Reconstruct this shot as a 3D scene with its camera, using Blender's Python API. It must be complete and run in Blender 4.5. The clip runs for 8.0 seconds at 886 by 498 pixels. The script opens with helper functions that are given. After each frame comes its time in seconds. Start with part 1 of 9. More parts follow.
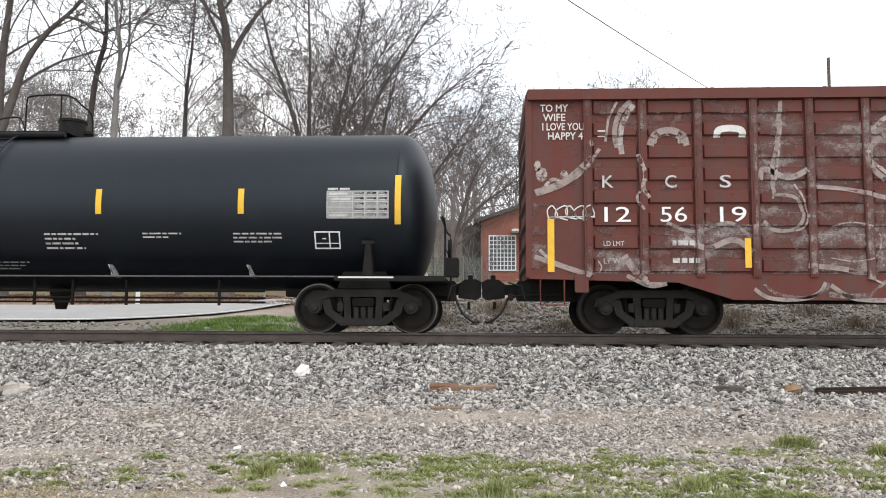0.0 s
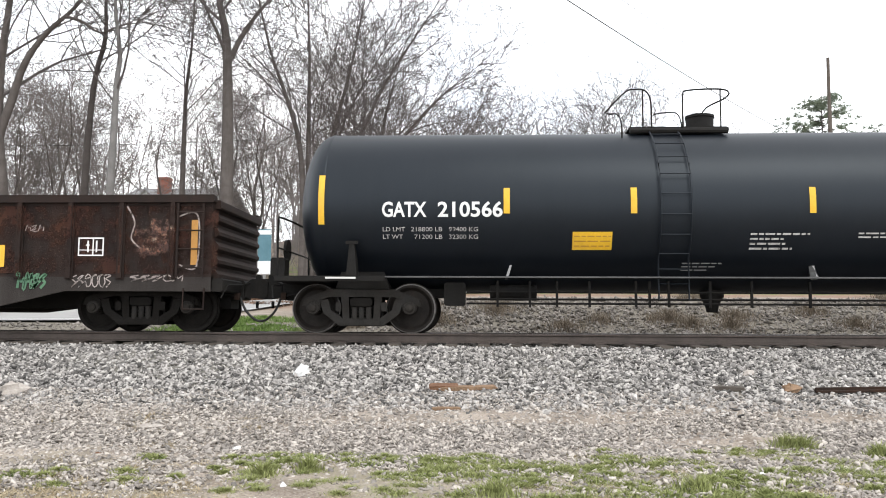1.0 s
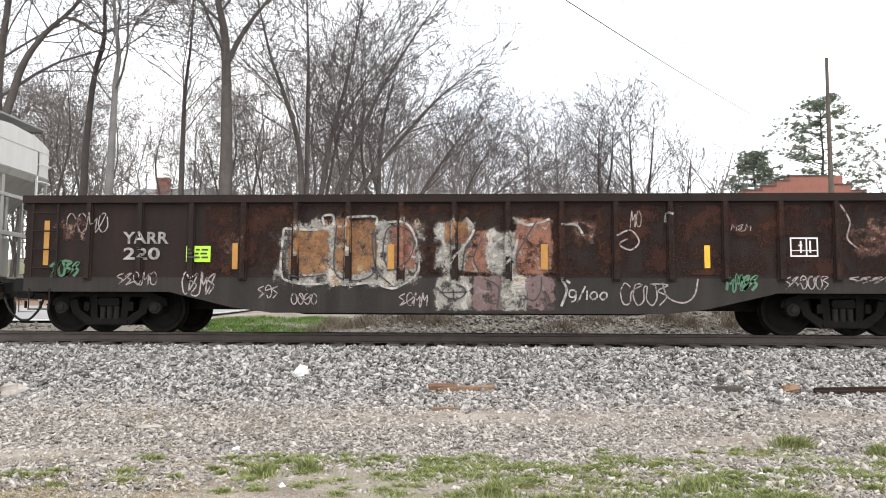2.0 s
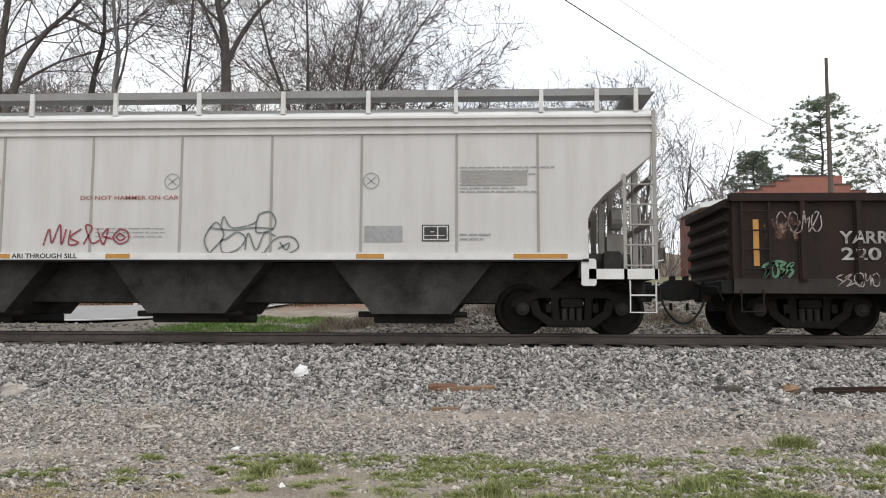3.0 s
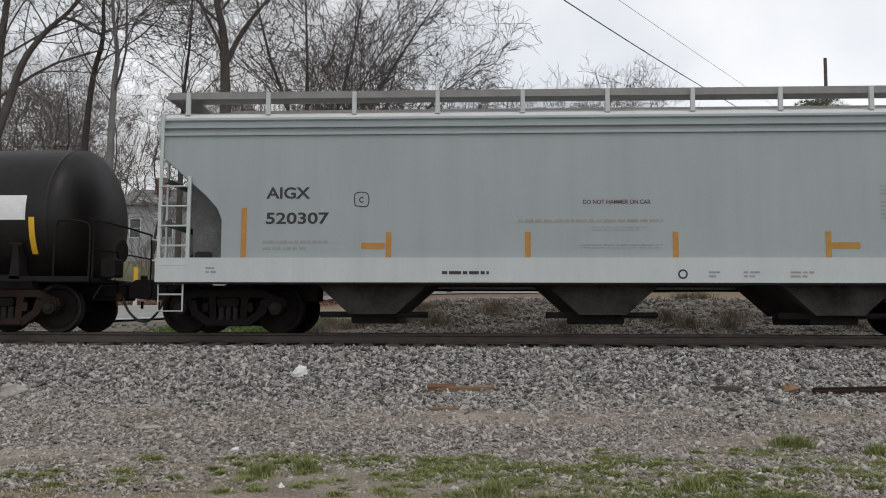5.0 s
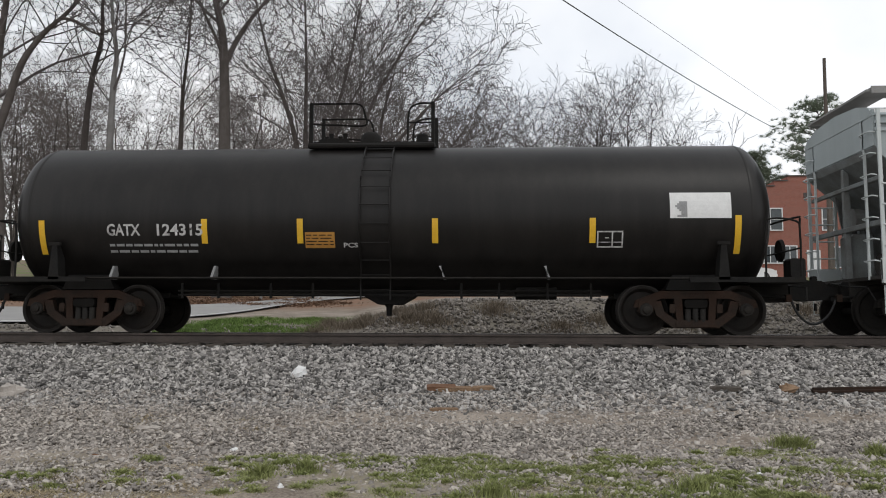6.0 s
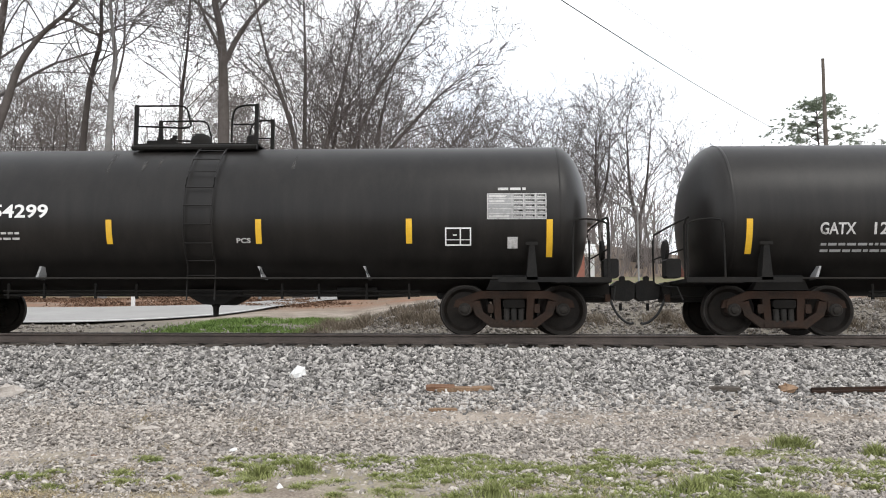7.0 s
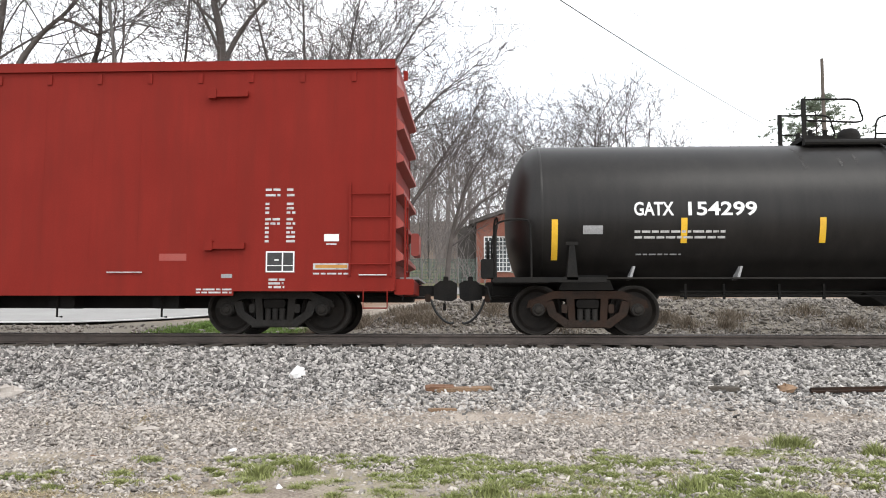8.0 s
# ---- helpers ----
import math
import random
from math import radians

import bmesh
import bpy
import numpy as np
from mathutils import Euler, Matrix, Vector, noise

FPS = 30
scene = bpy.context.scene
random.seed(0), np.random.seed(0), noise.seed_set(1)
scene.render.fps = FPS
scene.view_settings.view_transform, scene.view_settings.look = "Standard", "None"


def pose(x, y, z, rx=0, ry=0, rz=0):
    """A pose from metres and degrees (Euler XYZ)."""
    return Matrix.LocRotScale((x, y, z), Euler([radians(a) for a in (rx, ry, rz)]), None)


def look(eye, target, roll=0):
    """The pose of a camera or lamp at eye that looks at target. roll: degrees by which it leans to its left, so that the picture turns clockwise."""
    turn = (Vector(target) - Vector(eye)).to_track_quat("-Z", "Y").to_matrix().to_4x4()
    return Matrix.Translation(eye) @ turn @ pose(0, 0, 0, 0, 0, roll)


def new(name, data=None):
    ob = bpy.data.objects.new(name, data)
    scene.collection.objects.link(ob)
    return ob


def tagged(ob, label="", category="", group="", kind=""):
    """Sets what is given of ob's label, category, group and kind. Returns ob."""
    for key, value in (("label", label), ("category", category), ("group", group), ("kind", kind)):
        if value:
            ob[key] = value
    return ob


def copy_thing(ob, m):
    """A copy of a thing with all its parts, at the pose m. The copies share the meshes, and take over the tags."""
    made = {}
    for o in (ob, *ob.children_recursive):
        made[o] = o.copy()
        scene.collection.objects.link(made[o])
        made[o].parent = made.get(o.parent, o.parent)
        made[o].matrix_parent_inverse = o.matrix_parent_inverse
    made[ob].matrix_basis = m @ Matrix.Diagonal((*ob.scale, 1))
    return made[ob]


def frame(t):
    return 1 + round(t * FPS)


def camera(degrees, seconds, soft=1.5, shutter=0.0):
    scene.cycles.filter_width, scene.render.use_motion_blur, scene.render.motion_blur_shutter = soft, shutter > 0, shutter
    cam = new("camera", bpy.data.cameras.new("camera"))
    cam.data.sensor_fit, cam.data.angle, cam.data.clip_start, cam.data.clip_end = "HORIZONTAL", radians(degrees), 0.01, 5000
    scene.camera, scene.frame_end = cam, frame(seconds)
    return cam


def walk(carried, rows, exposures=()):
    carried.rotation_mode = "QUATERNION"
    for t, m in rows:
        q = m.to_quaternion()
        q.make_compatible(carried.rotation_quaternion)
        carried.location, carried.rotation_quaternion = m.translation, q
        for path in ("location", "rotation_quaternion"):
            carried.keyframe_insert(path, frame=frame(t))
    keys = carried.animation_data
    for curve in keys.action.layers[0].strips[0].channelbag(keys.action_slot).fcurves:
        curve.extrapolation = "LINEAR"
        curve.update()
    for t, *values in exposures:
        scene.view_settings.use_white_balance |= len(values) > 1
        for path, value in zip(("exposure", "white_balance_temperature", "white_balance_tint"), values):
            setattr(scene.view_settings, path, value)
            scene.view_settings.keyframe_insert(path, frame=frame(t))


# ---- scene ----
# ---------------------------------------------------------------- camera
EYE = Vector((0.0, -15.72, 0.22))


def aim(k):
    """The camera's pose after the share k of its slow drift to the right."""
    yaw, pitch, roll = radians(2.96 - 0.343 * k), radians(5.16 + 0.10 * k), 0.314 - 0.20 * k
    way = Vector((-math.sin(yaw) * math.cos(pitch), math.cos(yaw) * math.cos(pitch), math.sin(pitch)))
    return look(EYE, EYE + way * 10, roll)


DRIFT = [(0, 0), (1, 0.08), (1.5, 0.2), (3, 0.35), (4.5, 0.45), (6, 0.65), (7, 0.85), (8, 1.0)]
EXPOSURES = [(0, -0.02), (1.0, 0.17), (1.7, 0.20), (2.8, -0.27), (3.5, -0.86), (4.5, -1.13), (5.8, -1.05), (6.5, -0.50), (7.0, -0.10), (8.0, 0.10)]
cam = camera(57.81, 8.0, soft=1.0)
walk(cam, [(t, aim(k)) for t, k in DRIFT], EXPOSURES)

# ---------------------------------------------------------------- world and sun: a bright overcast day
world = bpy.data.worlds.new("overcast_sky")
scene.world = world
world.use_nodes = True
wn, wl = world.node_tree.nodes, world.node_tree.links
wn.clear()
sky = wn.new("ShaderNodeTexSky")
sky.sky_type, sky.sun_disc, sky.sun_elevation, sky.sun_rotation = "NISHITA", False, radians(48), radians(60)
sky_gain = wn.new("ShaderNodeVectorMath")
sky_gain.operation = "SCALE"
sky_gain.inputs["Scale"].default_value = 0.10
wl.new(sky.outputs[0], sky_gain.inputs[0])
cloud_noise = wn.new("ShaderNodeTexNoise")
cloud_noise.inputs["Scale"].default_value = 2.6
cloud_noise.inputs["Detail"].default_value = 6
cloud_coord = wn.new("ShaderNodeTexCoord")
wl.new(cloud_coord.outputs["Generated"], cloud_noise.inputs["Vector"])
cloud_ramp = wn.new("ShaderNodeValToRGB")
cloud_ramp.color_ramp.elements[0].position, cloud_ramp.color_ramp.elements[0].color = 0.30, (1.45, 1.54, 1.68, 1)
cloud_ramp.color_ramp.elements[1].position, cloud_ramp.color_ramp.elements[1].color = 0.62, (2.15, 2.16, 2.18, 1)
wl.new(cloud_noise.outputs[0], cloud_ramp.inputs[0])
cloud_mix = wn.new("ShaderNodeMixRGB")
cloud_mix.inputs[0].default_value = 0.88
wl.new(sky_gain.outputs[0], cloud_mix.inputs[1])
wl.new(cloud_ramp.outputs[0], cloud_mix.inputs[2])
# the thin overcast is brightest low down and heavier overhead
rise_split = wn.new("ShaderNodeSeparateXYZ")
wl.new(cloud_coord.outputs["Generated"], rise_split.inputs[0])
rise_gain = wn.new("ShaderNodeMapRange")
rise_gain.inputs[1].default_value, rise_gain.inputs[2].default_value, rise_gain.inputs[3].default_value, rise_gain.inputs[4].default_value = 0.0, 0.9, 1.30, 0.80
wl.new(rise_split.outputs[2], rise_gain.inputs[0])
sky_out = wn.new("ShaderNodeBackground")
wl.new(rise_gain.outputs[0], sky_out.inputs[1])
wl.new(cloud_mix.outputs[0], sky_out.inputs[0])
world_out = wn.new("ShaderNodeOutputWorld")
wl.new(sky_out.outputs[0], world_out.inputs[0])

sun_data = bpy.data.lights.new("sun", "SUN")
sun_data.energy, sun_data.angle, sun_data.color = 1.3, radians(25), (1.0, 0.97, 0.92)
sun = new("sun", sun_data)
sun.matrix_world = look((20, -30, 48), (0, 0, 0))


# ---------------------------------------------------------------- materials
def mat(name, c1, c2, rough=0.7, metal=0.0, scale=4.0, bump=0.15, dirt=None, amount=0.0, streak=False, fine=40.0, island=0.0, each=0.0, spec=0.5):
    """A surface of two near colours, with grain, optional dirt in streaks or blotches, and fine relief."""
    m = bpy.data.materials.new(name)
    m.use_nodes = True
    n, l = m.node_tree.nodes, m.node_tree.links
    b = n["Principled BSDF"]
    b.inputs["Roughness"].default_value, b.inputs["Metallic"].default_value = rough, metal
    b.inputs["Specular IOR Level"].default_value = spec
    coord = n.new("ShaderNodeTexCoord")
    big = n.new("ShaderNodeTexNoise")
    big.inputs["Scale"].default_value, big.inputs["Detail"].default_value = scale, 5
    l.new(coord.outputs["Object"], big.inputs["Vector"])
    grain = n.new("ShaderNodeTexNoise")
    grain.inputs["Scale"].default_value, grain.inputs["Detail"].default_value = fine, 4
    l.new(coord.outputs["Object"], grain.inputs["Vector"])
    add = n.new("ShaderNodeMath")
    add.operation, add.inputs[1].default_value = "MULTIPLY_ADD", 0.5
    l.new(grain.outputs[0], add.inputs[0])
    half = n.new("ShaderNodeMath")
    half.operation, half.inputs[1].default_value = "MULTIPLY", 0.5
    l.new(big.outputs[0], half.inputs[0])
    l.new(half.outputs[0], add.inputs[2])
    ramp = n.new("ShaderNodeValToRGB")
    ramp.color_ramp.elements[0].position, ramp.color_ramp.elements[0].color = 0.36, (*c1, 1)
    ramp.color_ramp.elements[1].position, ramp.color_ramp.elements[1].color = 0.64, (*c2, 1)
    l.new(add.outputs[0], ramp.inputs[0])
    colour = ramp.outputs[0]
    if dirt:
        mapping = n.new("ShaderNodeMapping")
        mapping.inputs["Scale"].default_value = (2.4, 2.4, 0.28) if streak else (1, 1, 1)
        l.new(coord.outputs["Object"], mapping.inputs["Vector"])
        soil = n.new("ShaderNodeTexNoise")
        soil.inputs["Scale"].default_value, soil.inputs["Detail"].default_value, soil.inputs["Roughness"].default_value = 1.6, 8, 0.65
        l.new(mapping.outputs[0], soil.inputs["Vector"])
        where = n.new("ShaderNodeMapRange")
        where.inputs[1].default_value, where.inputs[2].default_value = 0.42, 0.68
        where.inputs[3].default_value, where.inputs[4].default_value = 0.0, amount
        l.new(soil.outputs[0], where.inputs[0])
        mix = n.new("ShaderNodeMixRGB")
        mix.inputs[2].default_value = (*dirt, 1)
        l.new(where.outputs[0], mix.inputs[0])
        l.new(colour, mix.inputs[1])
        colour = mix.outputs[0]
    if island or each:
        info = n.new("ShaderNodeNewGeometry") if island else n.new("ShaderNodeObjectInfo")
        source = info.outputs["Random Per Island"] if island else info.outputs["Random"]
        span = island or each
        value = n.new("ShaderNodeMapRange")
        value.inputs[3].default_value, value.inputs[4].default_value = 1 - span, 1 + span
        l.new(source, value.inputs[0])
        hsv = n.new("ShaderNodeHueSaturation")
        l.new(value.outputs[0], hsv.inputs["Value"])
        l.new(colour, hsv.inputs["Color"])
        colour = hsv.outputs[0]
    l.new(colour, b.inputs["Base Color"])
    if bump:
        bp = n.new("ShaderNodeBump")
        bp.inputs["Strength"].default_value, bp.inputs["Distance"].default_value = bump, 0.02
        l.new(grain.outputs[0], bp.inputs["Height"])
        l.new(bp.outputs[0], b.inputs["Normal"])
    return m


def mural(name, colours, scale):
    """Sprayed paint in blotches of several colours."""
    m = mat(name, colours[0], colours[0], 0.6)
    n, l = m.node_tree.nodes, m.node_tree.links
    coord = n.new("ShaderNodeTexCoord")
    bend = n.new("ShaderNodeTexNoise")
    bend.inputs["Scale"].default_value, bend.inputs["Detail"].default_value = scale * 1.4, 3
    l.new(coord.outputs["Object"], bend.inputs["Vector"])
    shift = n.new("ShaderNodeMixRGB")
    shift.blend_type, shift.inputs[0].default_value = "ADD", 0.5
    l.new(coord.outputs["Object"], shift.inputs[1])
    l.new(bend.outputs["Color"], shift.inputs[2])
    warp = n.new("ShaderNodeTexNoise")
    warp.inputs["Scale"].default_value, warp.inputs["Detail"].default_value, warp.inputs["Roughness"].default_value = scale * 1.6, 7, 0.65
    l.new(shift.outputs[0], warp.inputs["Vector"])
    ramp = n.new("ShaderNodeValToRGB")
    steps = len(colours)
    for i, c in enumerate(colours):
        at = 0.32 + 0.40 * i / steps
        e = ramp.color_ramp.elements[i] if i < 2 else ramp.color_ramp.elements.new(at)
        e.position, e.color = at, (*c, 1)
    l.new(warp.outputs[0], ramp.inputs[0])
    l.new(ramp.outputs[0], n["Principled BSDF"].inputs["Base Color"])
    return m


def worn(m, low, high, scale=9.0):
    """Lets the surface below show where this paint has flaked or thinned."""
    n, l = m.node_tree.nodes, m.node_tree.links
    coord = n.new("ShaderNodeTexCoord")
    flake = n.new("ShaderNodeTexNoise")
    flake.inputs["Scale"].default_value, flake.inputs["Detail"].default_value, flake.inputs["Roughness"].default_value = scale, 7, 0.7
    l.new(coord.outputs["Object"], flake.inputs["Vector"])
    left = n.new("ShaderNodeMapRange")
    left.interpolation_type = "SMOOTHSTEP"
    left.inputs[1].default_value, left.inputs[2].default_value = low, high
    l.new(flake.outputs[0], left.inputs[0])
    l.new(left.outputs[0], n["Principled BSDF"].inputs["Alpha"])
    return m


def sprayed(name, colours, scale, cut=0.42, soft=0.10, edge=0.16, grain=5.0):
    """Sprayed colour with a ragged, thinning outline, for a sheet of paint."""
    m = mural(name, colours, scale)
    n, l = m.node_tree.nodes, m.node_tree.links
    coord = n.new("ShaderNodeTexCoord")
    split = n.new("ShaderNodeSeparateXYZ")
    l.new(coord.outputs["Generated"], split.inputs[0])
    near = []
    for axis in (0, 2):
        off = n.new("ShaderNodeMath")
        off.operation, off.inputs[1].default_value = "SUBTRACT", 0.5
        l.new(split.outputs[axis], off.inputs[0])
        size = n.new("ShaderNodeMath")
        size.operation = "ABSOLUTE"
        l.new(off.outputs[0], size.inputs[0])
        near.append(size)
    far_side = n.new("ShaderNodeMath")
    far_side.operation = "SMOOTH_MAX"
    far_side.inputs[2].default_value = 0.2
    l.new(near[0].outputs[0], far_side.inputs[0])
    l.new(near[1].outputs[0], far_side.inputs[1])
    fall = n.new("ShaderNodeMapRange")
    fall.inputs[1].default_value, fall.inputs[2].default_value, fall.inputs[3].default_value, fall.inputs[4].default_value = 0.5 - edge, 0.52, 0.0, -0.45
    l.new(far_side.outputs[0], fall.inputs[0])
    flake = n.new("ShaderNodeTexNoise")
    flake.inputs["Scale"].default_value, flake.inputs["Detail"].default_value, flake.inputs["Roughness"].default_value = grain, 8, 0.68
    l.new(coord.outputs["Object"], flake.inputs["Vector"])
    total = n.new("ShaderNodeMath")
    l.new(flake.outputs[0], total.inputs[0])
    l.new(fall.outputs[0], total.inputs[1])
    left = n.new("ShaderNodeMapRange")
    left.interpolation_type = "SMOOTHSTEP"
    left.inputs[1].default_value, left.inputs[2].default_value = cut - soft, cut + soft
    l.new(total.outputs[0], left.inputs[0])
    l.new(left.outputs[0], n["Principled BSDF"].inputs["Alpha"])
    return m


def brickwork(name, c1, c2, joint):
    m = mat(name, c1, c2, 0.85)
    n, l = m.node_tree.nodes, m.node_tree.links
    coord = n.new("ShaderNodeTexCoord")
    turn = n.new("ShaderNodeMapping")
    turn.inputs["Rotation"].default_value = (radians(90), 0, 0)
    l.new(coord.outputs["Object"], turn.inputs["Vector"])
    b = n.new("ShaderNodeTexBrick")
    b.inputs["Scale"].default_value, b.inputs["Brick Width"].default_value, b.inputs["Row Height"].default_value = 1.0, 0.21, 0.075
    b.inputs["Mortar Size"].default_value = 0.008
    b.inputs["Color1"].default_value, b.inputs["Color2"].default_value, b.inputs["Mortar"].default_value = (*c1, 1), (*c2, 1), (*joint, 1)
    l.new(turn.outputs[0], b.inputs["Vector"])
    l.new(b.outputs[0], n["Principled BSDF"].inputs["Base Color"])
    return m


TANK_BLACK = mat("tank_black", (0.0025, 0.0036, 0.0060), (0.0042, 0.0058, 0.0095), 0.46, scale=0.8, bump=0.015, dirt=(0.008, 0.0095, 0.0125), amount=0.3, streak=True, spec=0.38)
# the sky's blue sheen is put into the specular tint
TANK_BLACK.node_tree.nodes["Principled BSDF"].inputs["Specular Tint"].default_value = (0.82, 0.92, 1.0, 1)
TANK_SOOTY = mat("tank_sooty", (0.0055, 0.0048, 0.0045), (0.0105, 0.009, 0.008), 0.42, scale=0.7, bump=0.03, dirt=(0.021, 0.0185, 0.0165), amount=0.45, streak=True, spec=0.30)
BLACK_STEEL = mat("black_steel", (0.009, 0.009, 0.009), (0.019, 0.018, 0.017), 0.7, bump=0.1, dirt=(0.018, 0.015, 0.012), amount=0.5, spec=0.12)
TRUCK_STEEL = mat("truck_steel", (0.016, 0.0155, 0.0145), (0.032, 0.030, 0.028), 0.8, scale=5, bump=0.3, dirt=(0.025, 0.019, 0.014), amount=0.5, spec=0.15)
TRUCK_RUST = mat("truck_rust", (0.018, 0.0135, 0.0115), (0.034, 0.025, 0.020), 0.84, scale=5, bump=0.3, dirt=(0.065, 0.030, 0.017), amount=0.55, spec=0.15)
WHEEL_STEEL = mat("wheel_steel", (0.010, 0.009, 0.0085), (0.022, 0.019, 0.017), 0.65, scale=6, bump=0.2, dirt=(0.03, 0.023, 0.017), amount=0.45, spec=0.15)
RIM_STEEL = mat("rim_steel", (0.10, 0.095, 0.09), (0.17, 0.16, 0.155), 0.5, metal=0.5, bump=0.05)
OXIDE = mat("oxide_brown_paint", (0.100, 0.026, 0.019), (0.132, 0.038, 0.028), 0.7, scale=1.5, bump=0.12, dirt=(0.085, 0.048, 0.042), amount=0.7, streak=True, spec=0.3)
OXIDE_END = mat("darker_oxide_end", (0.055, 0.020, 0.015), (0.085, 0.031, 0.023), 0.75, scale=1.5, bump=0.2, dirt=(0.05, 0.035, 0.03), amount=0.8, streak=True)
GON_BROWN = mat("rusty_brown_paint", (0.010, 0.007, 0.006), (0.020, 0.0115, 0.009), 0.82, scale=1.2, bump=0.3, dirt=(0.030, 0.0145, 0.0095), amount=0.6, streak=True, spec=0.3)
GON_DUST = mat("dusty_brown_sill", (0.018, 0.0155, 0.014), (0.034, 0.028, 0.025), 0.85, scale=1.2, bump=0.3, dirt=(0.05, 0.044, 0.04), amount=0.5, streak=True, spec=0.3)
RED_PAINT = mat("bright_red_paint", (0.175, 0.0145, 0.010), (0.21, 0.0195, 0.0135), 0.6, scale=0.9, bump=0.05, dirt=(0.145, 0.016, 0.011), amount=0.6, streak=True, spec=0.10)
RED_PALER = mat("paler_red_paint", (0.27, 0.040, 0.030), (0.32, 0.058, 0.045), 0.65, scale=1.2, bump=0.08, dirt=(0.26, 0.07, 0.055), amount=0.5, streak=True)
HOP_WHITE = mat("off_white_paint", (0.50, 0.485, 0.465), (0.56, 0.545, 0.525), 0.6, scale=0.6, bump=0.04, dirt=(0.38, 0.36, 0.335), amount=0.38, streak=True)
HOP_TAN = mat("stained_grey_paint", (0.29, 0.28, 0.26), (0.345, 0.33, 0.305), 0.65, scale=0.8, bump=0.05, dirt=(0.21, 0.185, 0.155), amount=0.5, streak=True)
HOP_BLUE = mat("pale_grey_blue_paint", (0.315, 0.355, 0.36), (0.355, 0.395, 0.40), 0.5, scale=0.6, bump=0.04, dirt=(0.29, 0.325, 0.33), amount=0.5, streak=True)
HOP_DARK = mat("dark_hopper_grey", (0.040, 0.037, 0.034), (0.072, 0.067, 0.062), 0.85, scale=1.5, bump=0.1, dirt=(0.012, 0.0105, 0.009), amount=0.8, spec=0.12)
GREY_RAIL = mat("grey_walkway_steel", (0.20, 0.20, 0.197), (0.29, 0.29, 0.283), 0.6, scale=3, dirt=(0.2, 0.18, 0.16), amount=0.4)
WHITE_SILL = mat("white_sill_paint", (0.60, 0.60, 0.58), (0.68, 0.68, 0.66), 0.55, scale=2, dirt=(0.45, 0.43, 0.40), amount=0.5)
LETTER_WHITE = mat("white_lettering", (0.70, 0.70, 0.69), (0.80, 0.80, 0.79), 0.6, scale=9, bump=0.02)
LETTER_WORN = mat("worn_white_lettering", (0.36, 0.35, 0.34), (0.58, 0.57, 0.56), 0.65, scale=9, bump=0.02)
LETTER_GREY = mat("grey_stencil", (0.24, 0.24, 0.24), (0.34, 0.34, 0.34), 0.65, scale=9, bump=0.02)
LETTER_BLACK = mat("black_lettering", (0.02, 0.02, 0.02), (0.04, 0.04, 0.04), 0.6, scale=9, bump=0.02)
LETTER_RED = mat("dull_red_lettering", (0.25, 0.06, 0.05), (0.33, 0.09, 0.07), 0.6, scale=9, bump=0.02)
LETTER_MAROON = mat("dark_maroon_lettering", (0.07, 0.03, 0.03), (0.10, 0.045, 0.045), 0.6, scale=9, bump=0.02)
YELLOW = mat("yellow_reflector", (0.70, 0.40, 0.015), (0.80, 0.48, 0.03), 0.45, scale=8, bump=0.02, dirt=(0.55, 0.33, 0.05), amount=0.4)
AMBER = mat("dusty_amber_reflector", (0.38, 0.175, 0.03), (0.47, 0.235, 0.045), 0.5, scale=8, bump=0.02)
SPRAY_PALE = mat("pale_spray_paint", (0.27, 0.215, 0.20), (0.42, 0.37, 0.35), 0.65, scale=3, bump=0.02)
SPRAY_WHITE = mat("white_spray_paint", (0.52, 0.51, 0.49), (0.66, 0.65, 0.63), 0.65, scale=4, bump=0.02)
SPRAY_BLACK = mat("black_spray_paint", (0.02, 0.02, 0.022), (0.05, 0.05, 0.052), 0.6, scale=4, bump=0.02)
SPRAY_RED = mat("dark_red_spray_paint", (0.20, 0.03, 0.045), (0.28, 0.06, 0.07), 0.6, scale=4, bump=0.02)
SPRAY_GREY = mat("grey_green_spray_paint", (0.12, 0.14, 0.13), (0.20, 0.22, 0.21), 0.6, scale=4, bump=0.02)
SPRAY_GREEN = mat("green_spray_paint", (0.05, 0.13, 0.075), (0.09, 0.20, 0.11), 0.6, scale=4, bump=0.02)
MURAL_WARM = sprayed("warm_sprayed_mural", [(0.05, 0.026, 0.016), (0.20, 0.075, 0.022), (0.12, 0.055, 0.02), (0.27, 0.115, 0.035), (0.17, 0.10, 0.04), (0.34, 0.22, 0.12)], 2.4)
MURAL_SALMON = sprayed("salmon_sprayed_mural", [(0.05, 0.022, 0.014), (0.17, 0.062, 0.034), (0.25, 0.105, 0.06), (0.12, 0.045, 0.028), (0.33, 0.24, 0.18)], 2.4)
MURAL_PALE = sprayed("pale_worn_spray", [(0.035, 0.024, 0.019), (0.12, 0.10, 0.085), (0.30, 0.28, 0.25), (0.20, 0.18, 0.15), (0.44, 0.42, 0.38), (0.34, 0.22, 0.12)], 2.4)
SPRAY_DUSTY = mat("dusty_white_spray", (0.24, 0.22, 0.20), (0.50, 0.48, 0.45), 0.7, scale=7, bump=0.02, fine=14)
GON_RUST = mat("dark_rust_bloom", (0.019, 0.0085, 0.006), (0.036, 0.0135, 0.009), 0.85, scale=2.2, bump=0.3, dirt=(0.06, 0.024, 0.013), amount=0.7, streak=True, spec=0.25)
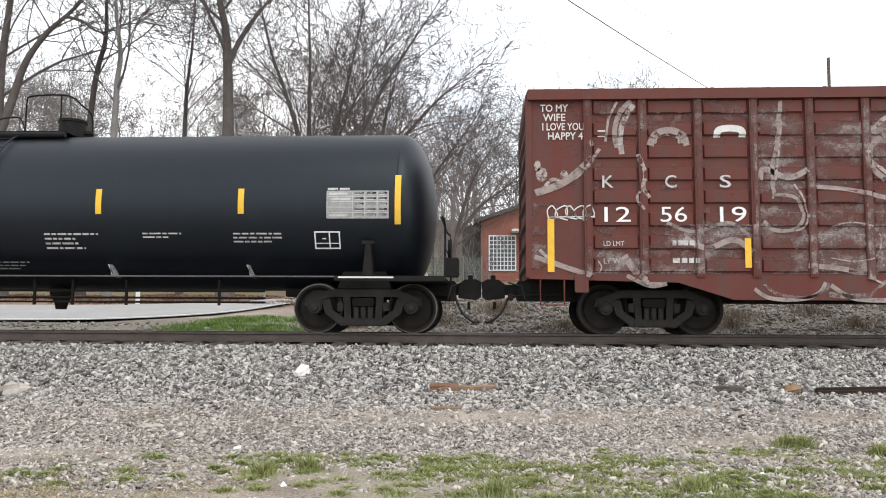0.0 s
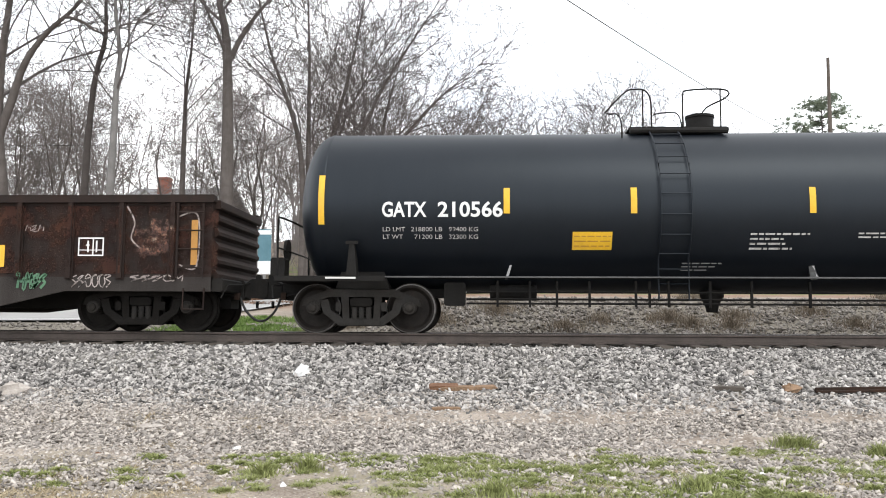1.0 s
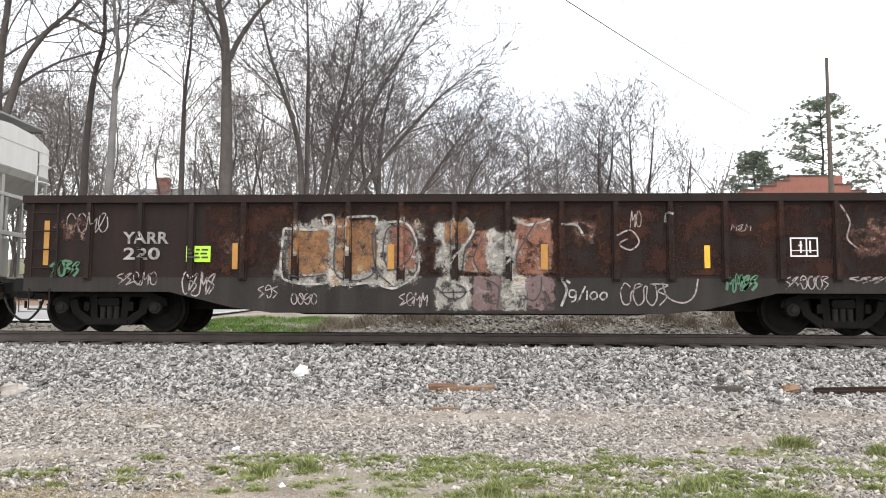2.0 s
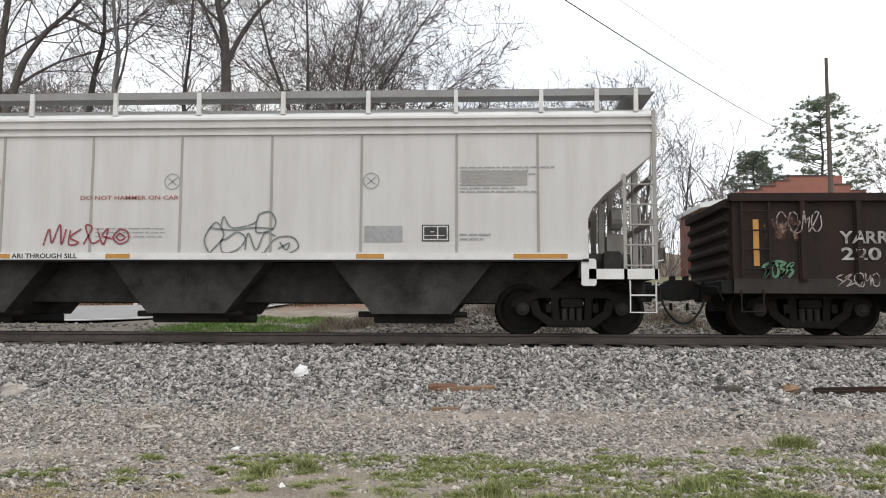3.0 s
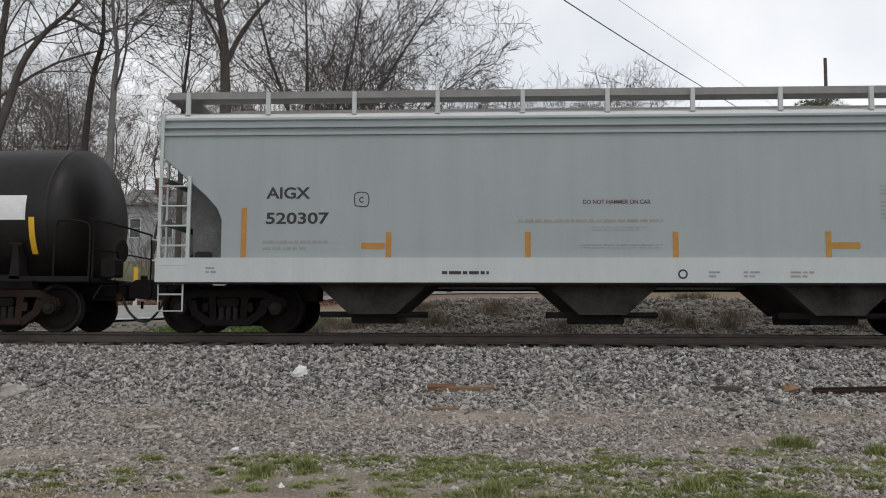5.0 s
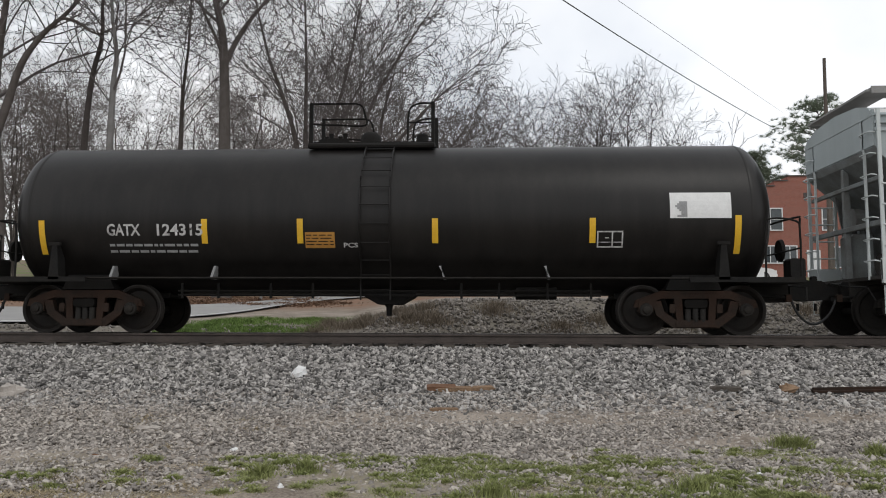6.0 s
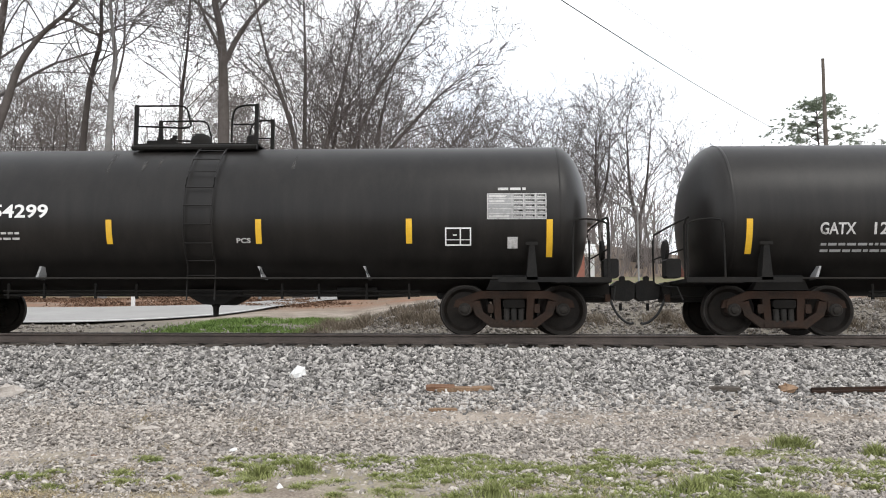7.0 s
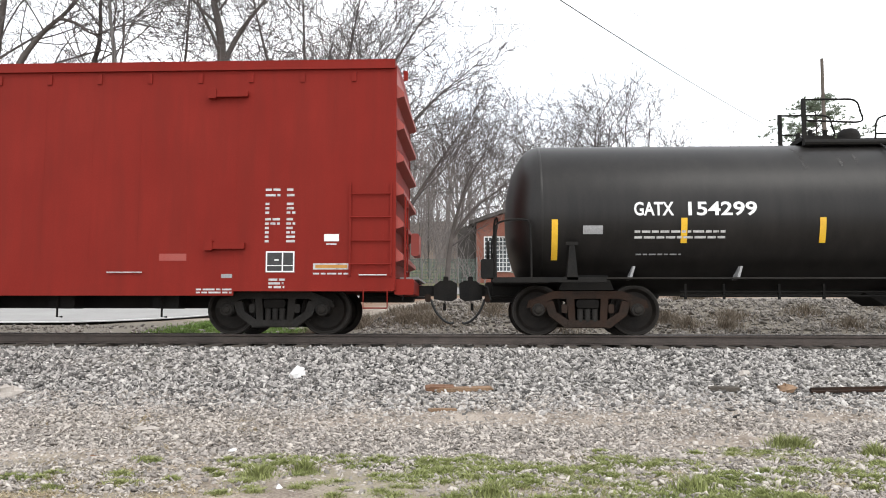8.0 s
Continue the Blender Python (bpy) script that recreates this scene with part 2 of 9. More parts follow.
MURAL_PINK = sprayed("pink_white_sprayed_mural", [(0.07, 0.043, 0.037), (0.16, 0.10, 0.092), (0.12, 0.077, 0.07), (0.22, 0.155, 0.145)], 2.4)
MURAL_RUST = sprayed("orange_sprayed_tag", [(0.028, 0.012, 0.009), (0.075, 0.024, 0.013), (0.03, 0.013, 0.009), (0.14, 0.05, 0.025), (0.26, 0.20, 0.15)], 3.6, 0.52, 0.10, 0.3, 4.0)
for paint in (SPRAY_DUSTY, SPRAY_PALE):
    worn(paint, 0.30, 0.56)
for paint in (SPRAY_BLACK, SPRAY_RED, SPRAY_GREY, SPRAY_GREEN, LETTER_WORN):
    worn(paint, 0.26, 0.46)
GON_RUST = worn(GON_RUST, 0.40, 0.62, 2.2)
LIME = mat("lime_placard", (0.42, 0.75, 0.02), (0.50, 0.85, 0.05), 0.5, bump=0)
RUBBER = mat("black_rubber_hose", (0.012, 0.012, 0.012), (0.02, 0.02, 0.02), 0.6, bump=0.1)
RAIL_RUST = mat("rusty_rail", (0.050, 0.038, 0.032), (0.085, 0.066, 0.056), 0.75, scale=4, bump=0.2, dirt=(0.03, 0.025, 0.022), amount=0.5)
RAIL_TOP = mat("worn_rail_head", (0.22, 0.20, 0.19), (0.30, 0.28, 0.27), 0.4, metal=0.6, bump=0.05)
TIE_WOOD = mat("weathered_tie", (0.05, 0.042, 0.035), (0.10, 0.085, 0.07), 0.9, scale=6, bump=0.5, each=0.25)
STONE = mat("ballast_stone", (0.222, 0.208, 0.195), (0.368, 0.348, 0.328), 0.85, scale=12, bump=0.35, island=0.85)
STONE_FINE = mat("fine_gravel", (0.275, 0.246, 0.218), (0.41, 0.372, 0.335), 0.88, scale=12, bump=0.2, island=0.55)
STONE_DARK = mat("dusty_far_ballast", (0.15, 0.135, 0.12), (0.25, 0.225, 0.20), 0.88, scale=12, bump=0.2, island=0.5)
VERGE = mat("lush_verge_grass", (0.095, 0.16, 0.035), (0.17, 0.25, 0.07), 0.7, scale=1.4, bump=0, island=0.3, spec=0.2)
GRASS = mat("spring_grass", (0.19, 0.215, 0.075), (0.29, 0.31, 0.13), 0.7, scale=1.4, bump=0, island=0.35, spec=0.2)
STRAW = mat("dry_straw", (0.30, 0.24, 0.15), (0.44, 0.37, 0.25), 0.85, scale=2, bump=0, island=0.35, spec=0.2)
LEAVES = mat("dead_brown_leaves", (0.13, 0.075, 0.05), (0.24, 0.155, 0.105), 0.9, scale=2, bump=0, island=0.45, spec=0.2)
WEED = mat("dead_weed_stems", (0.15, 0.12, 0.09), (0.24, 0.20, 0.155), 0.9, scale=2, bump=0, island=0.3, spec=0.2)
ASPHALT = mat("pale_worn_asphalt", (0.30, 0.295, 0.285), (0.36, 0.355, 0.345), 0.9, scale=0.8, bump=0.15, dirt=(0.24, 0.23, 0.22), amount=0.5)
PAINT_LINE = mat("road_line_paint", (0.62, 0.62, 0.60), (0.70, 0.70, 0.68), 0.7, scale=3)
BARK = mat("grey_brown_bark", (0.075, 0.064, 0.058), (0.135, 0.118, 0.108), 0.95, scale=2.5, bump=0.6, dirt=(0.055, 0.047, 0.042), amount=0.5, streak=True)
BARK_DARK = mat("dark_bark", (0.040, 0.033, 0.030), (0.075, 0.064, 0.058), 0.95, scale=2.5, bump=0.6)
BARK_PALE = mat("pale_grey_bark", (0.15, 0.145, 0.14), (0.235, 0.225, 0.215), 0.95, scale=2.0, bump=0.5, dirt=(0.10, 0.095, 0.09), amount=0.5)
TWIG = mat("bare_twigs", (0.085, 0.075, 0.072), (0.14, 0.125, 0.12), 0.95, scale=0.5, bump=0)
# twigs paled towards grey: distance haze put into the colour
HAZED_TWIG = mat("hazed_bare_twigs", (0.17, 0.150, 0.142), (0.25, 0.225, 0.215), 0.95, scale=0.2, bump=0)
# needle green greyed and lightened to carry the haze over the far pines
NEEDLE = mat("pine_needles", (0.15, 0.185, 0.135), (0.23, 0.27, 0.195), 0.8, scale=0.6, bump=0, island=0.35, spec=0.2)
BRICK_A = brickwork("orange_red_brick", (0.24, 0.075, 0.05), (0.30, 0.10, 0.065), (0.26, 0.16, 0.13))
BRICK_B = brickwork("dull_red_brick", (0.25, 0.085, 0.06), (0.31, 0.11, 0.08), (0.27, 0.17, 0.14))
ROOFING = mat("dark_shingles", (0.06, 0.055, 0.05), (0.10, 0.09, 0.085), 0.9, scale=3, bump=0.4)
ROOF_GREY = mat("grey_shingles", (0.22, 0.22, 0.225), (0.30, 0.30, 0.305), 0.9, scale=2, bump=0.4)
SIDING = mat("grey_clapboard", (0.36, 0.37, 0.38), (0.44, 0.45, 0.46), 0.8, scale=2, bump=0.2)
CREAM = mat("cream_render", (0.55, 0.50, 0.43), (0.62, 0.57, 0.50), 0.8, scale=1, bump=0.15)
TRIM = mat("white_trim", (0.66, 0.67, 0.67), (0.76, 0.77, 0.77), 0.6, scale=4, bump=0.05)
GREEN_TRIM = mat("grey_green_trim", (0.16, 0.23, 0.20), (0.22, 0.29, 0.255), 0.7, scale=3, bump=0.1)
GLASS = mat("dark_window_glass", (0.03, 0.04, 0.045), (0.06, 0.07, 0.075), 0.08, scale=1, bump=0)
CAR_WHITE = mat("white_car_paint", (0.68, 0.68, 0.67), (0.74, 0.74, 0.73), 0.3, scale=2, bump=0)
SIGN_BLUE = mat("blue_sign_paint", (0.06, 0.15, 0.19), (0.09, 0.20, 0.24), 0.5, scale=3, bump=0)
WOODEN = mat("weathered_wood", (0.16, 0.10, 0.06), (0.28, 0.18, 0.11), 0.9, scale=5, bump=0.5)
RUST_WOOD = mat("orange_rotten_wood", (0.12, 0.058, 0.03), (0.20, 0.105, 0.06), 0.9, scale=6, bump=0.5)
POLE_WOOD = mat("pole_timber", (0.075, 0.062, 0.05), (0.12, 0.10, 0.085), 0.9, scale=3, bump=0.4)
LITTER = mat("white_litter", (0.72, 0.72, 0.71), (0.80, 0.80, 0.79), 0.7, scale=10, bump=0.2)
PINE_GREY = mat("green_grey_mesh_fence", (0.10, 0.14, 0.12), (0.16, 0.20, 0.175), 0.9, scale=2, bump=0.1)


# ---------------------------------------------------------------- mesh helpers
class G:
    """Gathers faces of one mesh."""

    def __init__(self):
        self.v, self.f, self.m = [], [], []

    def face(self, idx, mi=0):
        self.f.append(tuple(idx))
        self.m.append(mi)

    def prism(self, poly, y0, y1, mi=0):
        """A side view (x, z) drawn out from y0 to y1."""
        k, n = len(self.v), len(poly)
        self.v += [(x, y0, z) for x, z in poly] + [(x, y1, z) for x, z in poly]
        self.face(range(k, k + n), mi)
        self.face(range(k + 2 * n - 1, k + n - 1, -1), mi)
        for i in range(n):
            j = (i + 1) % n
            self.face((k + i, k + n + i, k + n + j, k + j), mi)
        return self

    def along(self, poly, x0, x1, mi=0):
        """A cross-section (y, z) drawn out from x0 to x1."""
        k, n = len(self.v), len(poly)
        self.v += [(x0, y, z) for y, z in poly] + [(x1, y, z) for y, z in poly]
        self.face(range(k, k + n), mi)
        self.face(range(k + 2 * n - 1, k + n - 1, -1), mi)
        for i in range(n):
            j = (i + 1) % n
            self.face((k + i, k + n + i, k + n + j, k + j), mi)
        return self

    def box(self, x0, x1, y0, y1, z0, z1, c=0.0, mi=0):
        if c:
            poly = [(x0 + c, z0), (x1 - c, z0), (x1, z0 + c), (x1, z1 - c), (x1 - c, z1), (x0 + c, z1), (x0, z1 - c), (x0, z0 + c)]
        else:
            poly = [(x0, z0), (x1, z0), (x1, z1), (x0, z1)]
        return self.prism(poly, y0, y1, mi)

    def tube(self, pts, r, n=6, r2=None, mi=0):
        """A round bar along points; r2: its radius at the far end."""
        k, last = len(self.v), len(pts) - 1
        pts = [Vector(p) for p in pts]
        for i, p in enumerate(pts):
            d = (pts[min(i + 1, last)] - pts[max(i - 1, 0)]).normalized()
            a = d.cross(Vector((0, 0, 1)) if abs(d.z) < 0.9 else Vector((0, 1, 0))).normalized()
            b = d.cross(a)
            rr = r if r2 is None else r + (r2 - r) * i / last
            for j in range(n):
                w = 2 * math.pi * j / n
                self.v.append(tuple(p + (a * math.cos(w) + b * math.sin(w)) * rr))
        for i in range(last):
            for j in range(n):
                self.face((k + i * n + j, k + i * n + (j + 1) % n, k + (i + 1) * n + (j + 1) % n, k + (i + 1) * n + j), mi)
        self.face(range(k, k + n), mi)
        self.face(range(k + last * n + n - 1, k + last * n - 1, -1), mi)
        return self

    def lathe(self, profile, n=24, axis="y", centre=(0, 0, 0), mis=None):
        """A profile of (distance along the axis, radius) turned round it."""
        k, rows = len(self.v), len(profile)
        for a, r in profile:
            for j in range(n):
                w = 2 * math.pi * j / n
                p = (r * math.cos(w), a, r * math.sin(w)) if axis == "y" else ((a, r * math.cos(w), r * math.sin(w)) if axis == "x" else (r * math.cos(w), r * math.sin(w), a))
                self.v.append(tuple(centre[i] + p[i] for i in range(3)))
        for i in range(rows - 1):
            for j in range(n):
                self.face((k + i * n + j, k + i * n + (j + 1) % n, k + (i + 1) * n + (j + 1) % n, k + (i + 1) * n + j), mis[i] if mis else 0)
        return self

    def patch(self, x0, x1, z0, z1, nx, nz, surf, off=0.006, keep=None):
        """A sheet of paint that lies on the surface y = surf(x, z)."""
        k = len(self.v)
        for i in range(nx + 1):
            for j in range(nz + 1):
                x, z = x0 + (x1 - x0) * i / nx, z0 + (z1 - z0) * j / nz
                self.v.append((x, surf(x, z) - off, z))
        for i in range(nx):
            for j in range(nz):
                if keep is None or keep(x0 + (x1 - x0) * (i + 0.5) / nx, z0 + (z1 - z0) * (j + 0.5) / nz):
                    a = k + i * (nz + 1) + j
                    self.face((a, a + nz + 1, a + nz + 2, a + 1))
        return self

    def stroke(self, pts, w, surf, off=0.006, step=0.05):
        """A brushed line through (x, z) points on a surface."""
        path = []
        for i in range(len(pts) - 1):
            p0, p1, p2, p3 = (Vector(pts[min(max(i + d, 0), len(pts) - 1)]) for d in (-1, 0, 1, 2))
            count = max(2, int((p2 - p1).length / step))
            for s in range(count):
                t = s / count
                path.append(0.5 * (2 * p1 + (p2 - p0) * t + (2 * p0 - 5 * p1 + 4 * p2 - p3) * t * t + (3 * p1 - p0 - 3 * p2 + p3) * t ** 3))
        path.append(Vector(pts[-1]))
        k = len(self.v)
        for i, p in enumerate(path):
            d = (path[min(i + 1, len(path) - 1)] - path[max(i - 1, 0)])
            d = d.normalized() if d.length > 1e-6 else Vector((1, 0))
            q = Vector((-d.y, d.x)) * w * 0.5
            for c in (p + q, p - q):
                self.v.append((c.x, surf(c.x, c.y) - off, c.y))
        for i in range(len(path) - 1):
            a = k + 2 * i
            self.face((a, a + 1, a + 3, a + 2))
        return self


def make(name, g, mats, smooth=0, fix=True):
    """A mesh data block from gathered faces; smooth: the angle past which edges stay sharp."""
    me = bpy.data.meshes.new(name)
    me.from_pydata(g.v, [], g.f)
    for m in (mats if isinstance(mats, (list, tuple)) else [mats]):
        me.materials.append(m)
    if any(g.m):
        me.polygons.foreach_set("material_index", g.m)
    if fix:
        bm = bmesh.new()
        bm.from_mesh(me)
        bmesh.ops.recalc_face_normals(bm, faces=bm.faces)
        bm.to_mesh(me)
        bm.free()
    if smooth:
        me.polygons.foreach_set("use_smooth", [True] * len(me.polygons))
        me.set_sharp_from_angle(angle=radians(smooth))
    me.update()
    return me


def part(name, g, mats, parent=None, label="", smooth=0, fix=True):
    ob = new(name, make(name, g, mats, smooth, fix))
    if parent:
        ob.parent = parent
    if label:
        tagged(ob, label)
    return ob


def thing(name, label, category, group="", kind=""):
    return tagged(new(name), label, category, group, kind)


def write(parent, words, x, z, tall, material, surf, width=None, off=0.012, name="lettering", centre=False, weight=0.032):
    """Lettering on a side; x, z: its lower left corner."""
    data = bpy.data.curves.new(name, "FONT")
    data.body, data.size, data.resolution_u, data.offset = words, tall / 0.70, 3, tall * weight
    ob = bpy.data.objects.new(name, data)
    scene.collection.objects.link(ob)
    bpy.context.view_layer.update()
    me = bpy.data.meshes.new_from_object(ob.evaluated_get(bpy.context.evaluated_depsgraph_get()))
    bpy.data.objects.remove(ob)
    xs = [v.co.x for v in me.vertices]
    lo, hi = min(xs), max(xs)
    k = (width / (hi - lo)) if width else 1.0
    for v in me.vertices:
        px, pz = x + (v.co.x - lo) * k - (0.5 * (hi - lo) * k if centre else 0), z + v.co.y
        v.co = (px, surf(px, pz) - off, pz)
    me.materials.clear()
    me.materials.append(material)
    out = new(name, me)
    out.parent = parent
    return out


def bars(parent, x0, x1, z0, z1, rows, material, surf, off=0.006, seed=0, fill=0.62, name="stencil_text", full=False):
    """Lines of small stencilled words, as plain bars."""
    rng, g = random.Random(seed), G()
    h = (z1 - z0) / rows
    for r in range(rows):
        z = z1 - (r + 1) * h
        x, end = x0, x1 if (full or r == 0) else x0 + (x1 - x0) * rng.uniform(0.55, 1.0)
        while x < end - 0.03:
            w = min(rng.uniform(0.06, 0.22), end - x)
            g.patch(x, x + w, z + h * 0.2, z + h * (0.2 + fill), 1, 1, surf, off)
            x += w + 0.03
    return tagged(part(name, g, material, parent, fix=False), kind="stuff")


SPRAY_FADE = mat("faded_spray_paint", (0.105, 0.042, 0.035), (0.135, 0.068, 0.058), 0.7, scale=3, bump=0.02)
SPRAY_CHALK = mat("chalky_spray_paint", (0.135, 0.083, 0.074), (0.185, 0.128, 0.116), 0.7, scale=3, bump=0.02)
SPRAY_GHOST = mat("greyed_spray_paint", (0.19, 0.145, 0.135), (0.27, 0.225, 0.212), 0.7, scale=3, bump=0.02)
for paint in (SPRAY_FADE, SPRAY_CHALK, SPRAY_GHOST):
    worn(paint, 0.30, 0.66, 5.0)
SPRAY_BAND = worn(mat("pale_pink_spray_band", (0.21, 0.155, 0.142), (0.32, 0.27, 0.25), 0.7, scale=3, bump=0.02), 0.22, 0.52, 6.0)
HOP_SILL = mat("pale_washed_sill_paint", (0.50, 0.535, 0.53), (0.55, 0.585, 0.58), 0.55, scale=0.8, bump=0.04, dirt=(0.42, 0.45, 0.44), amount=0.4, streak=True)
RUST_STAIN = sprayed("brown_rust_stain", [(0.24, 0.17, 0.10), (0.30, 0.235, 0.16), (0.17, 0.10, 0.055), (0.31, 0.25, 0.18)], 1.2, 0.40, 0.22, 0.45, 1.8)
# roof paint whitened for the light that falls on the slope
ROOF_PAINT = mat("lit_roof_paint", (0.66, 0.66, 0.65), (0.74, 0.74, 0.73), 0.5, scale=2, dirt=(0.52, 0.51, 0.49), amount=0.4)
HOP_END = mat("streaked_brown_grey_end", (0.14, 0.125, 0.105), (0.22, 0.20, 0.175), 0.75, scale=1.5, bump=0.08, dirt=(0.07, 0.052, 0.04), amount=0.8, streak=True)
DUST_STREAK = sprayed("pale_run_off", [(0.035, 0.032, 0.030), (0.055, 0.051, 0.048), (0.03, 0.028, 0.026)], 1.0, 0.50, 0.25, 0.42, 3.0)
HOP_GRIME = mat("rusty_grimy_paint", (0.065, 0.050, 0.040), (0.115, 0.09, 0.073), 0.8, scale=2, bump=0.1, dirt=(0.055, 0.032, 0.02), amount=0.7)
# grimy grey, darkened to hold the shade inside the hopper's end
HOP_SHADED = mat("shaded_grimy_grey", (0.11, 0.115, 0.112), (0.19, 0.195, 0.19), 0.8, scale=2, bump=0.08, dirt=(0.07, 0.062, 0.055), amount=0.7)
RIM_DULL = mat("dull_rim_steel", (0.022, 0.02, 0.018), (0.045, 0.04, 0.036), 0.6, bump=0.05, spec=0.2)
# dusty grey-blue, darker for the shade below the end sheet
HOP_SLOPE = mat("dusty_shaded_grey_blue", (0.17, 0.185, 0.185), (0.23, 0.25, 0.245), 0.75, scale=2, bump=0.05, dirt=(0.10, 0.088, 0.078), amount=0.7)
EDGE_GREY = mat("pale_strake_edge", (0.045, 0.045, 0.046), (0.085, 0.085, 0.085), 0.6, scale=4)
# truck steel darkened further: the shade under the cars put into the colour
SHADOW_STEEL = mat("shaded_black_truck", (0.009, 0.0083, 0.0078), (0.017, 0.0158, 0.0145), 0.85, scale=5, bump=0.3, dirt=(0.016, 0.013, 0.010), amount=0.5, spec=0.08)
LETTER_DULL = mat("weathered_stencil_white", (0.16, 0.15, 0.14), (0.42, 0.40, 0.38), 0.7, scale=5, bump=0.02, fine=12)


# ---------------------------------------------------------------- ground, track and road
def lerp(v, pts):
    return float(np.interp(v, [p[0] for p in pts], [p[1] for p in pts]))


FRONT = [(-400, -1.3), (-9, -1.3), (-6.5, -1.22), (-4.3, -0.92), (-1.9, -0.30), (-1.5, -0.27), (1.5, -0.27), (2.2, -0.30)]
BACK_LEFT = [(2.2, -0.30), (5, -0.12), (8, 0.12), (14, 0.75), (20, 1.15), (30, 1.75), (42, 3.1), (60, 6.0), (100, 9.0), (250, 14.0), (2000, 30)]
BACK_RIGHT = [(2.2, -0.30), (3.6, -0.05), (6.5, 0.80), (9, 0.95), (16, 1.25), (30, 1.8), (42, 3.1), (52, 4.05), (60, 4.4), (100, 6.0), (250, 12.0), (2000, 30)]


def height(x, y):
    if y <= 2.2:
        return lerp(y, FRONT)
    rise = 9.0 * math.exp(-((x - 3) / 36) ** 2) * (1 - math.exp(-(max(y - 58, 0) / 38) ** 2)) * math.exp(-((y - 110) / 300) ** 2)
    k = min(max((x + 5.0) / 4.5, 0.0), 1.0)
    k = k * k * (3 - 2 * k)
    return lerp(y, BACK_LEFT) * (1 - k) + lerp(y, BACK_RIGHT) * k + rise


def ground_material():
    """Gravelly soil before the track, thin grass near the lens, leaf litter and soil behind."""
    m = mat("soil_and_gravel", (0.15, 0.118, 0.09), (0.40, 0.345, 0.29), 0.95, scale=1.5, bump=0.9, fine=38)
    n, l = m.node_tree.nodes, m.node_tree.links
    b = n["Principled BSDF"]
    base = b.inputs["Base Color"].links[0].from_socket
    coord = n.new("ShaderNodeTexCoord")
    split = n.new("ShaderNodeSeparateXYZ")
    l.new(coord.outputs["Object"], split.inputs[0])
    patch_noise = n.new("ShaderNodeTexNoise")
    patch_noise.inputs["Scale"].default_value, patch_noise.inputs["Detail"].default_value = 0.8, 6
    l.new(coord.outputs["Object"], patch_noise.inputs["Vector"])

    def blend(under, colour, lo, hi, noise_lo, noise_hi, edge=0.5):
        a = n.new("ShaderNodeMapRange")
        a.inputs[1].default_value, a.inputs[2].default_value = lo - edge, lo + edge
        l.new(split.outputs[1], a.inputs[0])
        c = n.new("ShaderNodeMapRange")
        c.inputs[1].default_value, c.inputs[2].default_value, c.inputs[3].default_value, c.inputs[4].default_value = hi - edge, hi + edge, 1, 0
        l.new(split.outputs[1], c.inputs[0])
        d = n.new("ShaderNodeMapRange")
        d.inputs[1].default_value, d.inputs[2].default_value = noise_lo, noise_hi
        l.new(patch_noise.outputs[0], d.inputs[0])
        e = n.new("ShaderNodeMath")
        e.operation = "MULTIPLY"
        l.new(a.outputs[0], e.inputs[0])
        l.new(c.outputs[0], e.inputs[1])
        f = n.new("ShaderNodeMath")
        f.operation = "MULTIPLY"
        l.new(e.outputs[0], f.inputs[0])
        l.new(d.outputs[0], f.inputs[1])
        mix = n.new("ShaderNodeMixRGB")
        mix.inputs[2].default_value = (*colour, 1)
        l.new(f.outputs[0], mix.inputs[0])
        l.new(under, mix.inputs[1])
        return mix.outputs[0]

    out = blend(base, (0.19, 0.175, 0.105), -40, -6.9, 0.40, 0.95)
    out = blend(out, (0.15, 0.14, 0.12), -3.9, 2.6, -1.0, 0.0, 0.3)
    out = blend(out, (0.17, 0.15, 0.12), 3.0, 9.0, -1.0, 0.2)
    out = blend(out, (0.20, 0.150, 0.108), 13.0, 2500, -1.0, 0.2, 1.5)
    out = blend(out, (0.235, 0.130, 0.080), 13.6, 36, 0.30, 0.62, 1.5)
    out = blend(out, (0.15, 0.175, 0.06), 26, 60, 0.42, 0.6, 4.0)
    l.new(out, b.inputs["Base Color"])
    return m


def build_ground():
    xs = [-1500, -700, -350, -180] + [-120 + 4 * i for i in range(17)] + [-54 + 1.5 * i for i in range(73)] + [58 + 5 * i for i in range(14)] + [180, 350, 700, 1500]
    ys = [-900, -300, -100, -50, -25, -16] + [-12 + 0.35 * i for i in range(65)] + [11 + 1.5 * i for i in range(30)] + [60, 70, 85, 100, 130, 180, 250, 500, 1000, 2000]
    g = G()
    for x in xs:
        for y in ys:
            near = abs(x) < 40 and -14 < y < 40 and not -2.0 < y < 2.4
            wave = 0.05 * noise.noise((x * 0.9, y * 0.9, 0)) + 0.03 * noise.noise((x * 2.6, y * 2.6, 3)) if near else 0
            g.v.append((x, y, height(x, y) + wave))
    ny = len(ys)
    for i in range(len(xs) - 1):
        for j in range(ny - 1):
            a = i * ny + j
            g.face((a, a + ny, a + ny + 1, a + 1))
    ob = part("ground", g, ground_material(), smooth=60, fix=False)
    tagged(ob, "gravelly soil and thin spring grass beside the track", "ground", kind="structure")


build_ground()


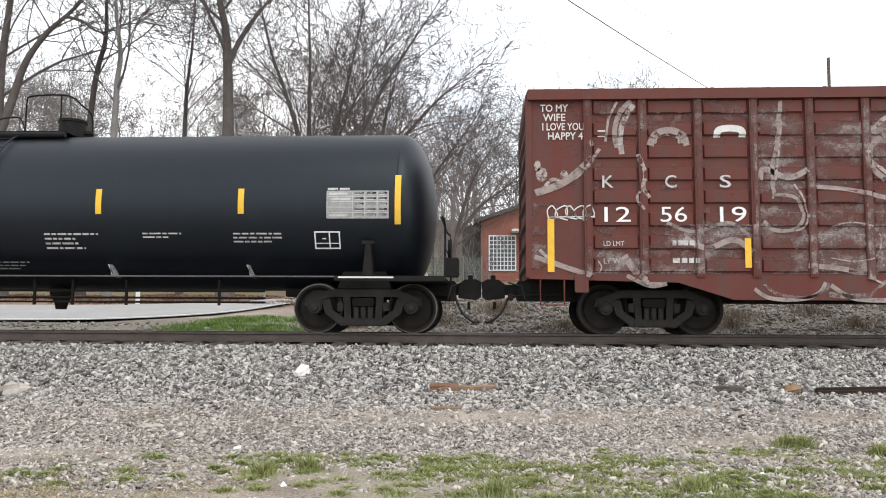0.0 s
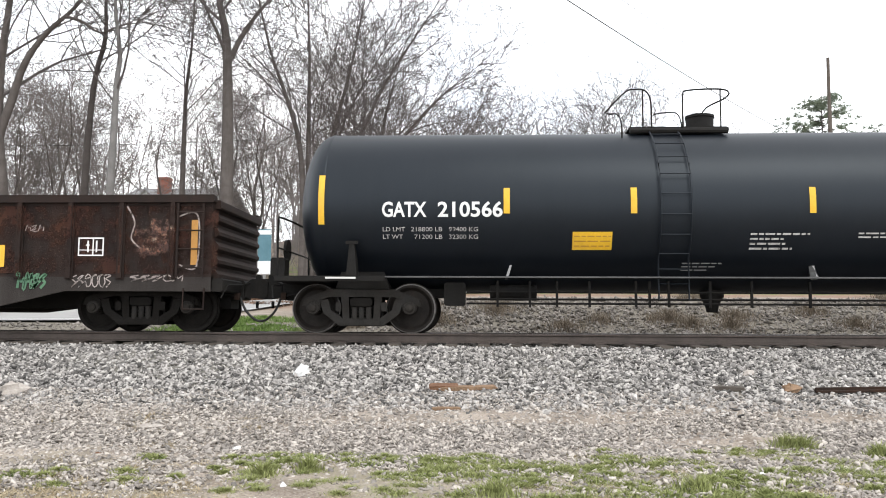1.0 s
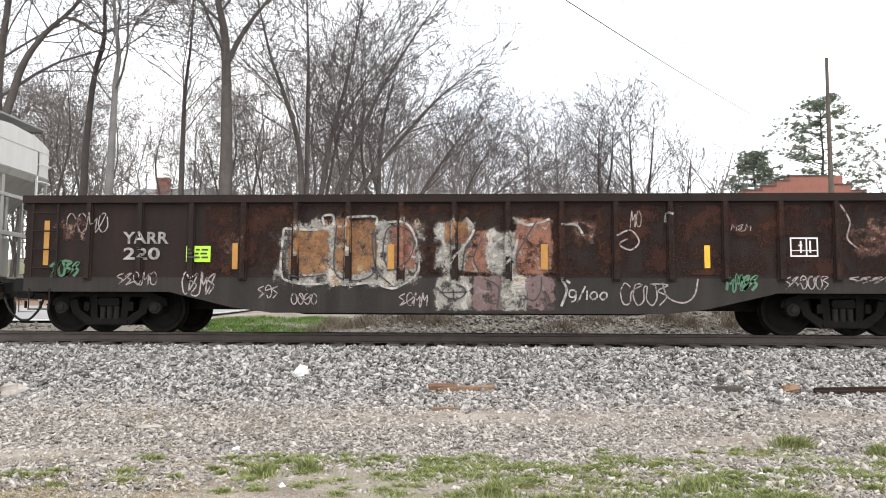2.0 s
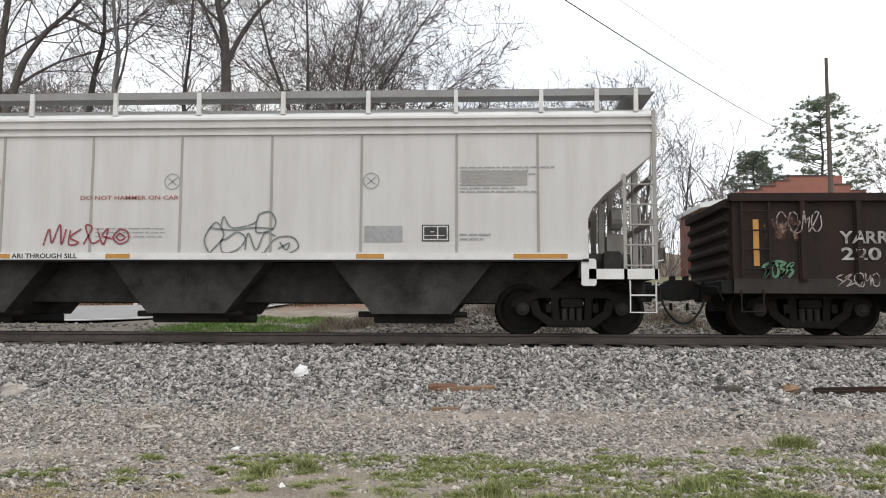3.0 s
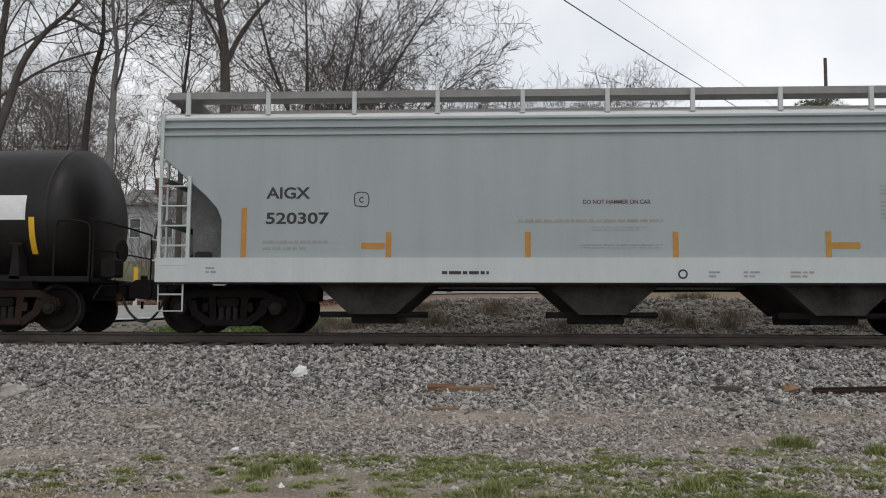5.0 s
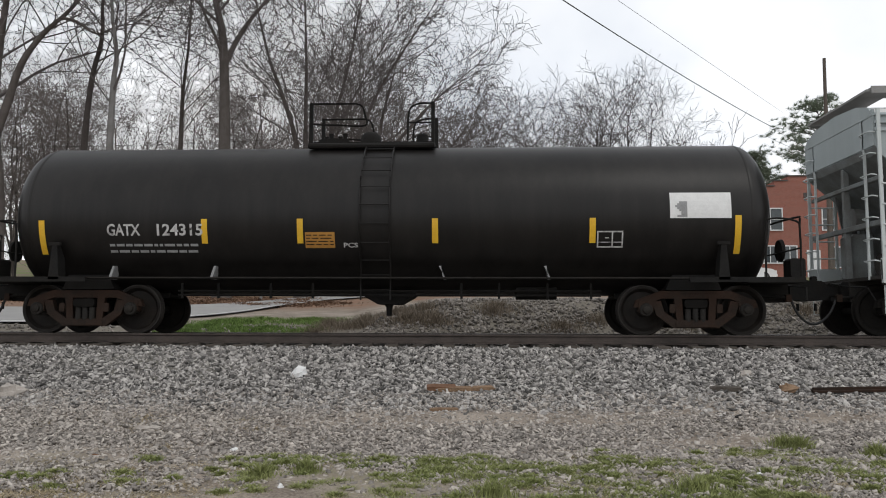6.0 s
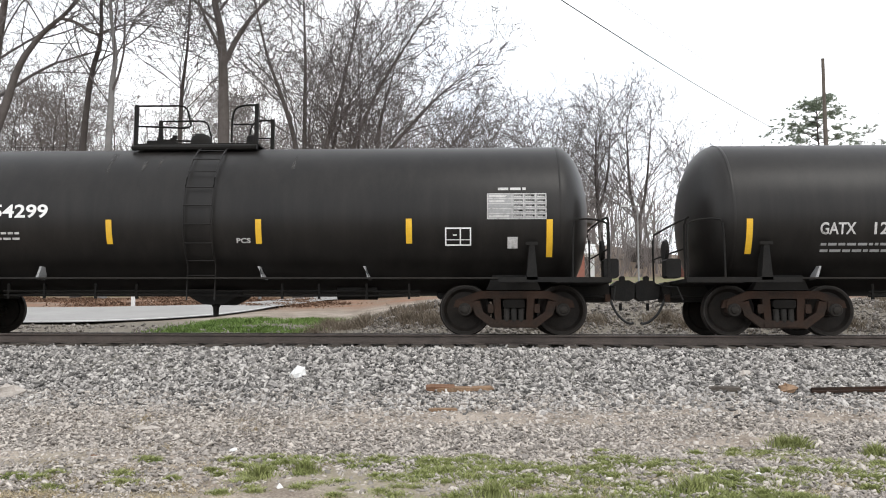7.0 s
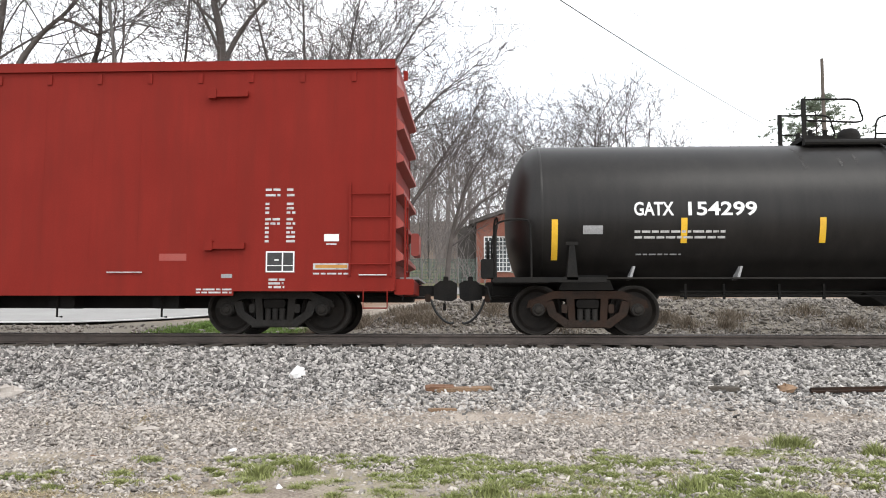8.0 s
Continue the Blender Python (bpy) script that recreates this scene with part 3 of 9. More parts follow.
def stones(name, label, count, x0, x1, y0, y1, lo, hi, material, seed, dense=None, flat=0.5):
    """Loose stones strewn on the ground: squashed, rough eight-cornered lumps."""
    rng = np.random.RandomState(seed)
    corner = np.array([(-1, -1, -1), (1, -1, -1), (1, 1, -1), (-1, 1, -1), (-1, -1, 1), (1, -1, 1), (1, 1, 1), (-1, 1, 1)], float) * 0.62
    faces = np.array([(0, 3, 2, 1), (4, 5, 6, 7), (0, 1, 5, 4), (1, 2, 6, 5), (2, 3, 7, 6), (3, 0, 4, 7)])
    x, y = rng.uniform(x0, x1, count), rng.uniform(y0, y1, count)
    if dense is not None:
        keep = rng.rand(count) < np.array([dense(a, b) for a, b in zip(x, y)])
        x, y = x[keep], y[keep]
    n = len(x)
    size = lo + (hi - lo) * rng.rand(n) ** 2.2
    z = np.array([height(a, b) for a, b in zip(x, y)]) + size * rng.uniform(-0.2, 0.7, n)
    shape = np.array([1.35, 0.95, flat]) * rng.uniform(0.7, 1.3, (n, 3))
    pts = corner[None] * rng.uniform(0.62, 1.25, (n, 8, 3)) * (size[:, None] * shape)[:, None, :]
    pts[:, :, 0] += pts[:, :, 1] * rng.uniform(-0.6, 0.6, n)[:, None]
    turn, tilt = rng.uniform(0, np.pi, n), rng.normal(0, 0.84 * flat, (n, 2))
    q = np.stack([np.cos(turn), tilt[:, 0], tilt[:, 1], np.sin(turn)], 1)
    q /= np.linalg.norm(q, axis=1)[:, None]
    w, a, b, c = q.T
    rot = np.stack([1 - 2 * (b * b + c * c), 2 * (a * b - c * w), 2 * (a * c + b * w), 2 * (a * b + c * w), 1 - 2 * (a * a + c * c), 2 * (b * c - a * w), 2 * (a * c - b * w), 2 * (b * c + a * w), 1 - 2 * (a * a + b * b)], 1).reshape(n, 3, 3)
    pts = np.einsum("nij,nkj->nki", rot, pts) + np.stack([x, y, z], 1)[:, None, :]
    fs = (faces[None] + 8 * np.arange(n)[:, None, None]).reshape(-1)
    me = bpy.data.meshes.new(name)
    me.vertices.add(8 * n)
    me.vertices.foreach_set("co", pts.reshape(-1))
    me.loops.add(24 * n)
    me.loops.foreach_set("vertex_index", fs)
    me.polygons.add(6 * n)
    me.polygons.foreach_set("loop_start", np.arange(6 * n) * 4)
    me.update(calc_edges=True)
    me.materials.append(material)
    return tagged(new(name, me), label, "gravel", kind="stuff")


stones("ballast_stones", "crushed grey and white ballast on the track shoulder", 84000, -11, 11, -5.1, -0.95, 0.018, 0.054, STONE, 1,
       lambda x, y: 1.0 if y > -4.2 else max(0.0, (y + 5.1) / 0.9) ** 1.5, 0.42)
stones("gravel", "pale fine gravel on the strip beside the ballast", 115000, -8.5, 8.5, -8.6, -3.9, 0.013, 0.042, STONE_FINE, 2,
       lambda x, y: (0.95 if y > -6.6 else (0.75 if y > -7.4 else 0.45)) * (0.7 + 0.9 * max(0, 0.5 + noise.noise((x * 0.5, y * 0.8, 4))) * (0.32 if x < -1.2 and y < -5.0 else 1)), 0.34)
stones("grit", "small grit and pale chips on bare soil", 70000, -6.5, 6.5, -9.6, -4.6, 0.006, 0.020, STONE_FINE, 4,
       lambda x, y: 0.4 + 0.6 * max(0, 0.5 + noise.noise((x * 0.7, y * 1.1, 8))) * (0.4 if x < -1 else 1))
stones("far_ballast", "dusty grey ballast and gravel behind the track", 44000, -16, 17, 0.9, 7.8, 0.025, 0.075, STONE_DARK, 3,
       lambda x, y: 0.9 if y < 3.0 else (0.75 if x > -3 else 0.12))

# rails: a foot, web and head
RAIL = [(-0.07, 0), (0.07, 0), (0.07, 0.012), (0.012, 0.035), (0.009, 0.125), (0.036, 0.138), (0.036, 0.168), (-0.036, 0.168), (-0.036, 0.138), (-0.009, 0.125), (-0.012, 0.035), (-0.07, 0.012)]
track = thing("railway_track", "rusty steel rails on weathered timber ties in ballast", "railway track")
for side in (-0.753, 0.753):
    rail = part("rail", G().along([(y + side, z - 0.172) for y, z in RAIL], -150, 150), RAIL_RUST, track)
    part("rail_head", G().along([(side - 0.034, -0.0035), (side + 0.034, -0.0035), (side + 0.026, 0.0), (side - 0.026, 0.0)], -150, 150), RAIL_TOP, rail, "worn bright running surface")
tie_mesh = make("tie", G().box(-0.115, 0.115, -1.3, 1.3, -0.36, -0.188, 0.012), TIE_WOOD)
plate_mesh = make("tie_plate", G().box(-0.09, 0.09, -0.16, 0.16, -0.188, -0.172), RAIL_RUST)
for i in range(-60, 61):
    tie = new("tie", tie_mesh)
    tie.parent, tie.location = track, (i * 0.54 + 0.06 * math.sin(i * 7.3), 0, 0)
    for side in (-0.753, 0.753):
        plate = new("tie_plate", plate_mesh)
        plate.parent, plate.location = tie, (0, side, 0)


def ribbon(near, far, lift, rows=8):
    """A strip between two lines of (x, y) on the ground."""
    g, n = G(), len(near)
    for a, b in zip(near, far):
        for r in range(rows + 1):
            x, y = a[0] + (b[0] - a[0]) * r / rows, a[1] + (b[1] - a[1]) * r / rows
            g.v.append((x, y, height(x, y) + lift))
    for i in range(n - 1):
        for r in range(rows):
            k = i * (rows + 1) + r
            g.face((k, k + rows + 1, k + rows + 2, k + 1))
    return g


def smooth_line(pts, n=6):
    out = []
    for i in range(len(pts) - 1):
        p0, p1, p2, p3 = (Vector(pts[min(max(i + d, 0), len(pts) - 1)]) for d in (-1, 0, 1, 2))
        for s in range(n):
            t = s / n
            out.append(tuple(0.5 * (2 * p1 + (p2 - p0) * t + (2 * p0 - 5 * p1 + 4 * p2 - p3) * t * t + (3 * p1 - p0 - 3 * p2 + p3) * t ** 3)))
    return out + [tuple(pts[-1])]


ROAD_NEAR = smooth_line([(-150, 7.4), (-60, 7.4), (-25, 7.6), (-14.6, 8.0), (-11.2, 8.6), (-8.6, 10.8), (-7.4, 15), (-6.6, 21), (-4.0, 27), (6, 31), (30, 33), (120, 34)])
ROAD_FAR = smooth_line([(-150, 13.4), (-60, 13.4), (-27, 13.5), (-18, 13.4), (-14, 13.6), (-11, 15), (-9.6, 18), (-8.6, 24), (-5.5, 33), (4, 37.5), (30, 39), (120, 40)])
tagged(part("road", ribbon(ROAD_NEAR, ROAD_FAR, 0.07), ASPHALT, smooth=40, fix=False), "pale worn asphalt road that climbs away", "road", kind="structure")
LINE_NEAR = [(a[0] + (b[0] - a[0]) * 0.04, a[1] + (b[1] - a[1]) * 0.04) for a, b in zip(ROAD_NEAR, ROAD_FAR)]
LINE_FAR = [(a[0] + (b[0] - a[0]) * 0.065, a[1] + (b[1] - a[1]) * 0.065) for a, b in zip(ROAD_NEAR, ROAD_FAR)]
tagged(part("road_edge_line", ribbon(LINE_NEAR, LINE_FAR, 0.076, 1), PAINT_LINE, fix=False), "white painted edge line along the road", "road line", kind="structure")


def blades(name, label, material, count, spots, hgt, seed, lean=0.35, wide=0.006, base=None):
    """Single blades: narrow bent triangles round spots of (x, y, radius)."""
    rng, g = random.Random(seed), G()
    for _ in range(count):
        sx, sy, sr = spots[rng.randrange(len(spots))]
        a, d = rng.uniform(0, 2 * math.pi), sr * min(abs(rng.gauss(0, 0.62)), 1.6)
        x, y = sx + d * math.cos(a) * 1.4, sy + d * math.sin(a)
        h = hgt * rng.uniform(0.4, 1.1) * (1 - 0.45 * min(d / sr, 1.3))
        z = height(x, y) - 0.01
        w, t = wide * rng.uniform(0.7, 1.4), rng.uniform(0, math.pi)
        lx, ly = rng.gauss(0, lean) * h, rng.gauss(0, lean) * h
        cx, cy = math.cos(t) * w, math.sin(t) * w
        k = len(g.v)
        g.v += [(x - cx, y - cy, z), (x + cx, y + cy, z), (x + lx * 0.4 + cx * 0.7, y + ly * 0.4 + cy * 0.7, z + h * 0.6), (x + lx * 0.4 - cx * 0.7, y + ly * 0.4 - cy * 0.7, z + h * 0.6), (x + lx, y + ly, z + h)]
        g.face((k, k + 1, k + 2, k + 3))
        g.face((k + 3, k + 2, k + 4))
    return tagged(part(name, g, material, fix=False), label, "grass", kind="stuff")


rs = random.Random(5)
lawn = [(rs.uniform(-2.3, -0.5), rs.uniform(-8.7, -7.0), rs.uniform(0.08, 0.26)) for _ in range(46)]
lawn += [(rs.uniform(-0.6, 1.4), rs.uniform(-8.7, -6.9), rs.uniform(0.10, 0.30)) for _ in range(58)]
lawn += [(rs.uniform(1.2, 5.2), rs.uniform(-8.7, -6.4), rs.uniform(0.10, 0.34)) for _ in range(90)]
lawn += [(rs.uniform(-4.8, -2.0), rs.uniform(-8.5, -7.1), rs.uniform(0.06, 0.2)) for _ in range(18)]
blades("grass", "short patchy spring grass on the gravel", GRASS, 130000, lawn, 0.07, 11, 0.7)
blades("clover", "low bright green weeds among the grass", VERGE, 16000, [p for k, p in enumerate(lawn) if k % 6 == 0], 0.05, 19, 0.9, 0.008)
tufts = [(3.43, -6.25, 0.17), (3.6, -6.3, 0.12), (-1.72, -7.75, 0.09), (1.9, -8.3, 0.2), (0.1, -8.6, 0.18), (4.3, -6.6, 0.12), (-2.1, -8.0, 0.1)]
blades("grass_tufts", "taller bright green grass tufts", GRASS, 2600, tufts, 0.19, 12, 0.45)
blades("dry_straw", "flattened dead straw on bare soil", STRAW, 34000, [(rs.uniform(-5.2, 5.0), rs.uniform(-9.2, -6.8), rs.uniform(0.2, 0.5)) for _ in range(60)] + [(rs.uniform(-5.4, -2.0), rs.uniform(-9.2, -8.0), 0.45) for _ in range(22)] + [(rs.uniform(-5.6, -2.5), rs.uniform(-6.6, -5.2), 0.4) for _ in range(8)], 0.05, 13, 1.8, 0.004)
blades("verge_grass", "green grass verge by the road", VERGE, 16000, [(rs.uniform(-8.6, -4.6), rs.uniform(5.2, 9.5), 0.7) for _ in range(22)], 0.16, 14, 0.4, 0.012)
blades("leaf_litter", "brown dead leaves and grass on the bank beyond the road", LEAVES, 26000, [(rs.uniform(-30, -5.5), rs.uniform(14.5, 25), 1.1) for _ in range(70)], 0.16, 17, 1.2, 0.03)
blades("dead_weeds", "dead brown weeds on the gravel bank", WEED, 12000, [(rs.uniform(-4.5, -1.0), rs.uniform(4.0, 7.2), 0.5) for _ in range(12)] + [(rs.uniform(-1, 12), rs.uniform(3.8, 7.5), 0.5) for _ in range(18)], 0.36, 15, 0.5, 0.006)


# ---------------------------------------------------------------- the train
SPEED, GAIN = 12.778, 0.007


def travel(t):
    """How far the train has come at t seconds."""
    return SPEED * t + 0.5 * GAIN * ((t - 1) ** 2 - 1)


WHEEL_R = 0.457
CARS, WHEELSETS = [], []

WHEEL_PROFILE = [(-0.075, 0.0), (-0.075, 0.10), (-0.02, 0.13), (0.0, 0.34), (-0.055, 0.385), (-0.070, 0.395), (-0.075, 0.438), (-0.068, WHEEL_R), (0.03, WHEEL_R + 0.004), (0.04, WHEEL_R + 0.026), (0.062, WHEEL_R + 0.024), (0.066, 0.38), (0.03, 0.34), (0.03, 0.13), (0.07, 0.10), (0.07, 0.0)]
wheel_near = make("wheel", G().lathe(WHEEL_PROFILE, 40, mis=[0, 0, 0, 0, 0, 0, 1, 1, 0, 0, 0, 0, 0, 0, 0]), [WHEEL_STEEL, RIM_STEEL], 35)
wheel_dull = make("wheel", G().lathe(WHEEL_PROFILE, 40, mis=[0, 0, 0, 0, 0, 0, 1, 1, 0, 0, 0, 0, 0, 0, 0]), [WHEEL_STEEL, RIM_DULL], 35)
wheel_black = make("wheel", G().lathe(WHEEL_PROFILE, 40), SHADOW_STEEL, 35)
wheel_far = make("wheel", G().lathe([(-a, r) for a, r in WHEEL_PROFILE], 40, mis=[0, 0, 0, 0, 0, 0, 1, 1, 0, 0, 0, 0, 0, 0, 0]), [WHEEL_STEEL, RIM_DULL], 35)
axle_mesh = make("wheelset", G().lathe([(-0.98, 0.0), (-0.98, 0.07), (-0.7, 0.08), (0, 0.075), (0.7, 0.08), (0.98, 0.07), (0.98, 0.0)], 12), WHEEL_STEEL, 35)


def frame_profile():
    g = G()
    y0, y1 = -0.06, 0.06
    g.prism([(-1.10, 0.50), (-1.06, 0.63), (-0.90, 0.69), (-0.62, 0.80), (0.62, 0.80), (0.90, 0.69), (1.06, 0.63), (1.10, 0.50), (0.98, 0.50), (0.84, 0.57), (0.60, 0.66), (-0.60, 0.66), (-0.84, 0.57), (-0.98, 0.50)], y0, y1)
    g.prism([(-0.78, 0.60), (-0.70, 0.36), (-0.40, 0.13), (0.40, 0.13), (0.70, 0.36), (0.78, 0.60), (0.62, 0.62), (0.56, 0.42), (0.34, 0.27), (-0.34, 0.27), (-0.56, 0.42), (-0.62, 0.62)], y0 - 0.004, y1 + 0.004)
    for s in (-1, 1):
        g.prism([(s * 0.22, 0.25), (s * 0.34, 0.25), (s * 0.38, 0.68), (s * 0.24, 0.68)], y0 + 0.006, y1 - 0.006)
        g.box(s * 0.889 - 0.13, s * 0.889 + 0.13, y0 - 0.03, y1 + 0.03, 0.40, 0.62, 0.03)
        g.box(s * 0.42 - 0.05, s * 0.42 + 0.05, y0 - 0.03, y0 + 0.01, 0.40, 0.56, 0.015)
    g.box(-0.36, 0.36, -0.09, 0.02, 0.15, 0.24, 0.02)
    return g


side_frames = {m.name: make("side_frame", frame_profile(), m, 30) for m in (TRUCK_STEEL, TRUCK_RUST, SHADOW_STEEL)}
cap_mesh = make("bearing_cap", G().lathe([(0.02, 0.12), (-0.05, 0.12), (-0.07, 0.105), (-0.07, 0.07), (-0.10, 0.065), (-0.115, 0.04), (-0.115, 0.0)], 20), TRUCK_STEEL, 35)
coil = G()
for cx in (-0.13, 0.0, 0.13):
    coil.lathe([(0.24 + 0.03 * i + (0.015 if i % 2 else 0), 0.062 if i % 2 else 0.048) for i in range(9)], 12, "z", (cx, -0.02, 0))
spring_mesh = make("spring_nest", coil, TRUCK_STEEL, 60)
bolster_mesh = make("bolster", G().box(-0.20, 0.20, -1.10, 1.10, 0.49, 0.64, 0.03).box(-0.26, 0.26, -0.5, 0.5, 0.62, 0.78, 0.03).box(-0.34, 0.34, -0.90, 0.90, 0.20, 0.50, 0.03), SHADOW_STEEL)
beam_mesh = make("brake_beam", G().tube([(0, -0.75, 0.36), (0, 0.75, 0.36)], 0.04).box(-0.05, 0.05, -0.85, -0.68, 0.25, 0.5, 0.02).box(-0.05, 0.05, 0.68, 0.85, 0.25, 0.5, 0.02), BLACK_STEEL)


def bogie(car, xc, steel=TRUCK_STEEL, base=0.889, bright=False):
    """A two-axle truck under a car: frames, springs, bolster, and wheelsets that roll."""
    k = base / 0.889
    for s in (-1, 1):
        fr = new("side_frame", side_frames[steel.name])
        fr.parent, fr.location, fr.scale = car, (xc, s * 1.0, 0), (k, 1, 1)
        if s > 0:
            fr.rotation_euler = (0, 0, math.pi)
        sp = new("spring_nest", spring_mesh)
        sp.parent = fr
        for e in (-1, 1):
            cap = new("bearing_cap", cap_mesh)
            cap.parent, cap.location = fr, (e * 0.889, -0.06, WHEEL_R)
    bo = new("bolster", bolster_mesh)
    bo.parent, bo.location = car, (xc, 0, 0)
    for e in (-1, 1):
        bb = new("brake_beam", beam_mesh)
        bb.parent, bb.location = car, (xc + e * (base - 0.56), 0, 0)
        axle = new("wheelset", axle_mesh)
        axle.parent = car
        WHEELSETS.append((axle, xc + e * base))
        for s, me in ((-1, wheel_near if bright else (wheel_black if steel is SHADOW_STEEL else wheel_dull)), (1, wheel_far)):
            wh = new("wheel", me)
            wh.parent, wh.location = axle, (0, s * 0.715, 0)


def couple(car, xe, d, xo, steel=BLACK_STEEL):
    """Coupler, draft box and air hose at an end; d: the way it points; xo: the end of the knuckle."""
    part("draft_box", G().box(min(xe - d * 0.9, xe + d * 0.14), max(xe - d * 0.9, xe + d * 0.14), -0.24, 0.24, 0.62, 1.0, 0.03), steel, car)
    g = G().box(min(xe, xo - d * 0.18), max(xe, xo - d * 0.18), -0.09, 0.09, 0.74, 0.94, 0.02)
    g.prism([(xo - d * 0.36, 0.68), (xo - d * 0.22, 0.66), (xo - d * 0.02, 0.64), (xo + d * 0.08, 0.70), (xo + d * 0.09, 0.98), (xo - d * 0.02, 1.04), (xo - d * 0.24, 1.03), (xo - d * 0.36, 0.94)], -0.17 - 0.02 * d, 0.15 - 0.02 * d)
    g.box(xo - d * 0.13 - 0.05, xo - d * 0.13 + 0.05, -0.10, 0.02, 1.0, 1.12, 0.02)
    g.tube([(xo - d * 0.16, -0.02, 0.60), (xo - d * 0.16, -0.02, 0.46)], 0.03, 6)
    part("coupler", g, steel, car, "grimy cast steel coupler")
    pipe = [(xe - d * 0.7, -0.42, 0.74), (xe - d * 0.1, -0.40, 0.72), (xo - d * 0.52, -0.36, 0.70), (xo - d * 0.40, -0.34, 0.66)]
    part("brake_pipe", G().tube(pipe, 0.024, 8), steel, car, smooth=40)
    part("angle_cock", G().box(xo - d * 0.46 - 0.05, xo - d * 0.46 + 0.05, -0.40, -0.30, 0.62, 0.76, 0.015), TRUCK_RUST, car)
    hose = [(xo - d * 0.40, -0.34, 0.66), (xo - d * 0.36, -0.34, 0.54), (xo - d * 0.27, -0.33, 0.38), (xo - d * 0.13, -0.31, 0.25), (xo - d * 0.02, -0.28, 0.21), (xo + d * 0.03, -0.27, 0.23)]
    part("air_hose", G().tube(smooth_line(hose, 4), 0.024, 8), RUBBER, car, "black rubber air hose", 40)
    part("uncoupling_lever", G().tube([(xe + d * 0.04, -1.35, 0.62), (xe + d * 0.10, -1.2, 0.86), (xe + d * 0.14, -0.3, 0.92), (xe + d * 0.30, -0.1, 0.98)], 0.014, 6), steel, car)


def ladder(car, x0, x1, y, z0, z1, n, material, name="ladder", r=0.014):
    for x in (x0, x1):
        rail = part(name + "_rail", G().box(x - 0.018, x + 0.018, y - 0.012, y + 0.012, z0, z1), material, car)
    for i in range(n):
        z = z0 + (z1 - z0) * (i + 0.5) / n
        part("rung", G().tube([(x0, y - 0.01, z), (x1, y - 0.01, z)], r, 5), material, rail)


def flat(y):
    return lambda x, z: y


def strip(car, x, z0, z1, surf, material=YELLOW, w=0.11, off=0.008):
    part("reflective_strip", G().patch(x - w / 2, x + w / 2, z0, z1, 1, 8, surf, off), material, car, fix=False)


def consolidated(car, x0, z0, w, h, surf, white=LETTER_WHITE, off=0.008):
    """The small framed stencil box with blank fields."""
    t = 0.025
    g = G().patch(x0, x0 + w, z0, z0 + t, 1, 1, surf, off).patch(x0, x0 + w, z0 + h - t, z0 + h, 1, 1, surf, off)
    for x in (x0, x0 + w * 0.56, x0 + w - t):
        g.patch(x, x + t, z0, z0 + h, 1, 8, surf, off + 0.004)
    g.patch(x0, x0 + w, z0 + h * 0.3, z0 + h * 0.3 + t * 0.6, 1, 1, surf, off)
    g.patch(x0 + w * 0.3, x0 + w * 0.45, z0 + h * 0.55, z0 + h * 0.62, 1, 1, surf, off)
    part("stencil_box", g, white, car, fix=False)


def tank_surf(r, zc):
    return lambda x, z: -math.sqrt(max(r * r - (z - zc) ** 2, 0.04))


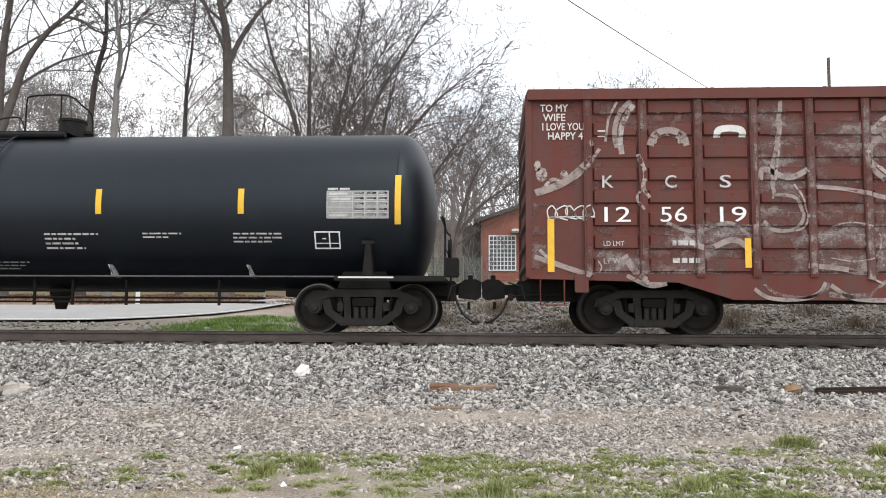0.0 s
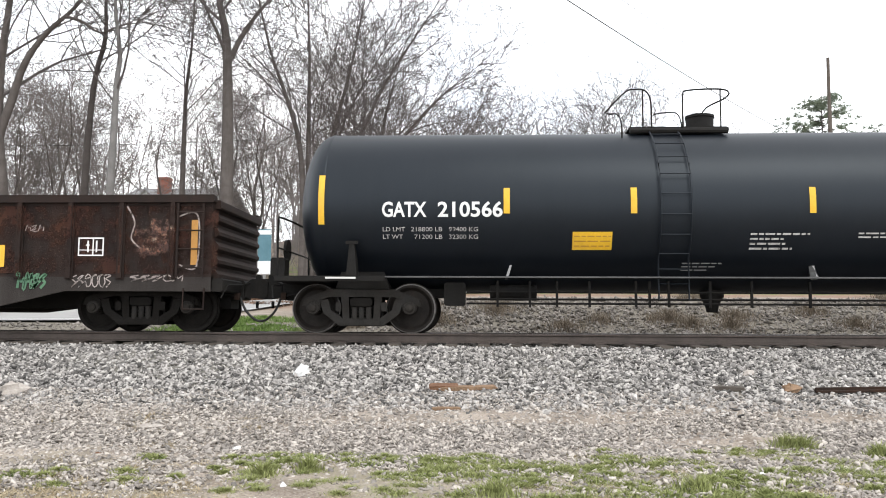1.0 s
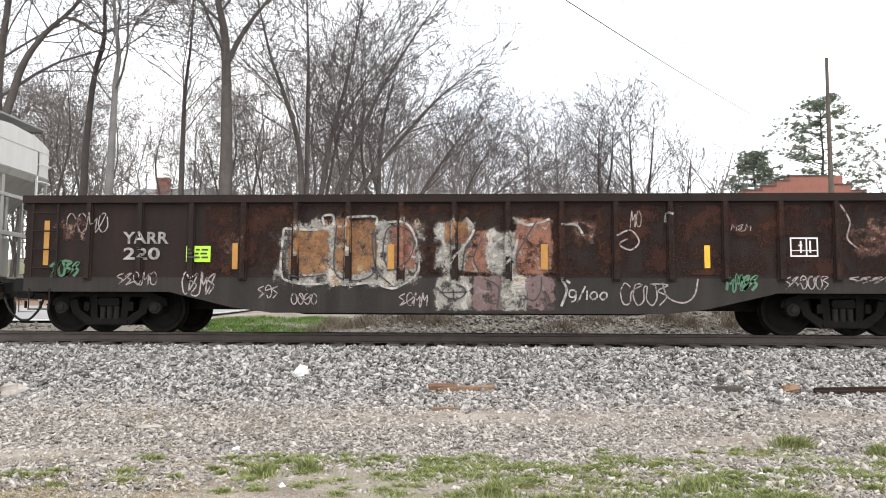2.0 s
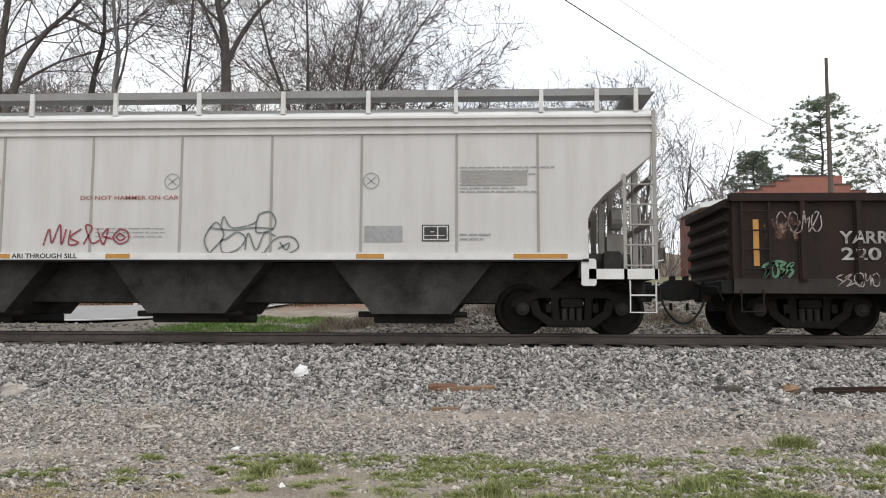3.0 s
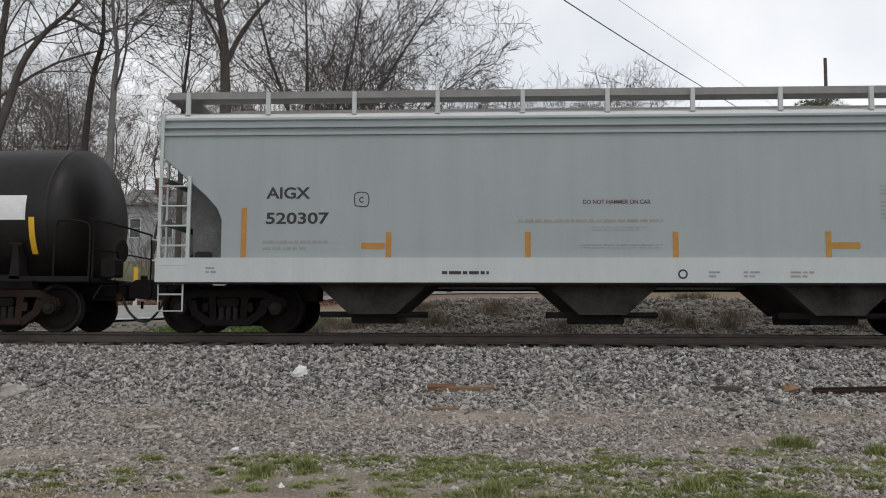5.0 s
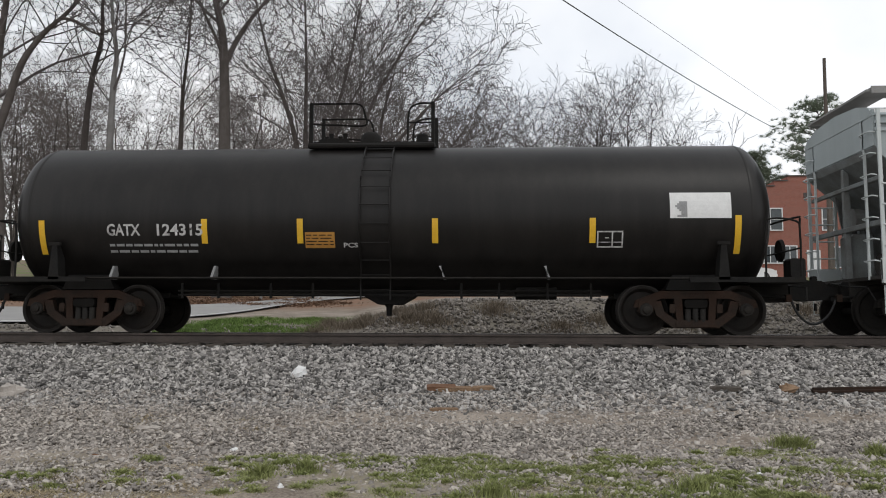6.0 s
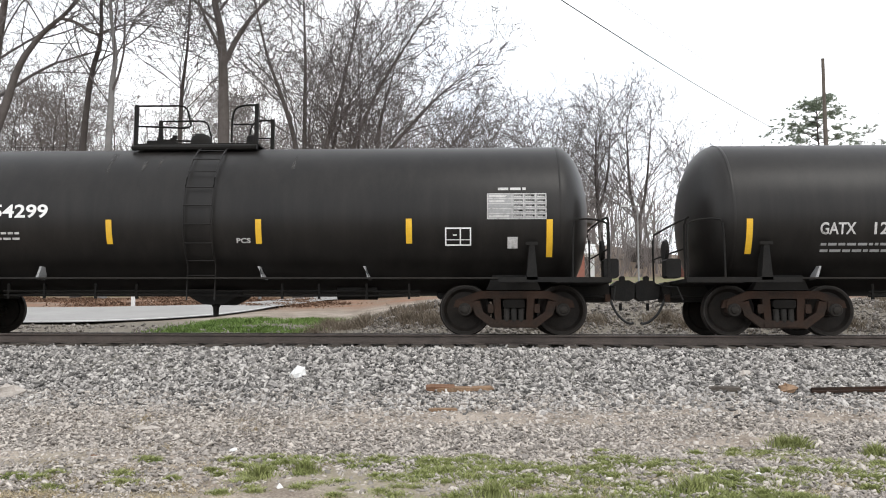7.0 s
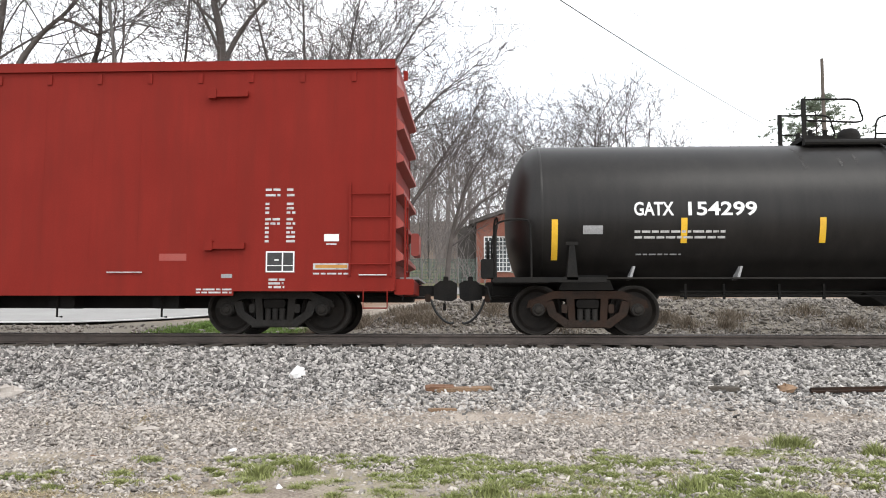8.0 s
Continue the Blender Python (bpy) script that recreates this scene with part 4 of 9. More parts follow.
def tank_car(xc, half, r, zc, truck, paint, steel, look_of, label):
    """A black tank car: shell with dished heads, stub sills, walkway strakes, ladder, top platform."""
    car = thing("tank_car", label, "tank car", "cars of the freight train")
    CARS.append((car, xc))
    head = 0.62
    prof = [(-half, 0.0)]
    for i in range(1, 10):
        a = i / 9 * math.pi / 2
        prof.append((-half + head * (1 - math.cos(a)), r * math.sin(a)))
    prof += [(-half * 0.5, r), (-0.6, r), (0.6, r), (half * 0.5, r)]
    prof += [(-a, b) for a, b in prof[9::-1]]
    shell = part("tank_shell", G().lathe(prof, 72, "x", (0, 0, zc)), paint, car, smooth=40)
    for e in (-1, 1):
        seam = half - head
        part("weld_seam", G().lathe([(e * seam - 0.03, r + 0.001), (e * seam - 0.015, r + 0.006), (e * seam + 0.015, r + 0.006), (e * seam + 0.03, r + 0.001)], 72, "x", (0, 0, zc)), paint, shell, smooth=40)
        xe = e * (half + 0.25)
        lo, hi = min(e * (half - 2.9), xe), max(e * (half - 2.9), xe)
        part("stub_sill", G().box(lo, hi, -0.34, 0.34, 0.68, 1.02, 0.03), steel, car)
        part("end_platform", G().box(min(e * (half - 0.75), xe), max(e * (half - 0.75), xe), -1.45, 1.45, 0.93, 1.01, 0.01).box(min(e * (half - 1.75), xe), max(e * (half - 1.75), xe), -1.46, -1.40, 0.94, 1.03, 0.01), steel, car)
        part("bolster_saddle", G().prism([(e * truck - 0.5, 0.82), (e * truck + 0.5, 0.82), (e * truck + 0.3, zc - 0.9), (e * truck - 0.3, zc - 0.9)], -0.95, 0.95), steel, car)
        part("side_bracket", G().prism([(e * (half - 1.15) - 0.10, 0.98), (e * (half - 1.15) + 0.10, 0.98), (e * (half - 1.15) + 0.045, 1.62), (e * (half - 1.15) - 0.045, 1.62)], -1.46, -1.20).box(e * (half - 1.15) - 0.11, e * (half - 1.15) + 0.11, -1.47, -1.42, 1.60, 1.66), steel, car)
        g = G().tube(smooth_line([(xe - e * 0.02, -1.30, 1.0), (xe - e * 0.02, -1.30, 1.95), (xe - e * 0.08, -1.22, 2.1), (xe - e * 0.1, 1.22, 2.1), (xe - e * 0.02, 1.3, 1.95), (xe - e * 0.02, 1.3, 1.0)], 3), 0.02, 6)
        g.tube([(xe - e * 0.02, -1.30, 1.55), (xe - e * 0.02, 1.30, 1.55)], 0.016, 6)
        part("end_handrail", g, steel, car, smooth=40)
        if paint is not TANK_BLACK:
            part("corner_rail", G().tube(rounded([(xe - e * 0.05, -1.38, 1.0), (xe - e * 0.05, -1.38, 1.82), (xe - e * 0.12, -1.40, 2.02), (xe - e * 0.55, -1.44, 2.06), (xe - e * 0.66, -1.45, 1.90), (xe - e * 0.68, -1.45, 1.0)]), 0.019, 6), steel, car, "bent corner handrail", 40)
        part("brake_gear", G().box(xe - 0.22 if e < 0 else xe - 0.05, xe + 0.05 if e < 0 else xe + 0.22, -0.9, -0.55, 1.05, 1.4, 0.03).lathe([(-0.06, 0.0), (-0.06, 0.2), (0.0, 0.22), (0.0, 0.0)], 16, "x", (xe + e * 0.05, -0.2, 1.6)), steel, car)
        couple(car, xe, e, xe + e * 0.55, steel)
        bogie(car, e * truck, look_of["truck"], bright=paint is TANK_BLACK)
    # side strake, pale along its top edge
    part("side_strake", G().box(-half + 1.2, half - 1.2, -1.36, -1.14, 1.0, 1.03), steel, car)
    part("strake_edge", G().box(-half + 1.2, half - 1.2, -1.372, -1.36, 1.005, 1.032), look_of["edge"], car, "paler edge of the strake")
    part("side_strake", G().box(-half + 1.2, half - 1.2, 1.14, 1.335, 0.95, 1.01), steel, car)
    # ladder at the middle
    for x in look_of["ladder"]:
        pts = [(x, -math.cos(a) * (r + 0.07), zc + math.sin(a) * (r + 0.07)) for a in [radians(d) for d in range(-38, 75, 8)]]
        rail = part("ladder_rail", G().tube([(x, pts[0][1] - 0.02, 0.62)] + pts, 0.016, 6), look_of["rail"], car, smooth=40)
    x0, x1 = look_of["ladder"]
    for d in range(-60, 75, 13):
        a = radians(d) if d > -38 else radians(-38)
        z = zc + math.sin(a) * (r + 0.08) if d > -38 else zc - math.sin(radians(38)) * (r + 0.08) - (-(d + 38)) * 0.02
        part("rung", G().tube([(x0, -math.cos(a) * (r + 0.09), z), (x1, -math.cos(a) * (r + 0.09), z)], 0.011, 5), look_of["rail"], rail, smooth=40)
    # top platform, rails and fittings
    p0, p1 = look_of["platform"]
    top = zc + r
    plat = part("top_platform", G().box(p0, p1, -0.62, 0.62, top + 0.0, top + 0.03).tube([(p0, -0.66, top - 0.06), (p1, -0.66, top - 0.06)], 0.055, 8).tube([(p0, 0.66, top - 0.06), (p1, 0.66, top - 0.06)], 0.055, 8), steel, car)
    look_of["top"](plat, p0, p1, top, steel)
    surf = tank_surf(r, zc)
    for x in look_of["pads"]:
        part("strake_bracket", G().prism([(x - 0.02, 1.0), (x + 0.03, 1.0), (x + 0.10 * (1 if x < 0 else -1), 1.24), (x + 0.06 * (1 if x < 0 else -1), 1.24)], -1.22, -0.95), LETTER_GREY, car)
    # belly piping hung on straps
    for z in look_of["pipes"]:
        part("running_pipe", G().tube([(-half + 3.2, -0.72, z), (half - 3.2, -0.72, z)], 0.022, 6), steel, car)
    for x in look_of["hangers"]:
        part("pipe_hanger", G().box(x - 0.022, x + 0.022, -0.745, -0.70, look_of["pipes"][-1] - 0.06, 0.98), steel, car)
    look_of["belly"](car, steel)
    return car, surf


def rounded(pts, n=4):
    return smooth_line(pts, n)


def top_a(plat, p0, p1, top, steel):
    """Fittings of the newer car: two hooped rails, a housing with a lid, a relief valve."""
    y = -0.64
    part("handrail", G().tube(rounded([(-1.86, y, top + 0.30), (-1.66, y, top + 0.52), (-1.44, y, top + 0.72), (-1.26, y, top + 0.75), (-1.10, y, top + 0.72), (-1.0, y, top + 0.52), (-0.99, y, top - 0.03)]), 0.017, 6), steel, plat, "bent pipe handrail", 40)
    part("rail_post", G().tube([(-1.15, y, top - 0.03), (-1.15, y, top + 0.74)], 0.015, 6), steel, plat, smooth=40)
    part("handrail", G().tube(rounded([(-1.86, y, top + 0.30), (-1.78, y - 0.05, top + 0.26), (-1.66, y - 0.08, top + 0.25), (-1.58, y - 0.10, top + 0.12), (-1.57, y - 0.14, top - 0.22)]), 0.015, 6), steel, plat, smooth=40)
    part("mid_rail", G().tube(rounded([(-0.96, y, top + 0.24), (-0.85, y, top + 0.28), (-0.52, y, top + 0.28), (-0.42, y, top + 0.02)]), 0.014, 6), steel, plat, smooth=40)
    part("handrail", G().tube(rounded([(-0.40, y, top - 0.03), (-0.40, y, top + 0.60), (-0.30, y, top + 0.72), (0.30, y, top + 0.74), (0.50, y + 0.12, top + 0.70), (0.48, y + 0.4, top + 0.66), (0.30, 0.60, top + 0.62), (0.30, 0.64, top - 0.03)]), 0.017, 6), steel, plat, "pipe handrail round the housing", 40)
    part("rail_post", G().tube([(0.30, y, top - 0.08), (0.30, y, top + 0.74)], 0.015, 6), steel, plat, smooth=40)
    part("valve_housing", G().lathe([(0, 0.265), (0.38, 0.265), (0.39, 0.285), (0.44, 0.285), (0.46, 0.0)], 24, "z", (0.12, 0.16, top - 0.02)), BLACK_STEEL, plat, smooth=40)
    for x in (-0.9, -0.62):
        part("manway_bolt", G().lathe([(0, 0.05), (0.12, 0.05), (0.16, 0.03), (0.17, 0.0)], 10, "z", (x, 0.0, top + 0.02)), BLACK_STEEL, plat, smooth=40)
    part("relief_valve", G().lathe([(0, 0.06), (0.10, 0.06), (0.11, 0.10), (0.17, 0.10), (0.2, 0.0)], 16, "z", (p1 + 0.12, 0, top - 0.02)), BLACK_STEEL, plat, smooth=40)
    part("hatch", G().lathe([(0, 0.30), (0.08, 0.30), (0.10, 0.26), (0.12, 0.0)], 18, "z", (-0.75, 0.0, top + 0.02)), BLACK_STEEL, plat, smooth=40)


def top_b(plat, p0, p1, top, steel):
    """Fittings of the older cars: a tall square crate of rails round valves and a dome."""
    for y in (-0.60, 0.60):
        part("rail_post", G().box(p0, p0 + 0.07, y - 0.03, y + 0.03, top - 0.1, top + 0.80), steel, plat)
        part("rail_post", G().box(p1 - 0.07, p1, y - 0.03, y + 0.03, top - 0.1, top + 0.80), steel, plat)
        part("handrail", G().tube(rounded([(p0 + 0.03, y, top + 0.78), (p0 + 0.6, y, top + 0.78), (p0 + 0.98, y, top + 0.76), (p0 + 1.08, y, top + 0.55), (p0 + 1.08, y, top + 0.35), (p0 + 0.55, y, top + 0.36), (p0 + 0.06, y, top + 0.38)]), 0.02, 6), steel, plat, smooth=40)
        part("handrail", G().tube(rounded([(p1 - 0.03, y, top + 0.78), (p1 - 0.35, y, top + 0.76), (p1 - 0.5, y, top + 0.6), (p1 - 0.52, y, top + 0.05)]), 0.02, 6), steel, plat, smooth=40)
        part("mid_rail", G().tube([(p1 - 0.5, y, top + 0.4), (p1 - 0.04, y, top + 0.4)], 0.016, 6), steel, plat, smooth=40)
    part("manway_dome", G().lathe([(0, 0.20), (0.14, 0.21), (0.22, 0.19), (0.28, 0.13), (0.31, 0.0)], 20, "z", (p0 + 1.12, 0, top + 0.06)), BLACK_STEEL, plat, smooth=40)
    g = G().box(p0 + 0.12, p0 + 0.72, -0.3, 0.3, top + 0.06, top + 0.16, 0.02)
    for i in range(4):
        g.lathe([(0, 0.07), (0.1, 0.07), (0.1, 0.04), (0.2, 0.05), (0.21, 0.0)], 10, "z", (p0 + 0.2 + 0.14 * i, 0.12 * (-1) ** i, top + 0.1))
    part("valve_cluster", g, BLACK_STEEL, plat, smooth=40)
    part("relief_valve", G().lathe([(0, 0.07), (0.08, 0.07), (0.09, 0.12), (0.22, 0.12), (0.26, 0.08), (0.27, 0.0)], 16, "z", (p1 - 0.28, 0, top + 0.06)), BLACK_STEEL, plat, smooth=40)


def belly_a(car, steel):
    part("outlet_valve", G().lathe([(0.42, 0.0), (0.42, 0.10), (0.55, 0.13), (0.72, 0.22), (0.95, 0.24)], 16, "z", (0.2, -0.1, 0)), steel, car, smooth=40)
    part("brake_reservoir", G().lathe([(-0.45, 0.0), (-0.43, 0.16), (0.43, 0.16), (0.45, 0.0)], 16, "x", (-3.6, -0.5, 0.78)), steel, car, smooth=40)
    part("valve_bracket", G().box(-4.9, -4.5, -0.7, -0.3, 0.52, 0.95, 0.03), steel, car)


def belly_b(car, steel):
    part("outlet_skid", G().prism([(-0.75, 0.98), (-0.45, 0.70), (-0.2, 0.56), (0.2, 0.56), (0.45, 0.70), (0.75, 0.98)], -0.5, 0.4), steel, car)
    part("outlet_valve", G().lathe([(0.34, 0.0), (0.34, 0.05), (0.5, 0.06), (0.6, 0.12)], 12, "z", (0.0, -0.3, 0)), steel, car, smooth=40)
    part("brake_reservoir", G().lathe([(-0.4, 0.0), (-0.38, 0.15), (0.38, 0.15), (0.4, 0.0)], 16, "x", (2.8, -0.5, 0.8)), steel, car, smooth=40)


def data_table(car, x0, x1, z0, z1, surf, seed, blank=False):
    t = part("data_table", G().patch(x0, x1, z0, z1, 1, 6, surf, 0.007), LETTER_GREY if not blank else LETTER_WHITE, car, fix=False)
    g, rng = G(), random.Random(seed)
    if not blank:
        w, h = x1 - x0, z1 - z0
        for k in range(6):
            z = z0 + h * k / 5
            g.patch(x0, x1, z - 0.006, z + 0.006, 1, 1, surf, 0.011)
        for k in (0, 0.42, 0.62, 0.82, 1):
            g.patch(x0 + w * k - 0.006, x0 + w * k + 0.006, z0, z1, 1, 6, surf, 0.0115)
        for r in range(5):
            z = z0 + h * (r + 0.30) / 5
            for lo, hi in ((0.03, 0.40), (0.45, 0.60), (0.65, 0.80), (0.85, 0.98)):
                if r in (1, 2) and lo < 0.1:
                    continue
                g.patch(x0 + w * lo, x0 + w * (lo + (hi - lo) * rng.uniform(0.6, 1)), z, z + h * 0.08, 1, 1, surf, 0.011)
        tagged(part("table_print", g, LETTER_WORN, t, fix=False), kind="stuff")
        dark = G()
        for r in range(5):
            for lo, hi in ((0.45, 0.60), (0.65, 0.80), (0.85, 0.98)):
                dark.patch(x0 + w * lo, x0 + w * hi, z0 + h * (r + 0.48) / 5, z0 + h * (r + 0.80) / 5, 1, 1, surf, 0.011)
        tagged(part("table_fields", dark, BLACK_STEEL, t, fix=False), kind="stuff")
    else:
        part("table_stain", G().patch(x0 + 0.02, x0 + 0.3, z0 + 0.02, z0 + 0.3, 8, 8, surf, 0.011, lambda x, z: noise.noise((x * 4, z * 9, 2)) > 0.0), LETTER_GREY, t, fix=False)


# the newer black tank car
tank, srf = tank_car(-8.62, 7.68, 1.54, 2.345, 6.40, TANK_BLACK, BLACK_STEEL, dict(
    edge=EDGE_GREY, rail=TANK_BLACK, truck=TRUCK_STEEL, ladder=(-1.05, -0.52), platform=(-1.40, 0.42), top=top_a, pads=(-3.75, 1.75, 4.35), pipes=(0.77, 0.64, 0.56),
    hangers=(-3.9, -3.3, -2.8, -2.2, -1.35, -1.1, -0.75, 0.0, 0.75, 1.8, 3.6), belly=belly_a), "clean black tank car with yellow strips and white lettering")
for x, z0, z1 in ((-7.08, 1.95, 2.85), (7.07, 1.95, 2.85)):
    strip(tank, x, z0, z1, srf)
for x in (-3.75, -1.51, 1.58, 4.22):
    strip(tank, x, 2.14, 2.60, srf)
write(tank, "GATX", -5.98, 2.09, 0.26, LETTER_WHITE, srf, 0.80, 0.010)
write(tank, "210566", -4.98, 2.09, 0.26, LETTER_WHITE, srf, 1.16, 0.010)
for words, x, z, wide in (("LD LMT", -5.97, 1.83, 0.40), ("218800 LB", -5.46, 1.83, 0.56), ("99400 KG", -4.78, 1.83, 0.52), ("LT WT", -5.97, 1.70, 0.36), ("71200 LB", -5.40, 1.70, 0.50), ("32300 KG", -4.78, 1.70, 0.52)):
    write(tank, words, x, z, 0.075, LETTER_WORN, srf, wide, 0.010, weight=0.0)
placard = part("yellow_notice", G().patch(-2.58, -1.88, 1.51, 1.82, 1, 4, srf, 0.009), YELLOW, tank, fix=False)
bars(placard, -2.55, -1.9, 1.55, 1.8, 3, AMBER, srf, 0.013, 4, 0.2, "notice_print", True)
data_table(tank, 5.79, 6.90, 2.06, 2.55, srf, 5)
bars(tank, 5.80, 6.2, 2.56, 2.62, 1, LETTER_WORN, srf, 0.009, 6)
consolidated(tank, 5.55, 1.52, 0.47, 0.31, srf)
bars(tank, 0.53, 1.55, 1.50, 1.83, 4, LETTER_WORN, srf, 0.009, 7, 0.4)
bars(tank, 2.38, 3.10, 1.70, 1.83, 2, LETTER_WORN, srf, 0.009, 8, 0.4)
bars(tank, 4.06, 5.0, 1.62, 1.83, 3, LETTER_WORN, srf, 0.009, 9, 0.4)
bars(tank, -0.6, 0.1, 1.15, 1.32, 3, LETTER_GREY, srf, 0.009, 10, 0.35)
part("sill_plate", G().box(-7.0, -6.45, -1.475, -1.465, 0.975, 1.01).box(6.0, 7.0, -1.475, -1.465, 0.985, 1.015), WHITE_SILL, tank, "white painted sill edge")

# two older sooty tank cars
OLD = dict(edge=TRUCK_STEEL, rail=TANK_SOOTY, truck=TRUCK_RUST, ladder=(-0.42, 0.12), platform=(-1.55, 0.88), top=top_b, pads=(-5.1, -3.2, 1.1, 3.0), pipes=(0.80, 0.72), hangers=(-3.9, -3.2, -2.2, -1.4, 1.4, 2.1, 3.0, 3.8), belly=belly_b)
old_a, srf = tank_car(-78.52, 7.18, 1.455, 2.195, 5.62, TANK_SOOTY, BLACK_STEEL, OLD, "sooty black tank car with worn lettering and blank white panel")
for x, z0, z1 in ((-6.30, 1.45, 2.06), (6.30, 1.45, 2.12)):
    strip(old_a, x, z0, z1, srf)
for x in (-3.27, -1.51, 0.94, 3.75):
    strip(old_a, x, 1.64, 2.08, srf)
write(old_a, "GATX", -5.08, 1.79, 0.20, LETTER_WORN, srf, 0.62, 0.010)
write(old_a, "124315", -4.15, 1.79, 0.20, LETTER_WORN, srf, 0.85, 0.010)
bars(old_a, -5.05, -3.4, 1.46, 1.68, 2, LETTER_GREY, srf, 0.009, 3, 0.4, full=True)
n1 = part("yellow_notice", G().patch(-1.42, -0.88, 1.56, 1.84, 1, 4, srf, 0.009), AMBER, old_a, "dusty yellow notice panel", fix=False)
bars(n1, -1.4, -0.9, 1.6, 1.82, 4, BLACK_STEEL, srf, 0.013, 4, 0.3, "notice_print", True)
write(old_a, "PCS", -0.72, 1.57, 0.08, LETTER_WORN, srf, 0.26, 0.010)
data_table(old_a, 5.11, 6.18, 2.07, 2.53, srf, 5, True)
consolidated(old_a, 3.83, 1.56, 0.46, 0.29, srf, LETTER_WORN)

old_b, srf = tank_car(-94.70, 7.20, 1.455, 2.195, 5.74, TANK_SOOTY, BLACK_STEEL, dict(OLD, ladder=(-0.25, 0.27), platform=(-1.62, 0.83), pads=(-5.0, -3.1, 1.15, 3.1)), "sooty black tank car with stencilled white lettering and data table")
for x, z0, z1 in ((-6.35, 1.35, 2.06), (6.37, 1.40, 2.06)):
    strip(old_b, x, z0, z1, srf)
for x in (-4.07, -1.66, 1.11, 3.85):
    strip(old_b, x, 1.64, 2.08, srf)
write(old_b, "GATX", -4.95, 2.13, 0.235, LETTER_WHITE, srf, 0.70, 0.010)
write(old_b, "154299", -4.00, 2.13, 0.235, LETTER_WHITE, srf, 1.20, 0.010)
bars(old_b, -4.94, -3.35, 1.70, 1.90, 2, LETTER_WORN, srf, 0.009, 3, 0.4, full=True)
bars(old_b, -4.9, -4.1, 1.42, 1.50, 1, LETTER_GREY, srf, 0.009, 4, 0.3)
write(old_b, "PCS", 0.70, 1.66, 0.08, LETTER_WORN, srf, 0.26, 0.010)
data_table(old_b, 5.26, 6.31, 2.07, 2.53, srf, 6)
bars(old_b, 5.45, 5.95, 2.58, 2.66, 1, LETTER_WORN, srf, 0.009, 6)
consolidated(old_b, 4.50, 1.60, 0.47, 0.32, srf)
for x, wide, z0 in ((-1.95, 0.22, 2.75), (-1.25, 0.16, 2.55), (-0.95, 0.12, 2.9), (1.6, 0.14, 2.8)):
    part("dust_streak", G().patch(x, x + wide, z0, 3.60, 2, 14, srf, 0.006), DUST_STREAK, old_b, "pale dusty run-off streak", fix=False)
part("side_plate", G().patch(5.62, 5.80, 1.55, 1.75, 1, 2, srf, 0.02), LETTER_WORN, old_b, "pale worn plate", fix=False)
part("side_plate", G().patch(-5.85, -5.5, 1.80, 1.95, 1, 2, srf, 0.012), LETTER_GREY, old_b, "grey faded plate", fix=False)


